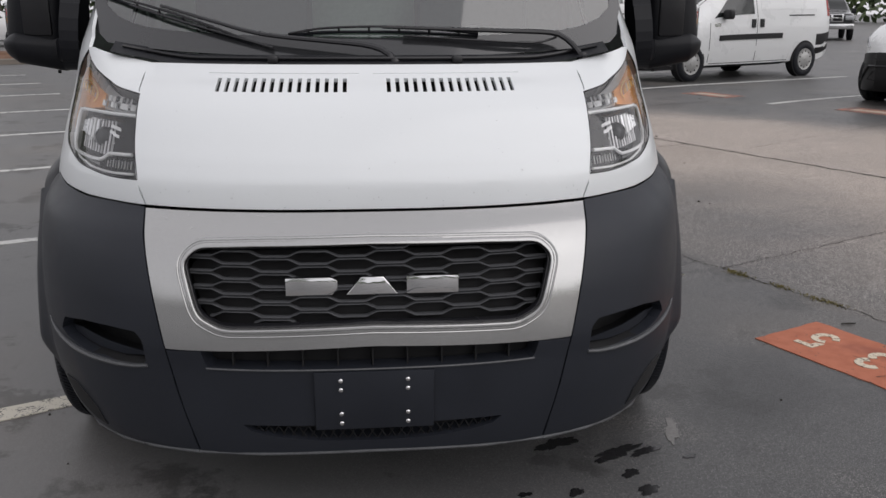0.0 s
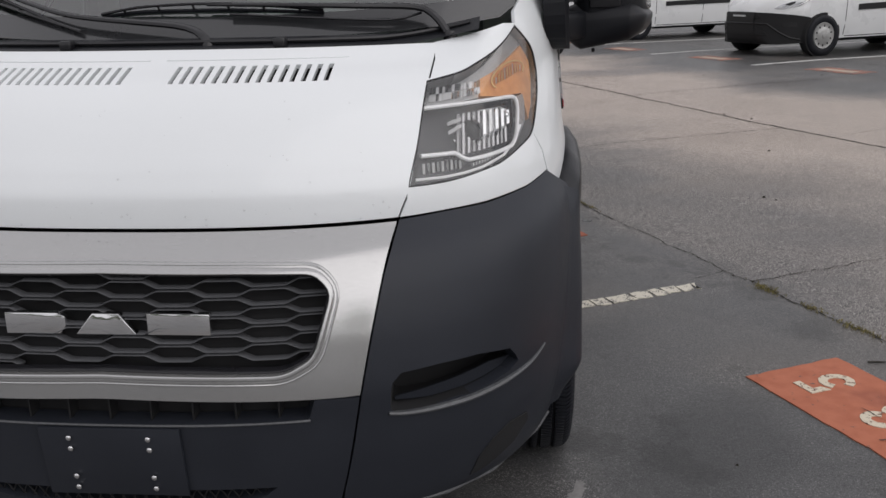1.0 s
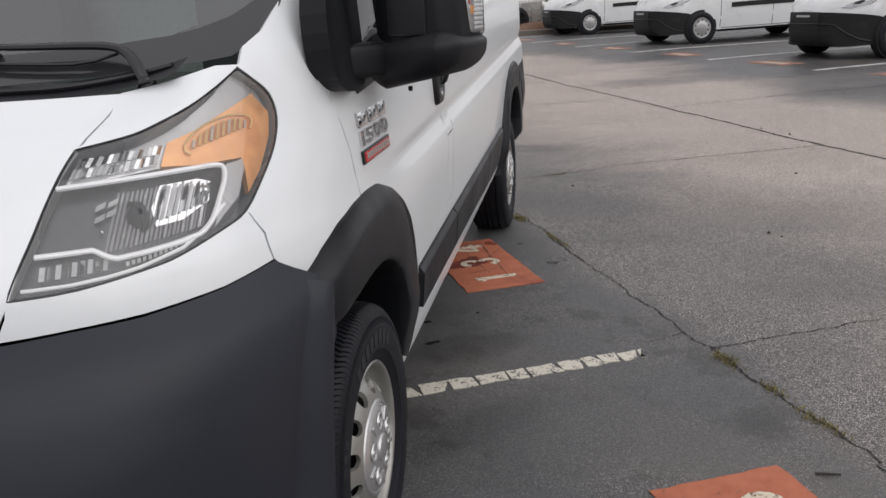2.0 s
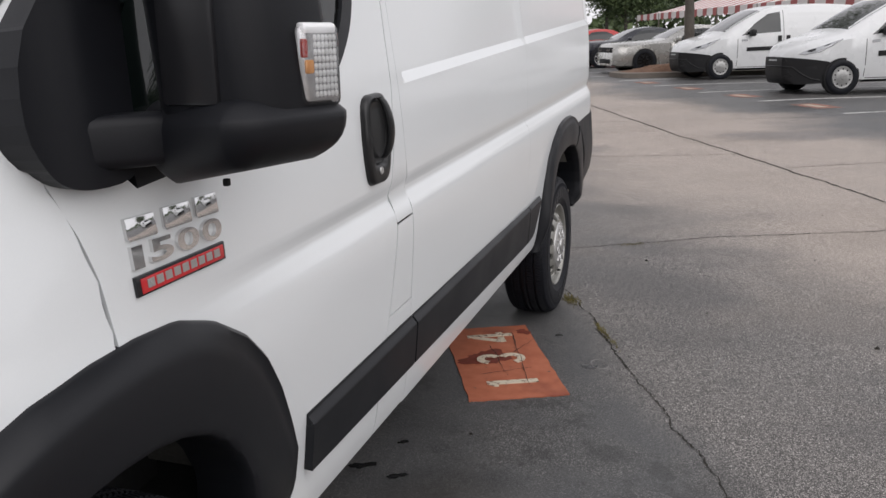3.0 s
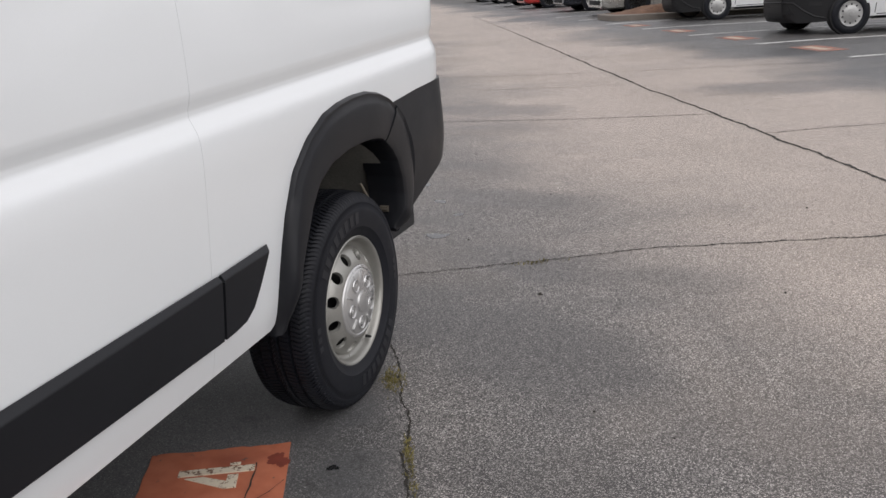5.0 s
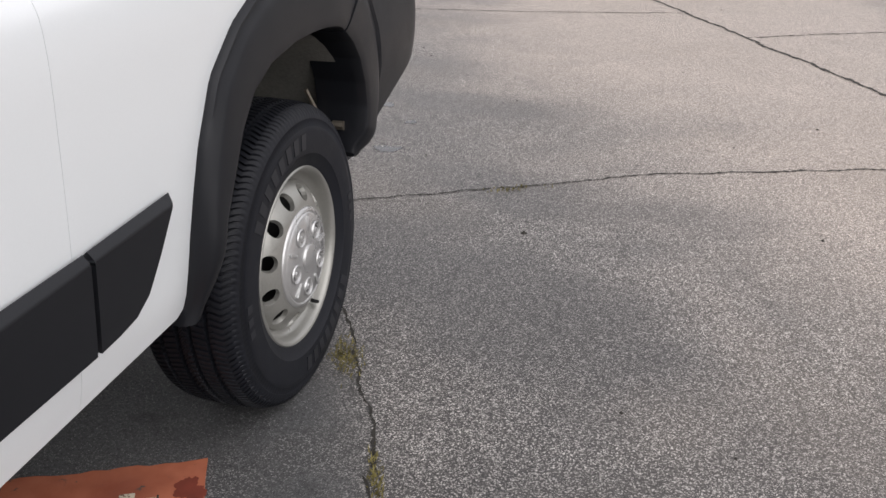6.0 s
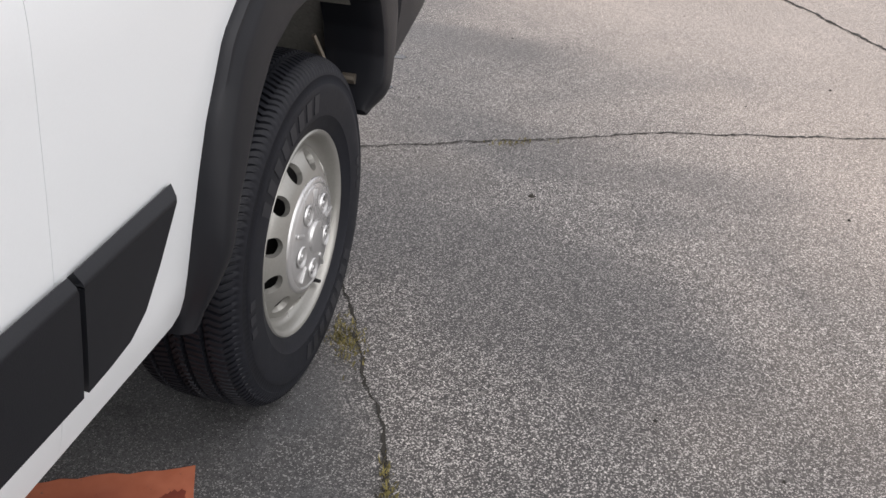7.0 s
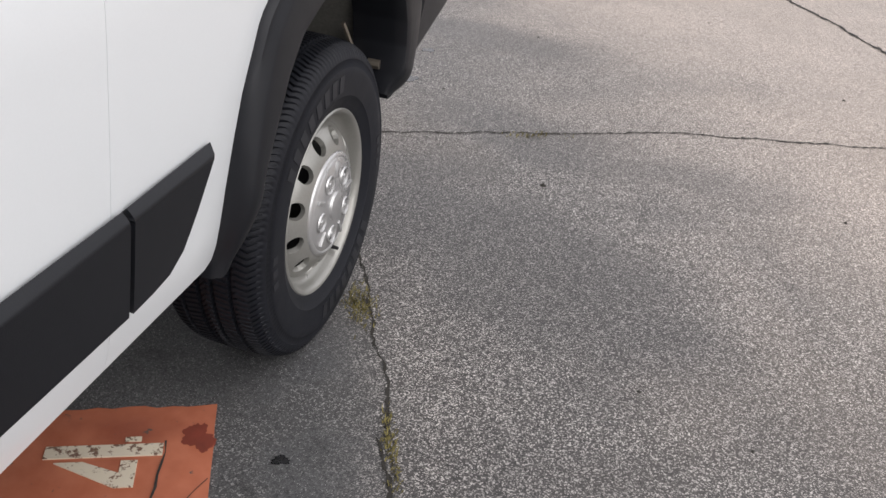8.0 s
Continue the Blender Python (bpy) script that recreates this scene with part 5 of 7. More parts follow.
def clad_skin(y, w):
    x, y, z = flank(y, w)
    return (x + .003 + .018 * step(0, .026, .634 - w), y, z)


def numeral(ch, y0, y1, z0, z1, skin, thick):
    """A raised numeral of the built-in font, fitted into a box on a skin."""
    text = bpy.data.curves.new("numeral", "FONT")
    text.body, text.offset = ch, .025
    ob = bpy.data.objects.new("numeral", text)
    scene.collection.objects.link(ob)
    me = bpy.data.meshes.new_from_object(ob.evaluated_get(bpy.context.evaluated_depsgraph_get()))
    bm = bmesh.new()
    bm.from_mesh(me)
    bpy.data.objects.remove(ob)
    bpy.data.curves.remove(text)
    bpy.data.meshes.remove(me)
    bmesh.ops.remove_doubles(bm, verts=bm.verts[:], dist=1e-5)
    xs, ys = [v.co.x for v in bm.verts], [v.co.y for v in bm.verts]
    made = bmesh.ops.extrude_face_region(bm, geom=bm.faces[:])["geom"]
    top = {v for v in made if isinstance(v, bmesh.types.BMVert)}
    for v in bm.verts:
        y = y0 + (v.co.x - min(xs)) / (max(xs) - min(xs)) * (y1 - y0)
        z = z0 + (v.co.y - min(ys)) / (max(ys) - min(ys)) * (z1 - z0)
        v.co = skin(y, z, thick if v in top else 0.0)
    bmesh.ops.recalc_face_normals(bm, faces=bm.faces[:])
    return bm


CREASE = (.90, .92, .935, .946, .956, .967, .978, .989, .996, 1.001, 1.0055, 1.012, 1.020, 1.029, 1.037, 1.043, 1.05, 1.065)
WINDOW = [(1.22, 1.18), (1.42, 1.205), (1.656, 1.245), (1.74, 1.265), (1.82, 1.292), (1.88, 1.316), (1.928, 1.343), (1.97, 1.38), (2.005, 1.42), (2.04, 1.487), (2.055, 1.58), (2.05, 1.75), (2.01, 1.93)]
PANE = [(1.22, 1.213), (1.42, 1.230), (1.64, 1.266), (1.73, 1.288), (1.80, 1.311), (1.85, 1.333), (1.89, 1.359), (1.928, 1.395), (1.962, 1.435), (1.993, 1.497), (2.005, 1.58), (2.0, 1.75), (1.96, 1.93)]


WINDOW = [tuple(p.xy) for p in smooth_line([(*p, 0) for p in WINDOW], 40)]
PANE = [tuple(p.xy) for p in smooth_line([(*p, 0) for p in PANE], 40)]


for side in (1, -1):
    def flip(bm):
        return mirrored(bm) if side < 0 else bm

    # front door
    under_f = between(ARCH_F_OUT, ARCH_F_IN, .3)
    door_front = [(1.42, SILL + .006)] + yw(under_f[:3:-1]) + yw([(1.117, .95), (1.1155, .99), (1.1095, 1.06), (1.0915, 1.13), (1.0655, 1.20), (1.050, 1.245), (1.12, 1.25), (1.2, 1.20)])
    door_back = yw([(2.16, 1.96), (2.19, 1.7), (2.205, 1.49), (2.205, 1.28), (2.185, 1.12), (2.160, 1.01), (2.166, .925), (2.143, .80), (2.118, .68), (2.092, .61), (2.07, .50)]) + [(2.065, SILL + .006)]
    door = part("front_door", sheet([door_front + yw(WINDOW) + door_back], flank, .05, .035, vs=CREASE, side=side), WHITE, van)
    pane_poly = yw(PANE) + yw([(1.8, 1.95), (1.66, 1.95), (1.45, 1.72), (1.26, 1.48), (1.16, 1.34), (1.13, 1.26), (1.18, 1.20)])

    def pane_skin(y, w):
        x, y, z = flank(y, w)
        return (min(x - .008, .988 - .04 * (z - 1.27)), y, z)
    pane = part("side_window", sheet([pane_poly], pane_skin, .06, .06, thick=.004, side=side), SIDE_GLASS, door, "tinted door glass")
    band = yw(WINDOW) + yw(PANE)[::-1]

    def seal_skin(y, w):
        x, y, z = flank(y, w)
        return (x + .001, y, z)
    part("window_seal", sheet([band], seal_skin, .05, .04, thick=.016, side=side), CLAD, door, "black rubber window seal")

    # door handle
    def shell(i, k):
        a, b = PLATE[i], DISH[i]
        q, out = HANDLE_RINGS[k]
        y, z = a[0] + (b[0] - a[0]) * q, a[1] + (b[1] - a[1]) * q
        return (on_flank(y, z) + out, y, z)
    PLATE = [p[:2] for p in along([(y, z, 0) for y, z in ((1.998, 1.166), (2.003, 1.225), (2.008, 1.246), (2.019, 1.260), (2.038, 1.268), (2.106, 1.271), (2.123, 1.264), (2.133, 1.248), (2.140, 1.210), (2.143, 1.160), (2.139, 1.118),
             (2.128, 1.075), (2.117, 1.057), (2.100, 1.049), (2.032, 1.049), (2.018, 1.056), (2.009, 1.075), (2.001, 1.115), (1.998, 1.166))], 65)][:-1]
    DISH = [(2.071 + (y - 2.071) * .70, 1.175 + (z - 1.160) * .70) for y, z in PLATE]
    HANDLE_RINGS = [(-.02, -.004), (0, .004), (.04, .010), (.12, .0145), (.30, .017), (.62, .0185), (.90, .018), (1.0, .0150), (1.10, .009), (1.35, .007), (2.2, .007), (3.333, .007)]
    handle = part("door_handle", flip(grid(shell, range(64), range(len(HANDLE_RINGS)), closed_u=True)), HANDLE, van, "black plastic door handle")
    hx = on_flank(2.07, 1.16)

    def grip(i, k):
        q = i / 20
        z = 1.262 - .148 * q
        y = 2.066 + .019 * math.sin(math.pi * .5 * min(1, q * 1.15)) - .004 * q
        bow = .020 + .022 * math.sin(math.pi * min(1, max(0, q))) ** .6
        c, sn = math.cos(2 * math.pi * k / 12), math.sin(2 * math.pi * k / 12)
        wide, deep = (.0115 + .002 * math.sin(math.pi * q)) * abs(c) ** .6 * (1 if c > 0 else -1), .008 * abs(sn) ** .6 * (1 if sn > 0 else -1)
        return (hx + bow + deep, y + wide, z)
    bm = grid(grip, range(21), range(12), closed_v=True)
    bmesh.ops.recalc_face_normals(bm, faces=bm.faces[:])
    part("grip", flip(bm), HANDLE, handle)
    if side > 0:
        part("lock", turned(lathe([(0, .003), (.0035, .003), (.0040, .0045), (.0085, .0045), (.010, .002), (.010, -.004)], 18), Matrix.Translation((hx + .019, 2.061, 1.084))), CAP, handle, "small round key lock")

    # maker's badge on the door: plain chrome shapes over a red bar
    def badge_skin(y, z, t):
        return (flank(y, flank_wz(y, z))[0] + .0005 + t, y, z)
    badge = part("badge_bar", flip(slab([(1.173, 1.016), (1.406, 1.022), (1.406, 1.054), (1.173, 1.048)], badge_skin, .006, .002)), SATIN, van, "red model badge with chrome shapes")
    part("badge_field", flip(slab([(1.183, 1.020), (1.399, 1.026), (1.399, 1.050), (1.183, 1.044)], badge_skin, .008, .001)), RED_BADGE, badge)
    for i in range(9):
        y = 1.195 + .0218 * i
        part("badge_mark", flip(slab([(y, 1.027 + .0006 * i), (y + .016, 1.0275 + .0006 * i), (y + .016, 1.0415 + .0006 * i), (y, 1.041 + .0006 * i)], badge_skin, .0095)), CAP, badge)
    for ch, y0, y1, z0, z1 in (("1", 1.175, 1.199, 1.060, 1.096), ("5", 1.216, 1.271, 1.061, 1.098), ("0", 1.283, 1.339, 1.062, 1.099), ("0", 1.349, 1.403, 1.063, 1.101)):
        part("badge_numeral", flip(numeral(ch, y0, y1, z0, z1, badge_skin, .007)), CHROME, badge, "chrome numeral" if side > 0 else "", 30)
    for y0, y1, z0, z1 in ((1.173, 1.241, 1.104, 1.140), (1.259, 1.329, 1.106, 1.142), (1.341, 1.403, 1.108, 1.144)):
        part("badge_block", flip(slab([(y0 + .004, z0), (y1 - .002, z0), (y1, z0 + .004), (y1 - .004, z1), (y0, z1), (y0, z0 + .004)], badge_skin, .007, .002)), CHROME, badge)

    # post between door and load space, with the fuel flap
    post_up = yw([(2.165, 1.012), (2.278, 1.03), (2.268, 1.10), (2.253, 1.29), (2.243, 1.49), (2.22, 1.96), (2.165, 1.96), (2.195, 1.7), (2.210, 1.49), (2.210, 1.28), (2.190, 1.12)])
    post_mid = yw([(2.171, .929), (2.281, .936), (2.278, 1.03), (2.165, 1.012)])
    flap = yw([(2.124, .685), (2.278, .691), (2.278, .929), (2.172, .922), (2.149, .80)])
    post_dn = [(2.07, SILL + .006), (2.282, SILL + .006)] + yw([(2.281, .686), (2.121, .680), (2.096, .61), (2.075, .50)])
    post = part("door_post", sheet([post_up, post_mid], flank, .05, .035, side=side), WHITE, van)
    part("fuel_flap" if side > 0 else "post_cover", sheet([flap], flank, .05, .035, side=side, thick=.004), WHITE, post)
    part("post_foot", sheet([post_dn], flank, .05, .035, side=side), WHITE, post)

    # load-space panels
    LINES = CREASE + (LEDGE - .001, LEDGE + .001, LEDGE + .013, LEDGE + .025, LEDGE + .027)
    fore = [(2.2838, SILL), (3.652, SILL), (3.652, 2.05), (2.2215, 2.05)] + yw([(2.2448, 1.49), (2.2548, 1.29), (2.2698, 1.10), (2.2800, 1.03), (2.2828, .93)])
    part("load_panel", sheet([fore], flank, .06, .04, us=(2.29, 2.305, 2.32, 3.615, 3.64), vs=LINES, side=side), WHITE, van)
    aft = [(3.6528, SILL), (3.93, SILL)] + yw(between(ARCH_R_OUT, ARCH_R_IN, .3)[1:]) + yw([(4.80, .91), (4.95, .925), (5.325, .945)]) + [(5.325, 1.2), (5.31, 2.05), (3.6528, 2.05)]
    part("load_panel", sheet([aft], flank, .06, .04, us=(3.665, 3.69, 5.19, 5.21, 5.23), vs=LINES, side=side), WHITE, van)

    # black side mouldings
    for poly in ([(1.652, .502), (1.95, .496), (2.286, .489), (2.286, .635), (1.95, .636), (1.657, .636)], [(2.296, .489), (3.0, .474), (3.664, .460), (3.664, .625), (3.0, .630), (2.296, .635)],
                 [(3.674, .460), (3.72, .462), (3.765, .468), (3.80, .49), (3.835, .54), (3.862, .585), (3.887, .627), (3.674, .625)]):
        part("side_moulding", sheet([poly], clad_skin, .08, .02, vs=(.608, .614, .621, .628), thick=.03, side=side), CLAD, van, "black plastic side moulding")
    part("front_wheel_arch", flip(arch_strip(ARCH_F_OUT, ARCH_F_IN, face_f, on_flank, 0, .7)), CLAD, van, "black plastic wheel arch moulding")
    part("bumper_flare", flip(arch_strip(FLARE_F_OUT, FLARE_F_IN, curve((.55, 1.018), (.66, 1.038), (.80, 1.030)), on_corner, 0, .5, True)), PLASTIC, van, "flared black edge of the front bumper")
    part("rear_wheel_arch", flip(arch_strip(ARCH_R_OUT, ARCH_R_IN, face_r, on_flank, .6)), CLAD, van, "black plastic wheel arch moulding")
    # rear bumper corner
    rb = [(4.742, .937), (4.95, .954), (5.36, .975), (5.355, .86), (5.32, .76), (5.26, .69), (5.16, .635), (5.04, .585), (4.93, .540), (4.84, .500), (4.765, .500), (4.765, .57), (4.775, .64), (4.775, .72), (4.74, .83), (4.70, .90)]
    bumper_corner = part("rear_bumper_corner", sheet([rb], rear_skin, .04, .04, thick=.04, side=side), CLAD, van, "black plastic rear bumper corner")
    part("wheel_flare", flip(arch_strip(FLARE_OUT, FLARE_IN, lambda y: 1.050, lambda y, z: rear_skin(y, z)[0], 0, .75)), CLAD, bumper_corner)
    part("tail_light", flip(sheet([[(5.329, 1.03), (5.37, 1.03), (5.37, 1.75), (5.329, 1.75)]], flank, .02, .08, thick=.03)), RED_LAMP, van, "red tail light")

    # pillar beside the windscreen, roof rail
    def pillar(t, k):
        z = 1.425 + .695 * t
        inner = Vector(screen(.886 - .06 * t ** 2, z)) + Vector((0, .004, 0))
        y = 1.27 + (z - 1.425) * .80
        q = max(0.0, 1 - (y - nose_wing(1.45) - (z - 1.45) * .85) / DEEP)
        back = Vector((wide_wing(z) * (1 - q ** ARC) ** (1 / ARC) - .03 * t, y, z))
        return inner.lerp(back, k) + Vector((.7, -.7, 0)) * .022 * math.sin(math.pi * k)
    bm = grid(pillar, [i / 14 for i in range(15)], [i / 9 for i in range(10)])
    bmesh.ops.recalc_face_normals(bm, faces=bm.faces[:])
    part("windscreen_pillar", flip(bm), WHITE, van)

    def rail(i, k):
        y = 1.60 + 3.72 * i / 20
        lo = Vector(flank(y, flank_wz(y, 1.955) if y < 2.225 else 2.045))
        hi = Vector((.80, y, 2.24 + .012 * math.sin(math.pi * i / 20)))
        mid = Vector((lo.x - .012, y, (lo.z + hi.z) / 2 + .05))
        return lo * (1 - k) ** 2 + mid * 2 * k * (1 - k) + hi * k * k
    bm = grid(rail, range(21), [k / 8 for k in range(9)])
    bmesh.ops.recalc_face_normals(bm, faces=bm.faces[:])
    part("roof_rail", flip(bm), WHITE, van)

    # mirror
    head_pts = box((1.045, 1.19, 1.215), (1.272, 1.385, 1.61), .05, 4)
    for v in head_pts.verts:
        low = 1 - step(1.20, 1.40, v.co.z)
        v.co.z += .05 * low * step(1.12, 1.27, v.co.x)
        v.co.x -= .03 * step(1.35, 1.62, v.co.z) + .30 * max(0, 1.33 - v.co.y) * step(1.15, 1.26, v.co.x)
    mirror = part("door_mirror", flip(head_pts), MIRROR_BLACK, van, "large black door mirror with clear side lamp")
    shelf = box((1.000, 1.150, 1.176), (1.286, 1.400, 1.322), .056, 6)
    for v in shelf.verts:
        low = 1 - step(1.22, 1.31, v.co.z)
        v.co.z += .05 * step(1.12, 1.27, v.co.x) * low + .03 * (1 - step(1.0, 1.10, v.co.x)) * low
        v.co.x -= .30 * max(0, 1.33 - v.co.y) * step(1.15, 1.26, v.co.x)
        v.co.y += .04 * (1 - step(1.05, 1.20, v.co.x)) * (1 - step(1.15, 1.3, v.co.y))
    part("mirror_shelf", flip(shelf), MIRROR_BLACK, mirror)
    part("mirror_panel", flip(box((1.075, 1.182, 1.31), (1.17, 1.200, 1.56), .008)), SATIN, mirror)
    part("mirror_glass", flip(box((1.075, 1.384, 1.29), (1.235, 1.389, 1.57), .002, 1)), CHROME, mirror)
    for z, high in ((1.262, .040), (1.50, .026)):
        arm_at = Matrix.Translation((1.035, 1.185, z)) @ pose(0, 0, 0, 0, 0, 58)
        part("mirror_arm", flip(turned(box((-.11, -.026, -high), (.11, .026, high), .018, 3), arm_at)), MIRROR_BLACK, mirror)
    foot = [(1.005, 1.30), (1.03, 1.235), (1.06, 1.208), (1.10, 1.200), (1.17, 1.205), (1.19, 1.24), (1.20, 1.40), (1.20, 1.60), (1.17, 1.60), (1.03, 1.42)]

    def foot_skin(y, z):
        return (.985 + .014 * (1 - step(1.2, 1.5, z)) + .018 * step(1.02, 1.12, y), y, z)
    part("mirror_foot", sheet([rounded(foot, ())], foot_skin, .03, .04, thick=.06, side=side), MIRROR_BLACK, mirror)
    lean = Matrix.Translation((1.252, 1.322, 1.362)) @ pose(0, 0, 0, 0, 0, -16)
    part("side_lamp", flip(turned(box((-.012, -.043, -.060), (.016, .040, .060), .012, 3), lean)), PRISM_BASE, mirror, "clear side repeater with amber bulb")
    part("amber_bulb", flip(turned(box((.010, -.036, -.012), (.0175, -.016, .010), .004), lean)), AMBER, mirror)
    for i in range(6 if side > 0 else 0):
        for j in range(9):
            part("lamp_prism", turned(box((.0140, -.0165 + .0084 * i, -.047 + .0104 * j), (.0178, -.0088 + .0084 * i, -.0374 + .0104 * j), .0022, 1), lean), PRISM, mirror)
    part("red_strip", flip(turned(box((.008, -.040, .012), (.0172, -.028, .040), .003), lean)), RED_LAMP, mirror)
    cover = part("lamp_cover", flip(turned(box((-.010, -.0445, -.062), (.0205, .0415, .062), .012, 3), lean)), LENS, mirror, "clear lamp cover")
    cover.visible_shadow = False
    part("lamp_top", flip(turned(box((-.006, -.038, .046), (.0185, .034, .063), .006), lean)), GUIDE, mirror)
    part("mirror_screw", flip(box((1.095, 1.288, 1.176), (1.105, 1.298, 1.188), .002)), DARK, mirror)

# roof, back, underside
roof = part("roof", grid(lambda y, x: (x, y, 2.24 + .012 * math.sin(math.pi * (y - 1.70) / 3.53) + .05 * (1 - (x / .80) ** 2) - .11 * (1 - step(1.62, 2.05, y))),
            [1.60 + 3.76 * i / 30 for i in range(31)], [-.80 + 1.6 * i / 16 for i in range(17)]), WHITE, van)
back_poly = [(-.93, .62), (.93, .62), (.93, 1.9), (.86, 2.12), (.78, 2.24), (0, 2.29), (-.78, 2.24), (-.86, 2.12), (-.93, 1.9)]
back_doors = part("back_door", sheet([[(x, z) for x, z in back_poly if x <= 0] + [(-.003, .62)], [(x, z) for x, z in back_poly if x > 0] + [(.003, 2.29), (.003, .62)]], lambda x, z: (x, 5.365 + .02 * (1 - x * x), z), .1, .1, thick=.03), WHITE, van)
part("rear_bumper", box((-.88, 5.20, .56), (.88, 5.42, .70), .03, 3), CLAD, van, "black rear bumper bar")
part("floor_pan", box((-.88, .55, .37), (.88, 5.22, .46)), UNDER, van)
part("front_undertray", box((-.70, .30, .20), (.70, .66, .36), .04), UNDER, van)
part("bulkhead", box((-.93, 2.22, .45), (.93, 2.26, 2.15)), CABIN, van)
part("firewall", box((-.66, .80, .38), (.66, .86, 1.20)), DARK, van)
part("dashboard", box((-.86, 1.02, .95), (.86, 1.38, 1.24), .06), DASH, van)
for x in (-.48, .48):
    part("seat", joined(box((x - .25, 1.55, .75), (x + .25, 2.02, .98), .06), box((x - .25, 1.93, .9), (x + .25, 2.13, 1.55), .06), box((x - .13, 2.0, 1.56), (x + .13, 2.1, 1.76), .04)), SEAT, van, "dark cloth seat")
part("steering_wheel", turned(tube([(.17 * math.cos(a * .2618), 0, .17 * math.sin(a * .2618)) for a in range(24)], .014, 8, closed=True), Matrix.Translation((.46, 1.48, 1.20)) @ pose(0, 0, 0, -35)), SATIN, van)
for y in (1.08, 4.40):
    for side in (1, -1):
        def well(i, k):
            a = math.pi * (.09 + .82 * i / 18)
            rad = .455 if y > 2 else .50
            return (side * (.985 - .31 * k), y + rad * math.cos(a) * (1.0 if y > 2 else .95), .40 + (rad if y > 2 else .40) * math.sin(a))
        liner = part("wheel_liner", grid(well, range(19), (0.02, .3, .7, 1)), LINER, van, "grey felt wheel arch liner")
        part("liner_wall", box((side * .66 - .02, y - .48, .36), (side * .66 + .02, y + .48, .86)), WELL if y > 2 else UNDER, liner)
        if y > 2:
            part("liner_seam", tube([(side * x, y + .10, .85) for x in (.72, .85, .98)], .004, 5), DARK, liner)
            part("mud_bracket", tube([(side * .90, y + .30, .66), (side * .93, y + .335, .56)], .006, 6), BRASS, liner)
            part("bracket_bolt", tube([(side * .955, y + .335, .565), (side * .985, y + .335, .565)], .012, 8), BRASS, liner)


# ---- wheels ----
CAP_DARK = plain("dull_lug_pit", (0.16, 0.16, 0.16), 0.4, 0.6)


def tyre_mesh():
    side_wall = [(.204, .078), (.209, .096), (.222, .104), (.24, .110), (.2415, .1115), (.265, .1135), (.29, .1135), (.302, .1125), (.3035, .1110), (.318, .1085), (.3195, .1098), (.326, .1080)]
    shoulder = [(.333, .1045), (.34, .100), (.3465, .0935), (.351, .085), (.354, .074)]
    tread = [(.3555, .063), (.356, .058), (.345, .0565), (.345, .050), (.3568, .0485), (.3576, .020), (.346, .0185), (.346, .011), (.3578, .0095), (.358, 0)]
    half = side_wall + shoulder + tread
    prof = half + [(r, -x) for r, x in half[-2::-1]]
    ns = len(side_wall)
    depth = {ns: .0015, ns + 1: .004, ns + 2: .006, ns + 3: .007, ns + 4: .007, ns + 5: .006, ns + 6: .006, ns + 9: .005, ns + 10: .005, ns + 13: .005, ns + 14: .005}
    cycle, inner = 156, (0.0, .56, .64, .92)

    def at(i, k):
        r, x = prof[k]
        kk = k if k < len(half) else len(prof) - 1 - k
        turn, j = divmod(i, 4)
        if j >= 2 and kk in depth:
            r -= depth[kk] * (1.0 if turn % 2 else .75)
        if kk in (8, 9) and (i % 2):
            x += .0012 if x > 0 else -.0012
        bend = .30 * math.sin(abs(x) * 170) + (.5 if k >= len(half) else 0)
        a = 2 * math.pi * (turn + inner[j] + (bend if kk >= ns else 0)) / cycle
        return (x, r * math.cos(a), r * math.sin(a))
    return grid(at, range(cycle * 4), range(len(prof)), closed_u=True)


def rim_mesh():
    prof = [(.158, -.05), (.180, -.06), (.195, -.02), (.197, .05), (.1985, .078), (.205, .083), (.2115, .090), (.2125, .097), (.209, .1005), (.2045, .0995), (.2005, .095), (.1975, .088), (.1950, .078), (.1910, .069), (.1840, .0645), (.172, .0625)]
    return lathe(prof, 96)


disc_x = curve((.112, .1080), (.120, .1065), (.128, .1035), (.138, .0995), (.150, .0930), (.160, .0855), (.170, .0760), (.178, .0660))


def disc_mesh():
    def at(th, r):
        return (disc_x(r), r * math.cos(th), r * math.sin(th))
    polys, n, hr = [], 12, .0195
    for i in range(n):
        t0, t1, tm = 2 * math.pi * i / n, 2 * math.pi * (i + 1) / n, 2 * math.pi * (i + .5) / n
        arc_r = [(tm + hr / .150 * math.cos(radians(a)), .150 + hr * math.sin(radians(a))) for a in range(-90, 91, 20)]
        arc_l = [(tm - hr / .150 * math.cos(radians(a)), .150 + hr * math.sin(radians(a))) for a in range(90, -91, -20)]
        polys.append([(tm, .114)] + [(t1, .114), (t1, .177), (tm, .177)] + [(tm, .150 + hr)] + arc_r[::-1][1:-1] + [(tm, .150 - hr)])
        polys.append([(tm, .114), (tm, .150 - hr)] + arc_l[::-1][1:-1] + [(tm, .150 + hr), (tm, .177), (t0, .177), (t0, .114)])
    return sheet(polys, at, 2 * math.pi / 48, .016, thick=.012)


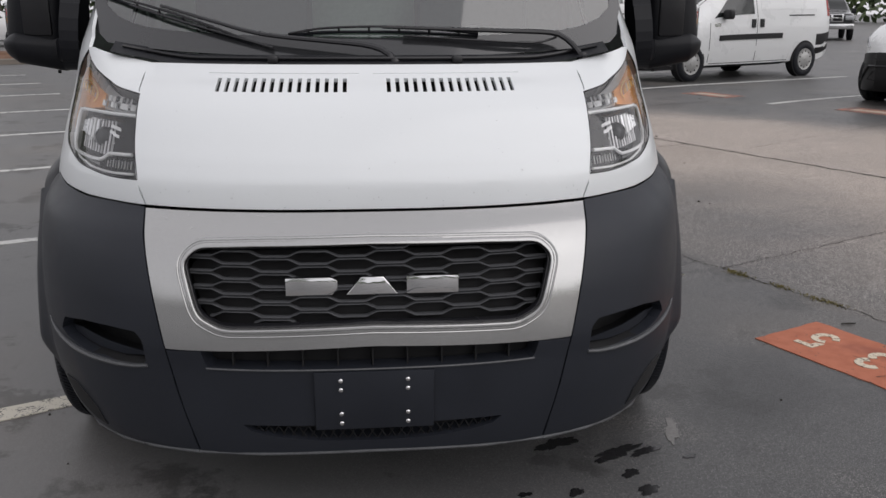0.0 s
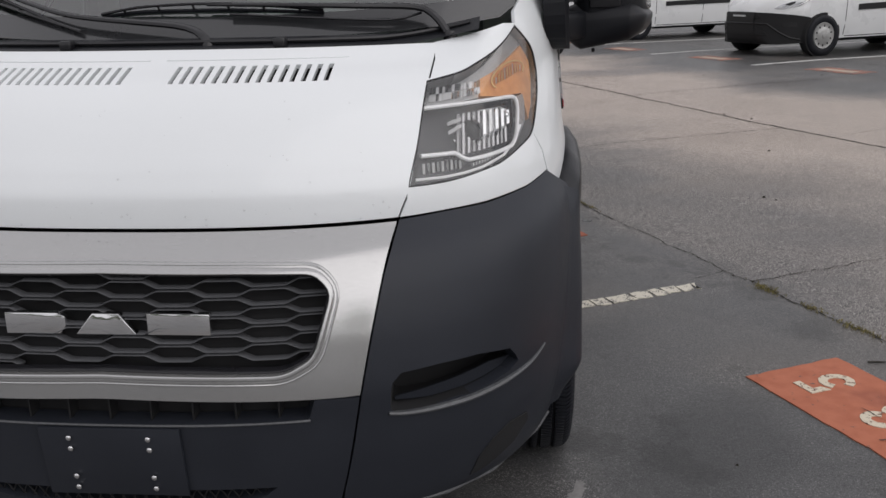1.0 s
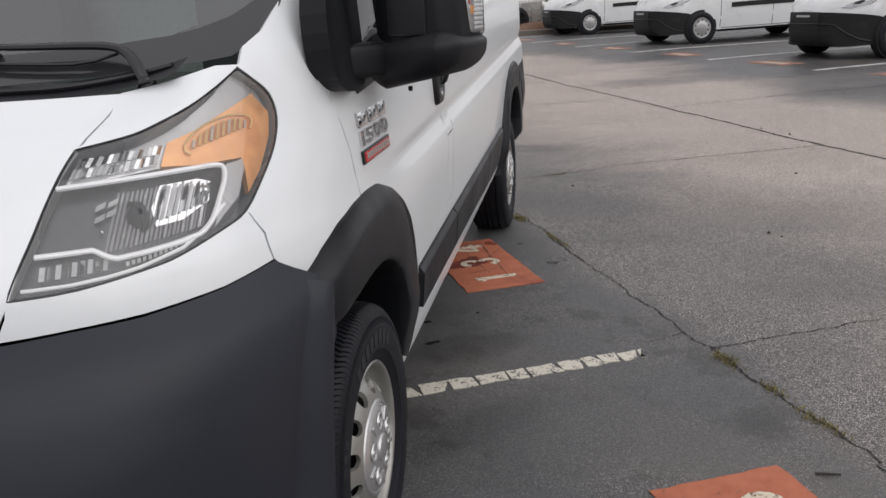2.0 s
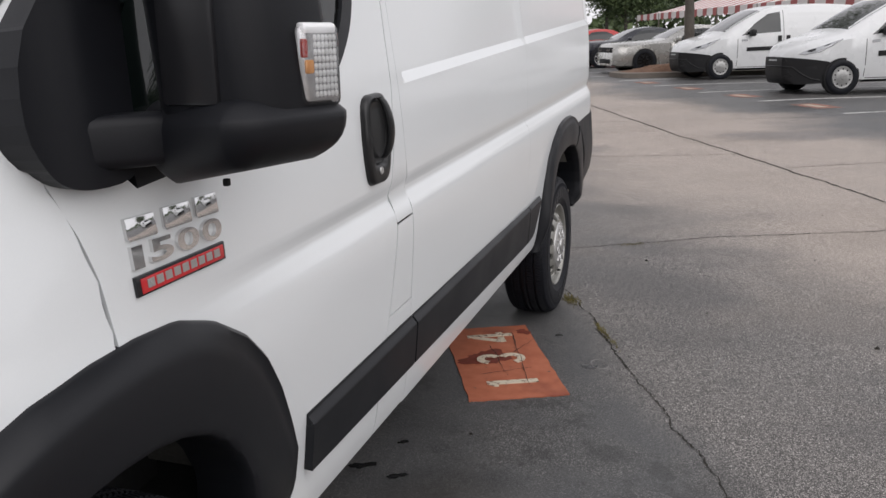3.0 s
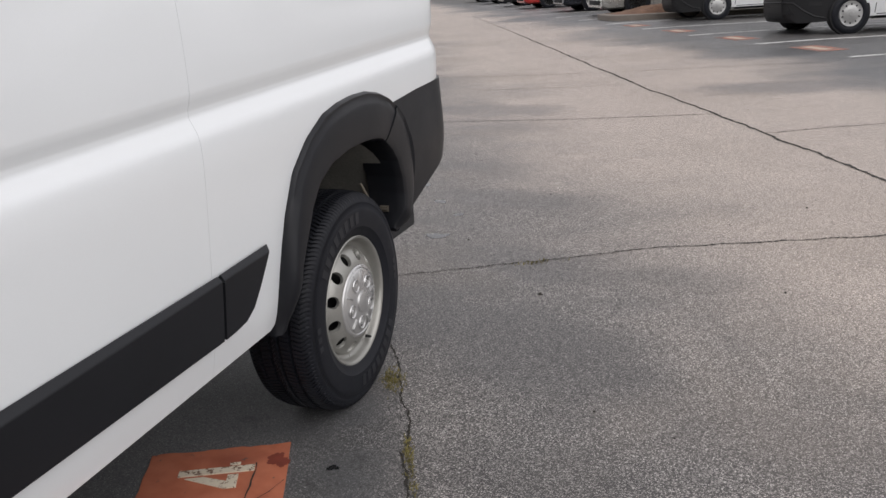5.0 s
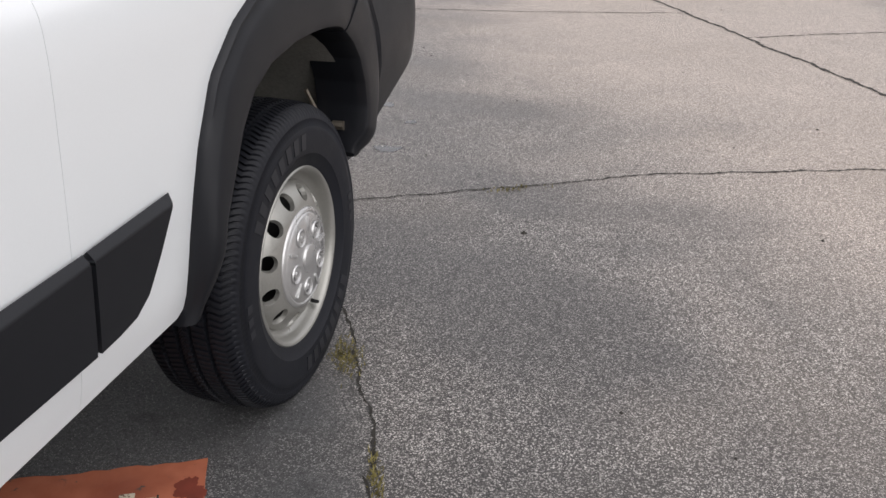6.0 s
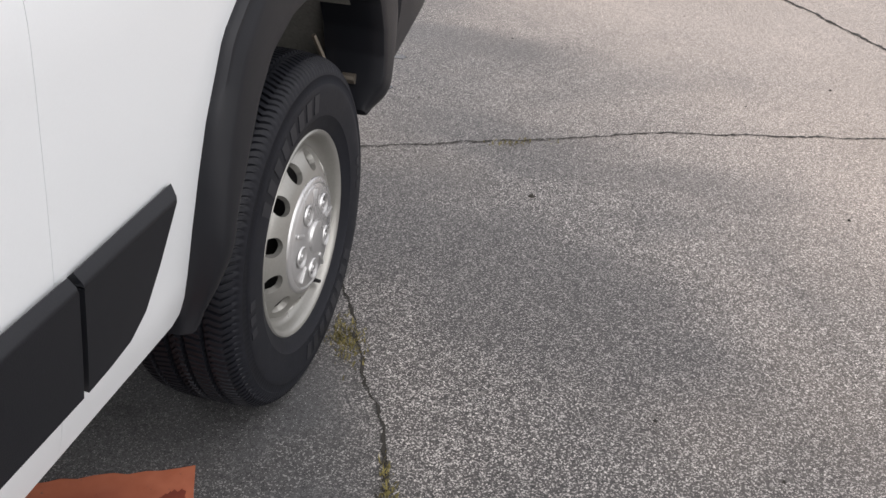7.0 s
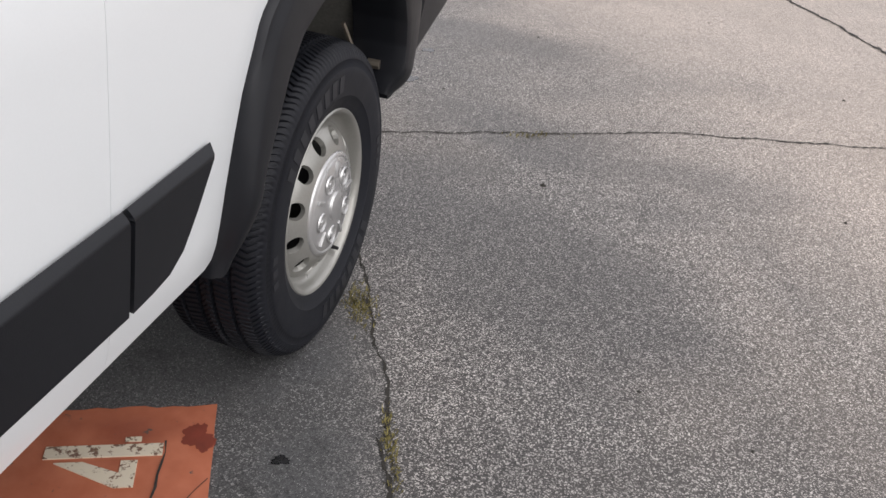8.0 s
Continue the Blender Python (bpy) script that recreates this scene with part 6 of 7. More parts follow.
def wheel(m):
    w = part("wheel", tyre_mesh(), RUBBER, None, "black all-terrain tyre on a silver steel wheel")
    for a0, n, r0, r1, step_a in ((58, 8, .254, .290, 8.2), (238, 8, .254, .290, 8.2), (150, 3, .276, .296, 6), (330, 3, .276, .296, 6)):
        for i in range(n):
            a = radians(a0 + step_a * i)
            wd = radians(step_a * .30)
            part("side_mark", slab([(a - wd, r0), (a + wd, r0), (a + wd, r1), (a - wd, r1)], lambda t, r, h: (.1125 + h, r * math.cos(t), r * math.sin(t)), .0022), RUBBER_MARK, w)
    part("rim", rim_mesh(), WHEEL, w, "silver steel rim")
    part("wheel_disc", disc_mesh(), WHEEL, w, "silver disc with round holes")
    # Black disc close behind the wheel holes stands in for the shade inside.
    part("hole_shade_disc", lathe([(0, .044), (.172, .044), (.172, .0)], 40), DARK, w)
    part("hub_cap", lathe([(.1195, .098), (.1195, .107), (.117, .1105), (.110, .1125), (.1065, .1105), (.102, .114), (.060, .1180), (.034, .1195), (.032, .1245), (.028, .126), (0, .1265)], 60), CAP, w, "silver hub cap with five lobes")
    for i in range(5):
        a = radians(90 + 72 * i)
        part("lug_recess", turned(lathe([(.0225, .005), (.0205, .0085), (.0170, .0060), (.0155, -.002), (.008, -.002), (.0075, .003), (0, .0035)], 20), Matrix.Translation((.1125, .070 * math.cos(a), .070 * math.sin(a)))), CAP, w)
        part("lug_pit", turned(lathe([(0, .0012), (.0150, .0012), (.0150, -.001)], 16), Matrix.Translation((.1152, .070 * math.cos(a), .070 * math.sin(a)))), CAP_DARK, w)
        part("lug_nut", turned(lathe([(0, .004), (.006, .004), (.0075, .001), (.0075, -.002)], 6), Matrix.Translation((.1165, .070 * math.cos(a), .070 * math.sin(a)))), CAP, w)
        b = a + radians(36)
        part("cap_rib", turned(box((.112, -.0045, -.018), (.1205, .0045, .018), .002), Matrix.Translation((0, .083 * math.cos(b), .083 * math.sin(b))) @ Matrix.Rotation(b - math.pi / 2, 4, "X")), CAP, w)
    part("valve", tube([(.080, .0, -.183), (.100, -.002, -.181)], [.0055, .004], 8), DARK, w)
    w.matrix_world = m
    return w


first_wheel = wheel(Matrix.Translation((.915, FRONT_HUB, HUB_Z)))
first_wheel.parent = van
for m4 in (Matrix.Translation((.895, REAR_HUB, HUB_Z)) @ pose(0, 0, 0, 28), pose(-.915, FRONT_HUB, HUB_Z, 0, 0, 180), pose(-.895, REAR_HUB, HUB_Z, 0, 0, 180)):
    copy_thing(first_wheel, m4)


# ---- parked vehicles ----
CAR_GLASS = plain("dark_car_glass", (0.015, 0.018, 0.018), 0.06, vary=0.1, coat=0.5)
CAR_BLACK = plain("car_black_plastic", (0.009, 0.009, 0.010), 0.45, spec=0.35)
CAR_LAMP = plain("car_lamp_glass", (0.48, 0.49, 0.50), 0.14, 0.4, vary=0.2, grain=25)
HUB_GREY = plain("grey_wheel_cover", (0.42, 0.42, 0.41), 0.4, 0.4)
HUB_BLACK = plain("black_alloy", (0.02, 0.02, 0.02), 0.25, 0.5)
HUB_BRIGHT = plain("bright_alloy", (0.6, 0.6, 0.6), 0.2, 0.9)
CITY_WHITE = plain("white_van_paint", (0.72, 0.73, 0.73), 0.3, vary=0.02, coat=0.5)


def paint(name, color, metal=0.0):
    return plain(name, color, 0.28, metal, vary=0.05, grain=400, blotch=3, coat=0.7)


class Shape:
    """A vehicle's skin from lines along its length: underside, waist, roof, and half widths at waist and roof."""

    def __init__(self, length, under, waist, roof, wide, top):
        self.length = length
        self.under, self.waist, self.roof, self.wide, self.top = (curve(*c) for c in (under, waist, roof, wide, top))

    def ring(self, y):
        u, b, r, w, t = self.under(y), self.waist(y), self.roof(y), self.wide(y), self.top(y)
        half = [(w * .80, u), (w * .96, u + .05), (w, u + (b - u) * .35), (w, u + (b - u) * .7), (w * .985, b), (t + (w - t) * .5, b + (r - b) * .52), (t, r - .07 * min(1, (r - b) / .3)), (t * .93, r - .018), (t * .6, r), (0, r + .012)]
        return half

    def mesh(self, n=56):
        ys = [self.length * (0.5 - 0.5 * math.cos(math.pi * i / n)) for i in range(n + 1)]
        rings = [self.ring(y) for y in ys]
        k = len(rings[0])

        def at(i, j):
            x, z = rings[i][j] if j < k else rings[i][2 * k - 2 - j]
            return (x if j < k else -x, ys[i], z)
        bm = grid(at, range(n + 1), range(2 * k - 1))
        for i in (0, n):
            bm.faces.new([v for v in bm.verts if abs(v.co.y - ys[i]) < 1e-6])
        bm.faces.ensure_lookup_table()
        bmesh.ops.recalc_face_normals(bm, faces=bm.faces[:])
        return bm

    def side(self, y, q):
        """A place on the flank: q 0 to 1 from underside to waist, 1 to 2 up to the roof's edge."""
        r = self.ring(y)
        stops = [(0, r[0]), (.06, r[1]), (.35, r[2]), (.7, r[3]), (1.0, r[4]), (1.52, r[5]), (2.0, r[6])]
        for (a, p), (b, s) in zip(stops, stops[1:]):
            if q <= b + 1e-9:
                f = (q - a) / (b - a)
                return (p[0] + (s[0] - p[0]) * f, y, p[1] + (s[1] - p[1]) * f)
        return (*r[6][:1], y, r[6][1])

    def over(self, x, y):
        """A place on top: x from -1 to 1 of the roof's width."""
        r = self.ring(y)
        stops = [(0, r[9]), (.62, r[8]), (.93, r[7]), (1.0, r[6])]
        q = abs(x)
        for (a, p), (b, s) in zip(stops, stops[1:]):
            if q <= b + 1e-9:
                f = (q - a) / (b - a)
                px, pz = p[0] + (s[0] - p[0]) * f, p[1] + (s[1] - p[1]) * f
                return (px if x >= 0 else -px, y, pz)
        return (r[6][0], y, r[6][1])


def patch(fn, us, vs, lift):
    """A piece laid on a skin, lifted off it."""
    bm = grid(fn, us, vs)
    bmesh.ops.recalc_face_normals(bm, faces=bm.faces[:])
    bm.normal_update()
    if sum(f.normal.dot(Vector((f.calc_center_median().x, 0, f.calc_center_median().z - .6))) for f in bm.faces) < 0:
        bmesh.ops.reverse_faces(bm, faces=bm.faces[:])
        bm.normal_update()
    for v, n in [(v, v.normal.copy()) for v in bm.verts]:
        v.co += n * lift
    fold(bm, lift + .004)
    return bm


def spread(a, b, n):
    return [a + (b - a) * i / n for i in range(n + 1)]


def car_wheels(car, shape, axles, radius, hub, spokes=0):
    for y in axles:
        for side in (1, -1):
            w = shape.wide(y)
            well = part("wheel_well", turned(lathe([(radius * 1.08, -.10), (radius * 1.08, .006), (0, .006)], 32), Matrix.Translation((side * w, y, radius * 1.02)) @ pose(0, 0, 0, 0, 0, 0 if side > 0 else 180)), DARK, car)
            tyre = part("wheel", turned(lathe([(radius * .60, .012), (radius * .70, .035), (radius * .9, .036), (radius * .98, .018), (radius, -.03), (radius, -.16), (radius * .9, -.19)], 32), Matrix.Translation((side * w, y, radius)) @ pose(0, 0, 0, 0, 0, 0 if side > 0 else 180)), RUBBER, car)
            if spokes:
                bms = [lathe([(radius * .62, .03), (radius * .70, .036), (radius * .70, .02)], 28), lathe([(0, .034), (radius * .14, .034), (radius * .16, .02)], 16)]
                for i in range(spokes):
                    a = 2 * math.pi * i / spokes
                    bms.append(turned(box((.018, -.022, radius * .1), (.034, .022, radius * .66), .004, 1), Matrix.Rotation(a, 4, "X")))
                bm = joined(*bms)
            else:
                bm = lathe([(radius * .64, .02), (radius * .62, .040), (radius * .52, .030), (radius * .40, .034), (radius * .34, .046), (radius * .14, .05), (radius * .12, .058), (0, .06)], 32)
            part("wheel_cover", turned(bm, Matrix.Translation((side * w, y, radius)) @ pose(0, 0, 0, 0, 0, 0 if side > 0 else 180)), hub, tyre)
            if not spokes:
                for i in range(10):
                    a = 2 * math.pi * i / 10
                    part("cover_slot", turned(box((.026, -.012, radius * .42), (.037, .012, radius * .52), .003, 1), Matrix.Translation((side * w, y, radius)) @ pose(0, 0, 0, 0, 0, 0 if side > 0 else 180) @ Matrix.Rotation(a, 4, "X")), DARK, tyre)


def city_van(m):
    sh = Shape(4.74, [(0, .30), (.25, .22), (4.4, .26), (4.74, .36)], [(0, .68), (.10, .74), (.5, .88), (.95, 1.02), (2, 1.10), (4.74, 1.14)],
               [(0, .72), (.05, .82), (.22, .94), (.55, 1.05), (.95, 1.15), (1.15, 1.28), (1.55, 1.52), (1.95, 1.72), (2.25, 1.815), (2.7, 1.86), (3.5, 1.88), (4.5, 1.84), (4.70, 1.74), (4.74, 1.6)],
               [(0, .30), (.06, .42), (.15, .545), (.30, .69), (.5, .81), (.75, .885), (1.0, .915), (4.2, .915), (4.6, .90), (4.74, .86)], [(0, .25), (.15, .48), (.4, .62), (.7, .69), (1.1, .70), (1.8, .69), (3.5, .72), (4.74, .70)])
    car = thing("compact_van", "white compact cargo van with black front bumper, parked", "van", None, group="parked compact vans")
    part("body", sh.mesh(), CITY_WHITE, car)
    part("windscreen", patch(sh.over, spread(-.95, .95, 10), spread(1.06, 1.98, 8), .006), CAR_GLASS, car, "dark windscreen")
    for side in (1, -1):
        def flip(bm):
            return mirrored(bm) if side < 0 else bm
        part("door_window", flip(sheet([[(1.42, 1.07), (2.48, 1.09), (2.48, 1.84), (2.15, 1.82), (1.80, 1.56)]], sh.side, .1, .1, lift=.006, thick=.008)), CAR_GLASS, car, "dark door window")
        part("side_strip", flip(patch(sh.side, spread(1.56, 3.28, 8), (.56, .60, .64, .67), .014)), CAR_BLACK, car, "black rubbing strip")
        part("panel_press", flip(patch(sh.side, spread(2.68, 4.35, 10), (1.18, 1.25, 1.7, 1.76), .004)), CITY_WHITE, car)
        lamp = part("headlight", flip(sheet([[(.17, .97), (.26, .90), (.46, .885), (.66, .96), (.84, 1.12), (.66, 1.15), (.42, 1.13), (.25, 1.08)]], sh.side, .05, .06, lift=.010, thick=.012)), CAR_LAMP, car, "large clear swept-back headlight")
        part("lamp_bowl", flip(sheet([[(.28, .99), (.34, .95), (.40, .97), (.41, 1.03), (.36, 1.06), (.30, 1.04)]], sh.side, .05, .06, lift=.014, thick=.006)), CAR_BLACK, lamp)
        part("lamp_bowl", flip(sheet([[(.53, 1.0), (.59, 1.0), (.64, 1.04), (.62, 1.09), (.55, 1.07)]], sh.side, .05, .06, lift=.014, thick=.006)), CAR_BLACK, lamp)
        part("lamp_trim", flip(tube([Vector(sh.side(y, q)) * 1.012 for y, q in ((.17, .97), (.26, .90), (.46, .885), (.66, .96), (.84, 1.12))], .010, 6)), CHROME, lamp, "bright lamp edge")
        for y in (2.40, 2.63):
            part("door_handle", flip(patch(sh.side, spread(y, y + .10, 2), (.80, .88, .97), .02)), CAR_BLACK, car)
        part("door_gap", flip(patch(sh.side, (2.555, 2.561, 2.567), spread(.12, 1.9, 10), .002)), DARK, car)
        part("door_gap", flip(patch(sh.side, (1.31, 1.316, 1.322), spread(.12, .95, 6), .002)), DARK, car)
        part("slide_rail", flip(patch(sh.side, spread(3.45, 4.2, 4), (1.02, 1.04, 1.05), .006)), DARK, car)
        part("door_mirror", flip(box((.90, 1.60, 1.08), (1.09, 1.74, 1.25), .04, 3)), CAR_BLACK, car)
        part("badge", flip(patch(sh.side, spread(1.42, 1.58, 2), (.86, .89, .92), .006)), CHROME, car)
        part("sill", flip(patch(sh.side, spread(1.35, 3.5, 6), (0, .05, .10), .006)), CAR_BLACK, car)
        part("rear_bumper", flip(patch(sh.side, spread(4.30, 4.74, 5), (0, .2, .5, .62), .008)), CAR_BLACK, car)
        part("tail_light", flip(patch(sh.side, spread(4.62, 4.735, 3), (1.0, 1.2, 1.5), .006)), RED_LAMP, car)
    swell = curve((.18, .14), (.25, .05), (.40, .01), (.60, .0), (.72, .010), (.86, .02))

    def wrap(a, z):
        """The front round to the wheels, just proud of the body: a from -1 to 1."""
        q, sg = abs(a), 1 if a >= 0 else -1
        if q < .35:
            return (sg * .33 * q / .35, -.045 + swell(z) + .012 * (q / .35) ** 2, z)
        k = (q - .35) / .65
        y = -.033 + swell(z) * (1 - k) + .80 * k ** 1.35
        return (sg * (.33 + (sh.wide(max(0, y)) + .022 - .33) * min(1, k * 6)), y, z)
    half = [(0, .705), (.35, .70), (.50, .69), (.62, .675), (.75, .655), (.88, .625), (.95, .59), (.97, .54), (.93, .46), (.91, .38), (.90, .28), (.86, .22), (.6, .195), (.35, .19), (0, .19)]
    bumper_skin = part("front_bumper", sheet([half, [(-u, v) for u, v in half]], wrap, .07, .05, thick=.04), CAR_BLACK, car, "black one-piece front bumper")
    part("grille", slab([(-.46, .618), (-.34, .60), (.34, .60), (.46, .618), (.42, .680), (-.42, .680)], lambda u, v, t: tuple(Vector(wrap(u, v)) + Vector((0, .012 - t, 0))), .018), DARK, bumper_skin)
    part("grille_mark", slab([(-.16, .628), (.16, .628), (.16, .655), (-.16, .655)], lambda u, v, t: tuple(Vector(wrap(u, v)) + Vector((0, -.004 - t, 0))), .008), BEZEL, bumper_skin)
    intake = [(-.52, .335), (.52, .335), (.46, .46), (-.46, .46)]
    part("lower_grille", slab([(u, v) for p, q in zip(intake, intake[1:] + intake[:1]) for u, v in ((p[0] + (q[0] - p[0]) * k / 6, p[1] + (q[1] - p[1]) * k / 6) for k in range(6))], lambda u, v, t: tuple(Vector(wrap(u, v)) + Vector((0, .004 - t, 0))), .010), DARK, bumper_skin)
    part("bumper_ridge", tube([Vector(wrap(u, v)) + Vector((0, -.008, 0)) for u, v in ((-.82, .27), (-.72, .30), (-.62, .39), (-.52, .515), (-.3, .525), (0, .525), (.3, .525), (.52, .515), (.62, .39), (.72, .30), (.82, .27))], .016, 6), CAR_BLACK, bumper_skin)
    for u in (-.72, .72):
        part("fog_hollow", slab([(u - .07, .47), (u + .07, .47), (u + .06, .54), (u - .06, .54)], lambda a, v, t: tuple(Vector(wrap(a, v)) * (1 + t * .02) + Vector((0, -.004 - t, 0))), .006), DARK, bumper_skin)
    car_wheels(car, sh, (.87, 3.98), .325, HUB_GREY)
    car.matrix_world = m
    return car


TURN_IN = -64.15
first_city = city_van(Matrix.Translation(lot(10.05, 10.15)) @ pose(0, 0, 0, 0, 0, TURN_IN))
for s, r in ((9.92, 4.75), (10.22, 15.62), (10.62, 21.85)):
    copy_thing(first_city, Matrix.Translation(lot(s, r)) @ pose(0, 0, 0, 0, 0, TURN_IN))


def coupe(m, color_name, label, mat, hub):
    sh = Shape(5.0, [(0, .24), (.2, .19), (4.7, .22), (5.0, .36)], [(0, .70), (.2, .78), (1.5, .90), (3.0, .96), (4.2, 1.0), (5.0, .92)],
               [(0, .80), (.05, .90), (.3, .94), (1.2, .99), (1.65, 1.03), (2.0, 1.20), (2.5, 1.40), (2.95, 1.45), (3.4, 1.42), (3.9, 1.24), (4.3, 1.11), (4.8, 1.08), (4.97, 1.0), (5.0, .9)],
               [(0, .80), (.15, .89), (.5, .94), (.95, .965), (2.4, .95), (3.9, .975), (4.7, .93), (5.0, .86)], [(0, .66), (.3, .76), (1.6, .74), (2.4, .60), (3.4, .60), (4.2, .72), (5.0, .70)])
    car = thing("sports_coupe", label, "car", None, group="parked coupes")
    part("body", sh.mesh(), mat, car)
    part("windscreen", patch(sh.over, spread(-.93, .93, 8), spread(1.72, 2.46, 6), .006), CAR_GLASS, car, "dark windscreen")
    part("rear_window", patch(sh.over, spread(-.9, .9, 8), spread(3.45, 4.1, 6), .006), CAR_GLASS, car, "dark rear window")
    part("grille", box((-.74, -.02, .64), (.74, .06, .80), .02), DARK, car, "black front grille")
    part("lower_intake", box((-.55, -.015, .30), (.55, .05, .44), .02), DARK, car)
    for x in (-.52, -.34, .34, .52):
        part("headlight", turned(lathe([(0, -.03), (.055, -.025), (.065, 0)], 16), Matrix.Translation((x, -.005, .73)) @ pose(0, 0, 0, 0, 0, 90)), CAR_GLASS, car)
    for side in (1, -1):
        def flip(bm):
            return mirrored(bm) if side < 0 else bm
        part("door_window", flip(sheet([[(1.98, 1.08), (3.25, 1.08), (3.55, 1.35), (3.2, 1.86), (2.55, 1.86)]], sh.side, .1, .1, lift=.005, thick=.008)), CAR_GLASS, car, "dark side window")
        part("door_gap", flip(patch(sh.side, (1.80, 1.806, 1.812), spread(.15, .98, 6), .002)), DARK, car)
        part("door_gap", flip(patch(sh.side, (3.26, 3.266, 3.272), spread(.15, .98, 6), .002)), DARK, car)
        part("door_mirror", flip(box((.93, 1.98, .98), (1.10, 2.10, 1.10), .03, 2)), mat, car)
        part("tail_light", flip(box((.30, 4.975, .84), (.80, 5.01, .94), .01)), RED_LAMP, car)
    car_wheels(car, sh, (.98, 3.93), .36, hub, 10)
    car.matrix_world = m
    return car


for s, r, nm, col, metal, hub, words in (
        (10.12, 26.5, "silver", (0.47, 0.465, 0.44), .6, HUB_BLACK, "silver sports coupe with black wheels parked in a row"),
        (10.2, 31.4, "navy", (0.012, 0.014, 0.022), .3, HUB_BRIGHT, "dark blue sports coupe with bright wheels parked in a row"),
        (9.92, 36.75, "red", (0.44, 0.030, 0.026), .2, HUB_BLACK, "red sports coupe with black wheels parked in a row"),
        (9.90, 41.3, "black", (0.01, 0.01, 0.011), .2, HUB_BRIGHT, "black sports coupe parked in a row"),
        (9.92, 47.3, "white", (0.62, 0.63, 0.64), .1, HUB_BRIGHT, "white sports coupe with bright wheels parked in a row"),
        (9.92, 53.5, "graphite", (0.03, 0.032, 0.033), .4, HUB_BLACK, "graphite sports coupe parked in a row")):
    coupe(Matrix.Translation(lot(s, r)) @ pose(0, 0, 0, 0, 0, TURN_IN), nm, words, paint(nm + "_paint", col, metal), hub)
coupe(Matrix.Translation(lot(-1.2, 38.6)) @ pose(0, 0, 0, 0, 0, TURN_IN), "pale", "white sedan parked beyond the planted island", paint("pale_paint", (0.6, 0.6, 0.6)), HUB_BRIGHT)


def pickup(m):
    sh = Shape(5.8, [(0, .50), (.2, .46), (5.8, .5)], [(0, 1.0), (.2, 1.08), (1.6, 1.2), (3.3, 1.25), (5.8, 1.25)], [(0, 1.05), (.1, 1.18), (.5, 1.24), (1.5, 1.30), (1.75, 1.40), (2.2, 1.78), (2.6, 1.92), (3.3, 1.92), (3.7, 1.75), (3.9, 1.34), (5.8, 1.32)],
               [(0, .86), (.15, .96), (.5, 1.0), (5.8, 1.0)], [(0, .80), (.5, .86), (1.6, .84), (2.4, .70), (3.5, .70), (3.9, .92), (5.8, .94)])
    car = thing("pickup_truck", "black pickup truck with chrome grille and bumper, parked far off", "truck", None)
    part("body", sh.mesh(), paint("pickup_black", (0.01, 0.011, 0.012), .2), car)
    part("windscreen", patch(sh.over, spread(-.93, .93, 8), spread(1.72, 2.4, 6), .006), CAR_GLASS, car)
    part("grille_frame", box((-.50, -.03, .80), (.50, .05, 1.16), .03), CHROME, car, "chrome cross-bar grille")
    for x in (-.235, .235):
        for z in (.86, 1.02):
            part("grille_opening", box((x - .19, -.04, z), (x + .19, .0, z + .11), .01), DARK, car)
    part("front_bumper", box((-.95, -.10, .50), (.95, .08, .74), .04, 3), CHROME, car, "chrome front bumper")
    for side in (1, -1):
        part("headlight", box((side * .74 - .18, -.02, .90), (side * .74 + .18, .08, 1.10), .03), CAR_LAMP, car)
        bm = sheet([[(2.0, 1.10), (3.5, 1.10), (3.3, 1.85), (2.5, 1.85)]], sh.side, .1, .1, lift=.005, thick=.008)
        part("door_window", mirrored(bm) if side < 0 else bm, CAR_GLASS, car)
        part("door_mirror", box((side * 1.10 - .10, 1.95, 1.18), (side * 1.10 + .10, 2.05, 1.42), .03), CAR_BLACK, car)
    car_wheels(car, sh, (1.0, 4.6), .42, HUB_BRIGHT, 5)
    car.matrix_world = m
    return car


pickup(Matrix.Translation(lot(35.2, 23.6)) @ pose(0, 0, 0, 0, 0, -24))

# ---- planted islands ----
KERB = plain("concrete_kerb", (0.19, 0.165, 0.14), 0.85, vary=0.25, grain=90, blotch=3, relief=.3)
MULCH = plain("bark_mulch", (0.17, 0.095, 0.06), 0.95, vary=0.5, grain=28, blotch=5, relief=.8)


def island(s0, r0, s1, r1, words):
    isl = thing("planted_island", words, "island", kind="structure")
    outer = []
    for (cs, cr, a0) in ((s1 - .6, r1 - .6, 0), (s0 + .6, r1 - .6, 90), (s0 + .6, r0 + .6, 180), (s1 - .6, r0 + .6, 270)):
        outer += [(cs + .6 * math.cos(radians(a0 + 15 * k)), cr + .6 * math.sin(radians(a0 + 15 * k))) for k in range(7)]
    cs, cr = (s0 + s1) / 2, (r0 + r1) / 2
    inner = [(cs + (s - cs) * (1 - .15 / (s1 - s0) * 2), cr + (r - cr) * (1 - .15 / (r1 - r0) * 2)) for s, r in outer]
    n = len(outer)
    prof = [(outer, 0), (outer, .13), (inner, .15), (inner, .10)]
    part("kerb", grid(lambda i, k: lot(prof[k][0][i][0], prof[k][0][i][1], prof[k][1]), range(n), range(4), closed_u=True), KERB, isl, "weathered concrete kerb")
    rng = random.Random(4)

    def heap(i, k):
        q = 1 - k / 8
        s, r = cs + (inner[i][0] - cs) * q, cr + (inner[i][1] - cr) * q
        return lot(s, r, .11 + .26 * (1 - q * q) + (rng.uniform(-.03, .03) if 0 < k else 0))
    part("mulch", grid(heap, range(n), range(9), closed_u=True), MULCH, isl, "reddish bark mulch heap")
    return isl


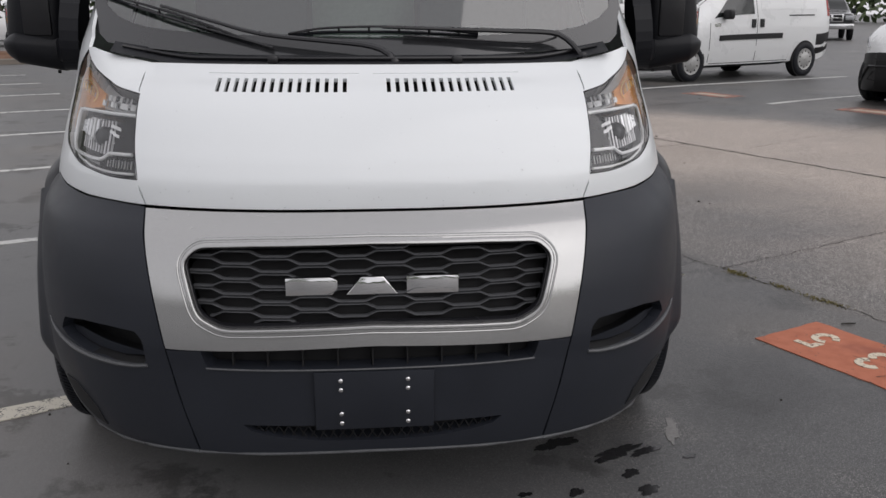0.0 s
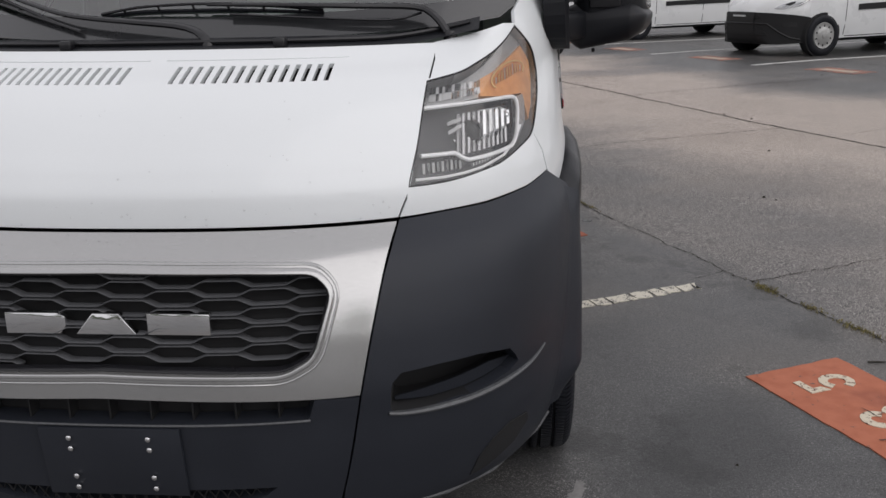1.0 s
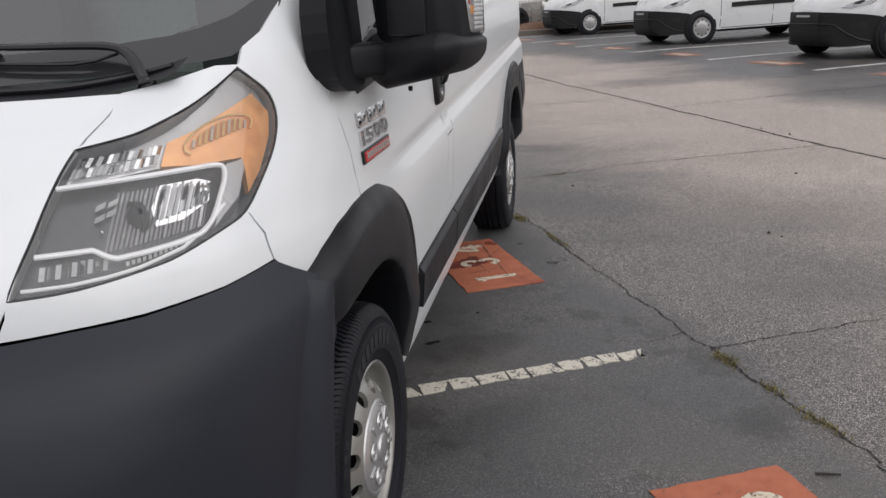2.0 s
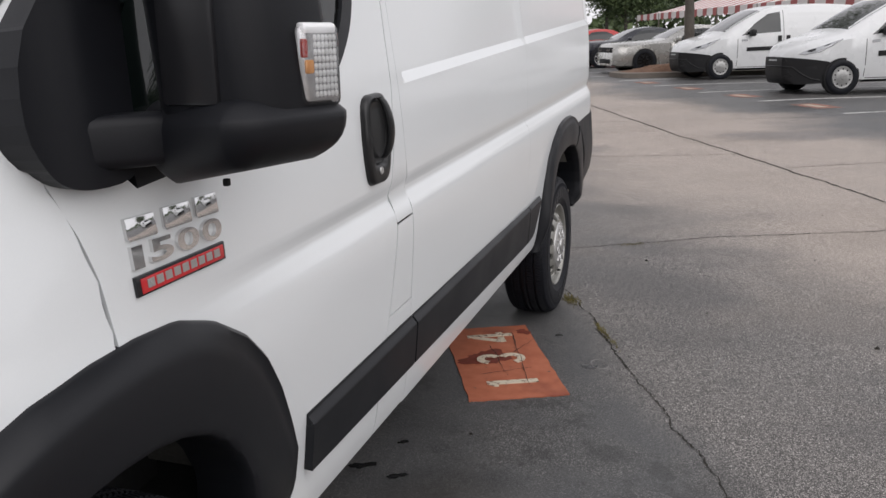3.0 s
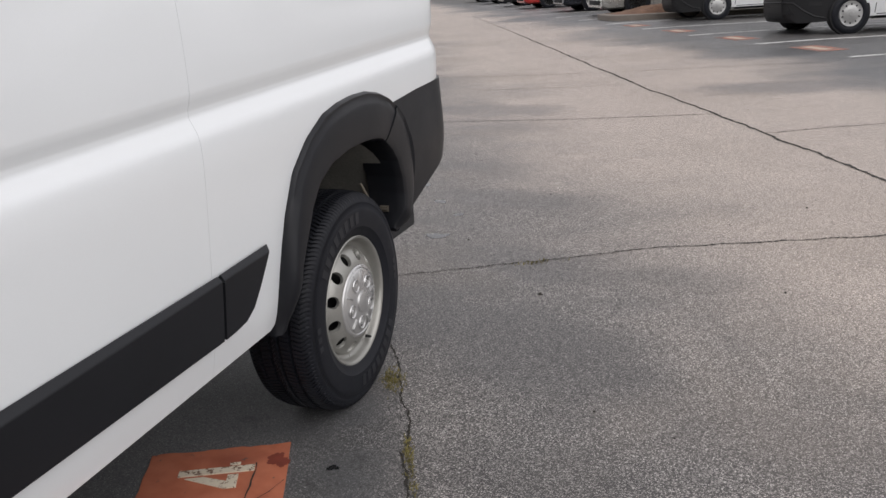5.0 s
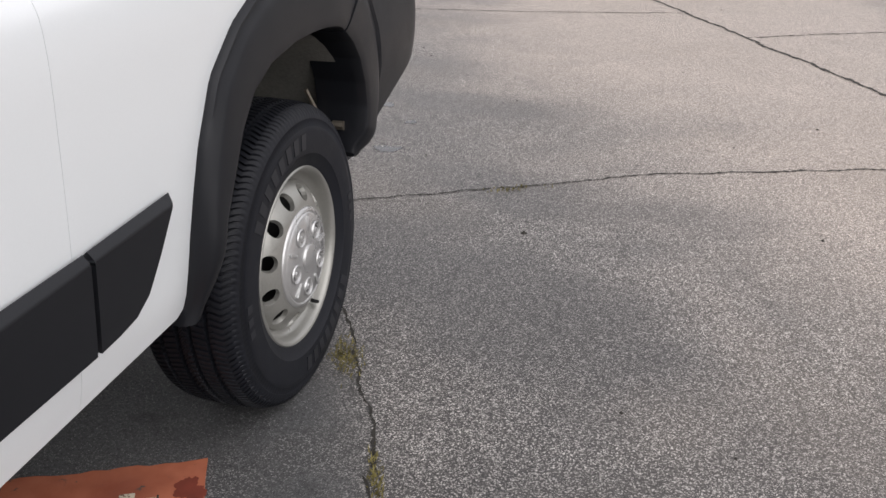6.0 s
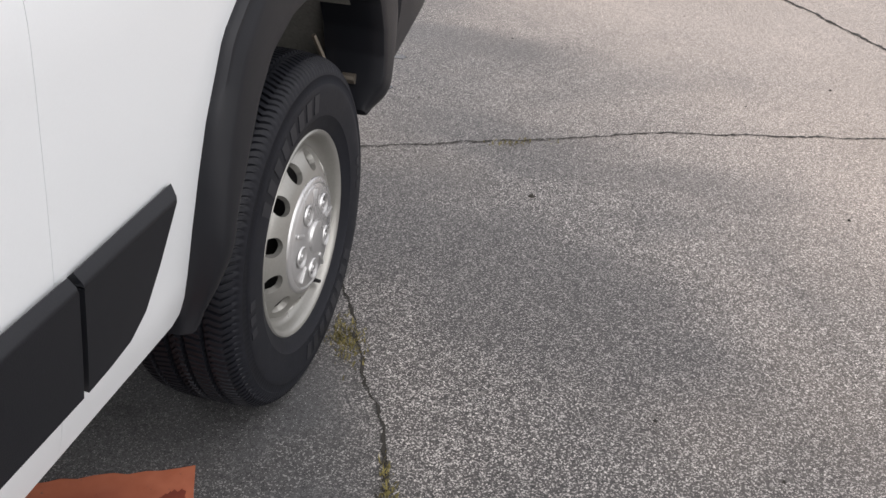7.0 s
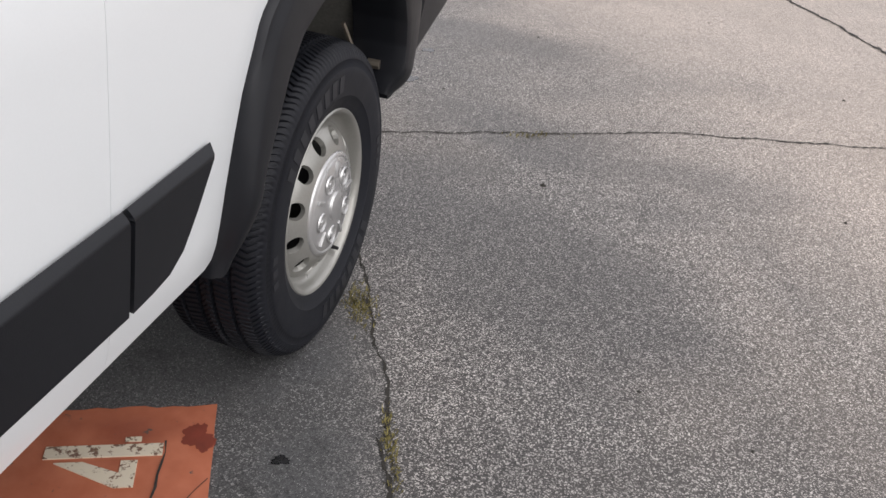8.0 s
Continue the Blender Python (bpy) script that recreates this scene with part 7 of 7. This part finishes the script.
island(9.55, 22.7, 15.0, 24.7, "kerbed island with bark mulch and a tree")
island(-6.0, 24.3, 3.2, 27.0, "kerbed island with bark mulch beside the stalls")

# ---- trees ----
BARK = plain("grey_bark", (0.10, 0.088, 0.075), 0.95, vary=0.4, grain=25, blotch=4, relief=.8)
m = Nodes("leaves")
geo = m.n.new("ShaderNodeNewGeometry")
m.set(Base_Color=m.mix(geo.outputs["Random Per Island"], (0.035, 0.062, 0.022), (0.11, 0.15, 0.055)), Roughness=0.6)
LEAVES = m.mat


def tree(m4, height, spread_m, seed, leaves=2600, leaf=.16, trunk_r=.16, words="broad tree with grey trunk and dense green leaves", clear=.38):
    rng = random.Random(seed)
    t = thing("tree", words, "tree", None, group="trees of the lot")
    top = height * .72
    trunk = [(rng.uniform(-.03, .03) * i, rng.uniform(-.03, .03) * i, top * i / 7) for i in range(8)]
    bms = [tube(trunk, [trunk_r * (1.25 if i == 0 else 1 - .11 * i) for i in range(8)], 9)]
    tips = []
    for i in range(11):
        h = height * (clear + .03 + .30 * i / 10)
        a = i * 2.4 + rng.uniform(-.4, .4)
        ln = spread_m * rng.uniform(.55, .95) * (1 - .25 * i / 10)
        mid = Vector((math.cos(a) * ln * .5, math.sin(a) * ln * .5, h + ln * .35))
        end = Vector((math.cos(a) * ln, math.sin(a) * ln, h + ln * rng.uniform(.5, .8)))
        bms.append(tube([(0, 0, h), mid, end], [trunk_r * .45, trunk_r * .28, trunk_r * .08], 6))
        tips += [mid, end, (mid + end) / 2, end + Vector((rng.uniform(-1, 1), rng.uniform(-1, 1), rng.uniform(.2, .8))) * spread_m * .25]
    tips += [Vector((rng.uniform(-.3, .3) * spread_m, rng.uniform(-.3, .3) * spread_m, height * rng.uniform(.7, .97))) for _ in range(9)]
    part("trunk", joined(*bms), BARK, t)
    verts, faces = [], []
    for _ in range(leaves):
        c = rng.choice(tips)
        rr = spread_m * .24
        p = c + Vector((rng.gauss(0, rr), rng.gauss(0, rr), rng.gauss(0, rr * .75)))
        if p.z < height * clear:
            p.z = height * clear + rng.uniform(0, .4)
        d = Vector((rng.uniform(-1, 1), rng.uniform(-1, 1), rng.uniform(-.7, .7))).normalized()
        e = d.cross(Vector((rng.uniform(-1, 1), rng.uniform(-1, 1), rng.uniform(-1, 1)))).normalized()
        sz = leaf * rng.uniform(.6, 1.4)
        b = len(verts)
        verts += [p - d * sz, p - e * sz * .5, p + d * sz, p + e * sz * .5]
        faces.append((b, b + 1, b + 2, b + 3))
    me = bpy.data.meshes.new("crown")
    me.from_pydata([tuple(v) for v in verts], [], faces)
    me.materials.append(LEAVES)
    crown = new("crown", me)
    crown.parent = t
    t.matrix_world = m4
    return t


tree(Matrix.Translation(lot(11.75, 23.75, .12)), 8.5, 3.4, 11, 11000, .075, .17, "tree with slender grey trunk in the mulched island")
tree(Matrix.Translation(lot(-.8, 25.6, .2)), 8.0, 3.0, 12, 10000, .08, .20, "tree with thick grey trunk in the mulched island")
for i, (x, y, h, sp) in enumerate(((-17, 74, 11, 4.6), (-11.5, 88, 13, 5), (-24, 86, 14, 6), (-32, 80, 13, 6), (-4, 92, 11, 4.5), (3, 84, 12, 5), (-40, 95, 15, 7), (12, 90, 12, 5.5), (24, 86, 13, 6), (-8.6, 80, 9, 3.4))):
    tree(Matrix.Translation((x, y, .1)), h, sp, 20 + i, 14000, .13, .2, "tall green tree at the far edge of the lot", .22)
for i, (x, y, h, sp) in enumerate(((34, 8, 11, 5), (38, -12, 12, 5.5), (30, 28, 10, 4.5), (18, -34, 12, 5), (-10, -38, 12, 5.5), (-34, 22, 12, 5.5), (-38, -6, 12, 5))):
    tree(Matrix.Translation((x, y, .1)), h, sp, 50 + i, 6000, .17, .2, "tall green tree at the edge of the lot", .25)


def woods(seed):
    """The dark line of far trees all round."""
    rng = random.Random(seed)
    verts, faces = [], []
    for i in range(42000):
        a = rng.uniform(0, 2 * math.pi)
        rad = rng.uniform(105, 130)
        h = (6.5 + 2.5 * math.sin(a * 17) + 1.8 * math.sin(a * 41 + 1)) * rng.uniform(.0, 1.0) ** .6
        p = Vector((rad * math.cos(a), 20 + rad * math.sin(a), h))
        d = Vector((rng.uniform(-1, 1), rng.uniform(-1, 1), rng.uniform(-1, 1))).normalized()
        e = d.cross(Vector((rng.uniform(-1, 1), rng.uniform(-1, 1), rng.uniform(-1, 1)))).normalized()
        sz = rng.uniform(.4, .95)
        b = len(verts)
        verts += [p - d * sz, p - e * sz * .6, p + d * sz, p + e * sz * .6]
        faces.append((b, b + 1, b + 2, b + 3))
    me = bpy.data.meshes.new("far_woods")
    me.from_pydata([tuple(v) for v in verts], [], faces)
    me.materials.append(LEAVES)
    return tagged(new("far_woods", me), "dark green line of distant trees", "trees", kind="stuff")


woods(9)

# ---- striped marquee ----
STRIPE_RED = plain("red_canvas", (0.40, 0.12, 0.115), 0.8, vary=0.12, grain=60, blotch=1)
STRIPE_WHITE = plain("white_canvas", (0.74, 0.70, 0.68), 0.8, vary=0.06, grain=60, blotch=1)


def marquee(a, b, depth, eave, ridge, stripes):
    """A long tent: a and b are the feet of its near eave."""
    tent = thing("striped_tent", "large red and white striped canvas tent on poles", "tent")
    a, b = Vector(a), Vector(b)
    d = (b - a).normalized()
    back = Vector((d.y, -d.x, 0)) * -1
    ln = (b - a).length
    for i in range(stripes):
        q0 = ln * (2 * (i // 2) + (1.18 if i % 2 else 0)) / stripes
        q1 = ln * (2 * (i // 2) + (2 if i % 2 else 1.18)) / stripes
        mat = STRIPE_RED if i % 2 else STRIPE_WHITE
        sag = lambda k: -.25 * math.sin(math.pi * k)
        ends = min(1.0, (i + .5) / 6, (stripes - i - .5) / 6)

        def roof(q, k):
            hip = ends if k > 0 else 1
            z = eave + (ridge - eave) * k * (.25 + .75 * ends) + sag(k)
            p = a + d * q + back * depth * .5 * k
            return (p.x, p.y, z)
        part("roof_stripe", grid(roof, (q0, q1), spread(0, 1, 6)), mat, tent)
        part("back_stripe", grid(lambda q, k: (*(a + d * q + back * depth * (1 - .5 * k)).xy, eave + (ridge - eave) * k * (.25 + .75 * ends) + sag(k)), (q0, q1), spread(0, 1, 4)), mat, tent)
        mid = (q0 + q1) / 2
        flap = [(q0, eave), (q1, eave), (q1, eave - .38), ((q1 + mid) / 2, eave - .45), (mid, eave - .47), ((q0 + mid) / 2, eave - .45), (q0, eave - .38)]
        bm = bmesh.new()
        bm.faces.new([bm.verts.new((*(a + d * q - back * .02).xy, z)) for q, z in flap])
        part("valance", bm, mat, tent)
    for i in range(7):
        p = a + d * ln * i / 6
        for off in (0, depth):
            c = p + back * off
            part("pole", tube([(c.x, c.y, 0), (c.x, c.y, eave)], .05, 8), KERB, tent)
    return tent


marquee((-6.6, 71.5, 0), (6.6, 39.0, 0), 16, 2.85, 5.6, 40)


# ---- lamp post beyond the parked cars ----
POST_PAINT = plain("pale_post_paint", (0.62, 0.62, 0.61), 0.5, vary=0.1, grain=30, blotch=2)
lamp_post = thing("lamp_post", "tall pale metal lamp post beyond the parked cars", "lamp post", Matrix.Translation((-11.2, 61.4, 0.2)))
part("pole", tube([(0, 0, 0), (0, 0, 4), (0, 0, 9)], [.16, .14, .11], 12), POST_PAINT, lamp_post)
part("base", lathe([(0, 0), (.3, 0), (.3, .6), (0, .6)], 16), KERB, lamp_post).rotation_euler = (0, radians(-90), 0)
part("arm", tube([(-.9, 0, 9.0), (0, 0, 9.08), (.9, 0, 9.0)], .05, 8), POST_PAINT, lamp_post)
for x in (-1.0, 1.0):
    part("lamp_head", box((x - .32, -.16, 8.92), (x + .32, .16, 9.06), .04), BEZEL, lamp_post)
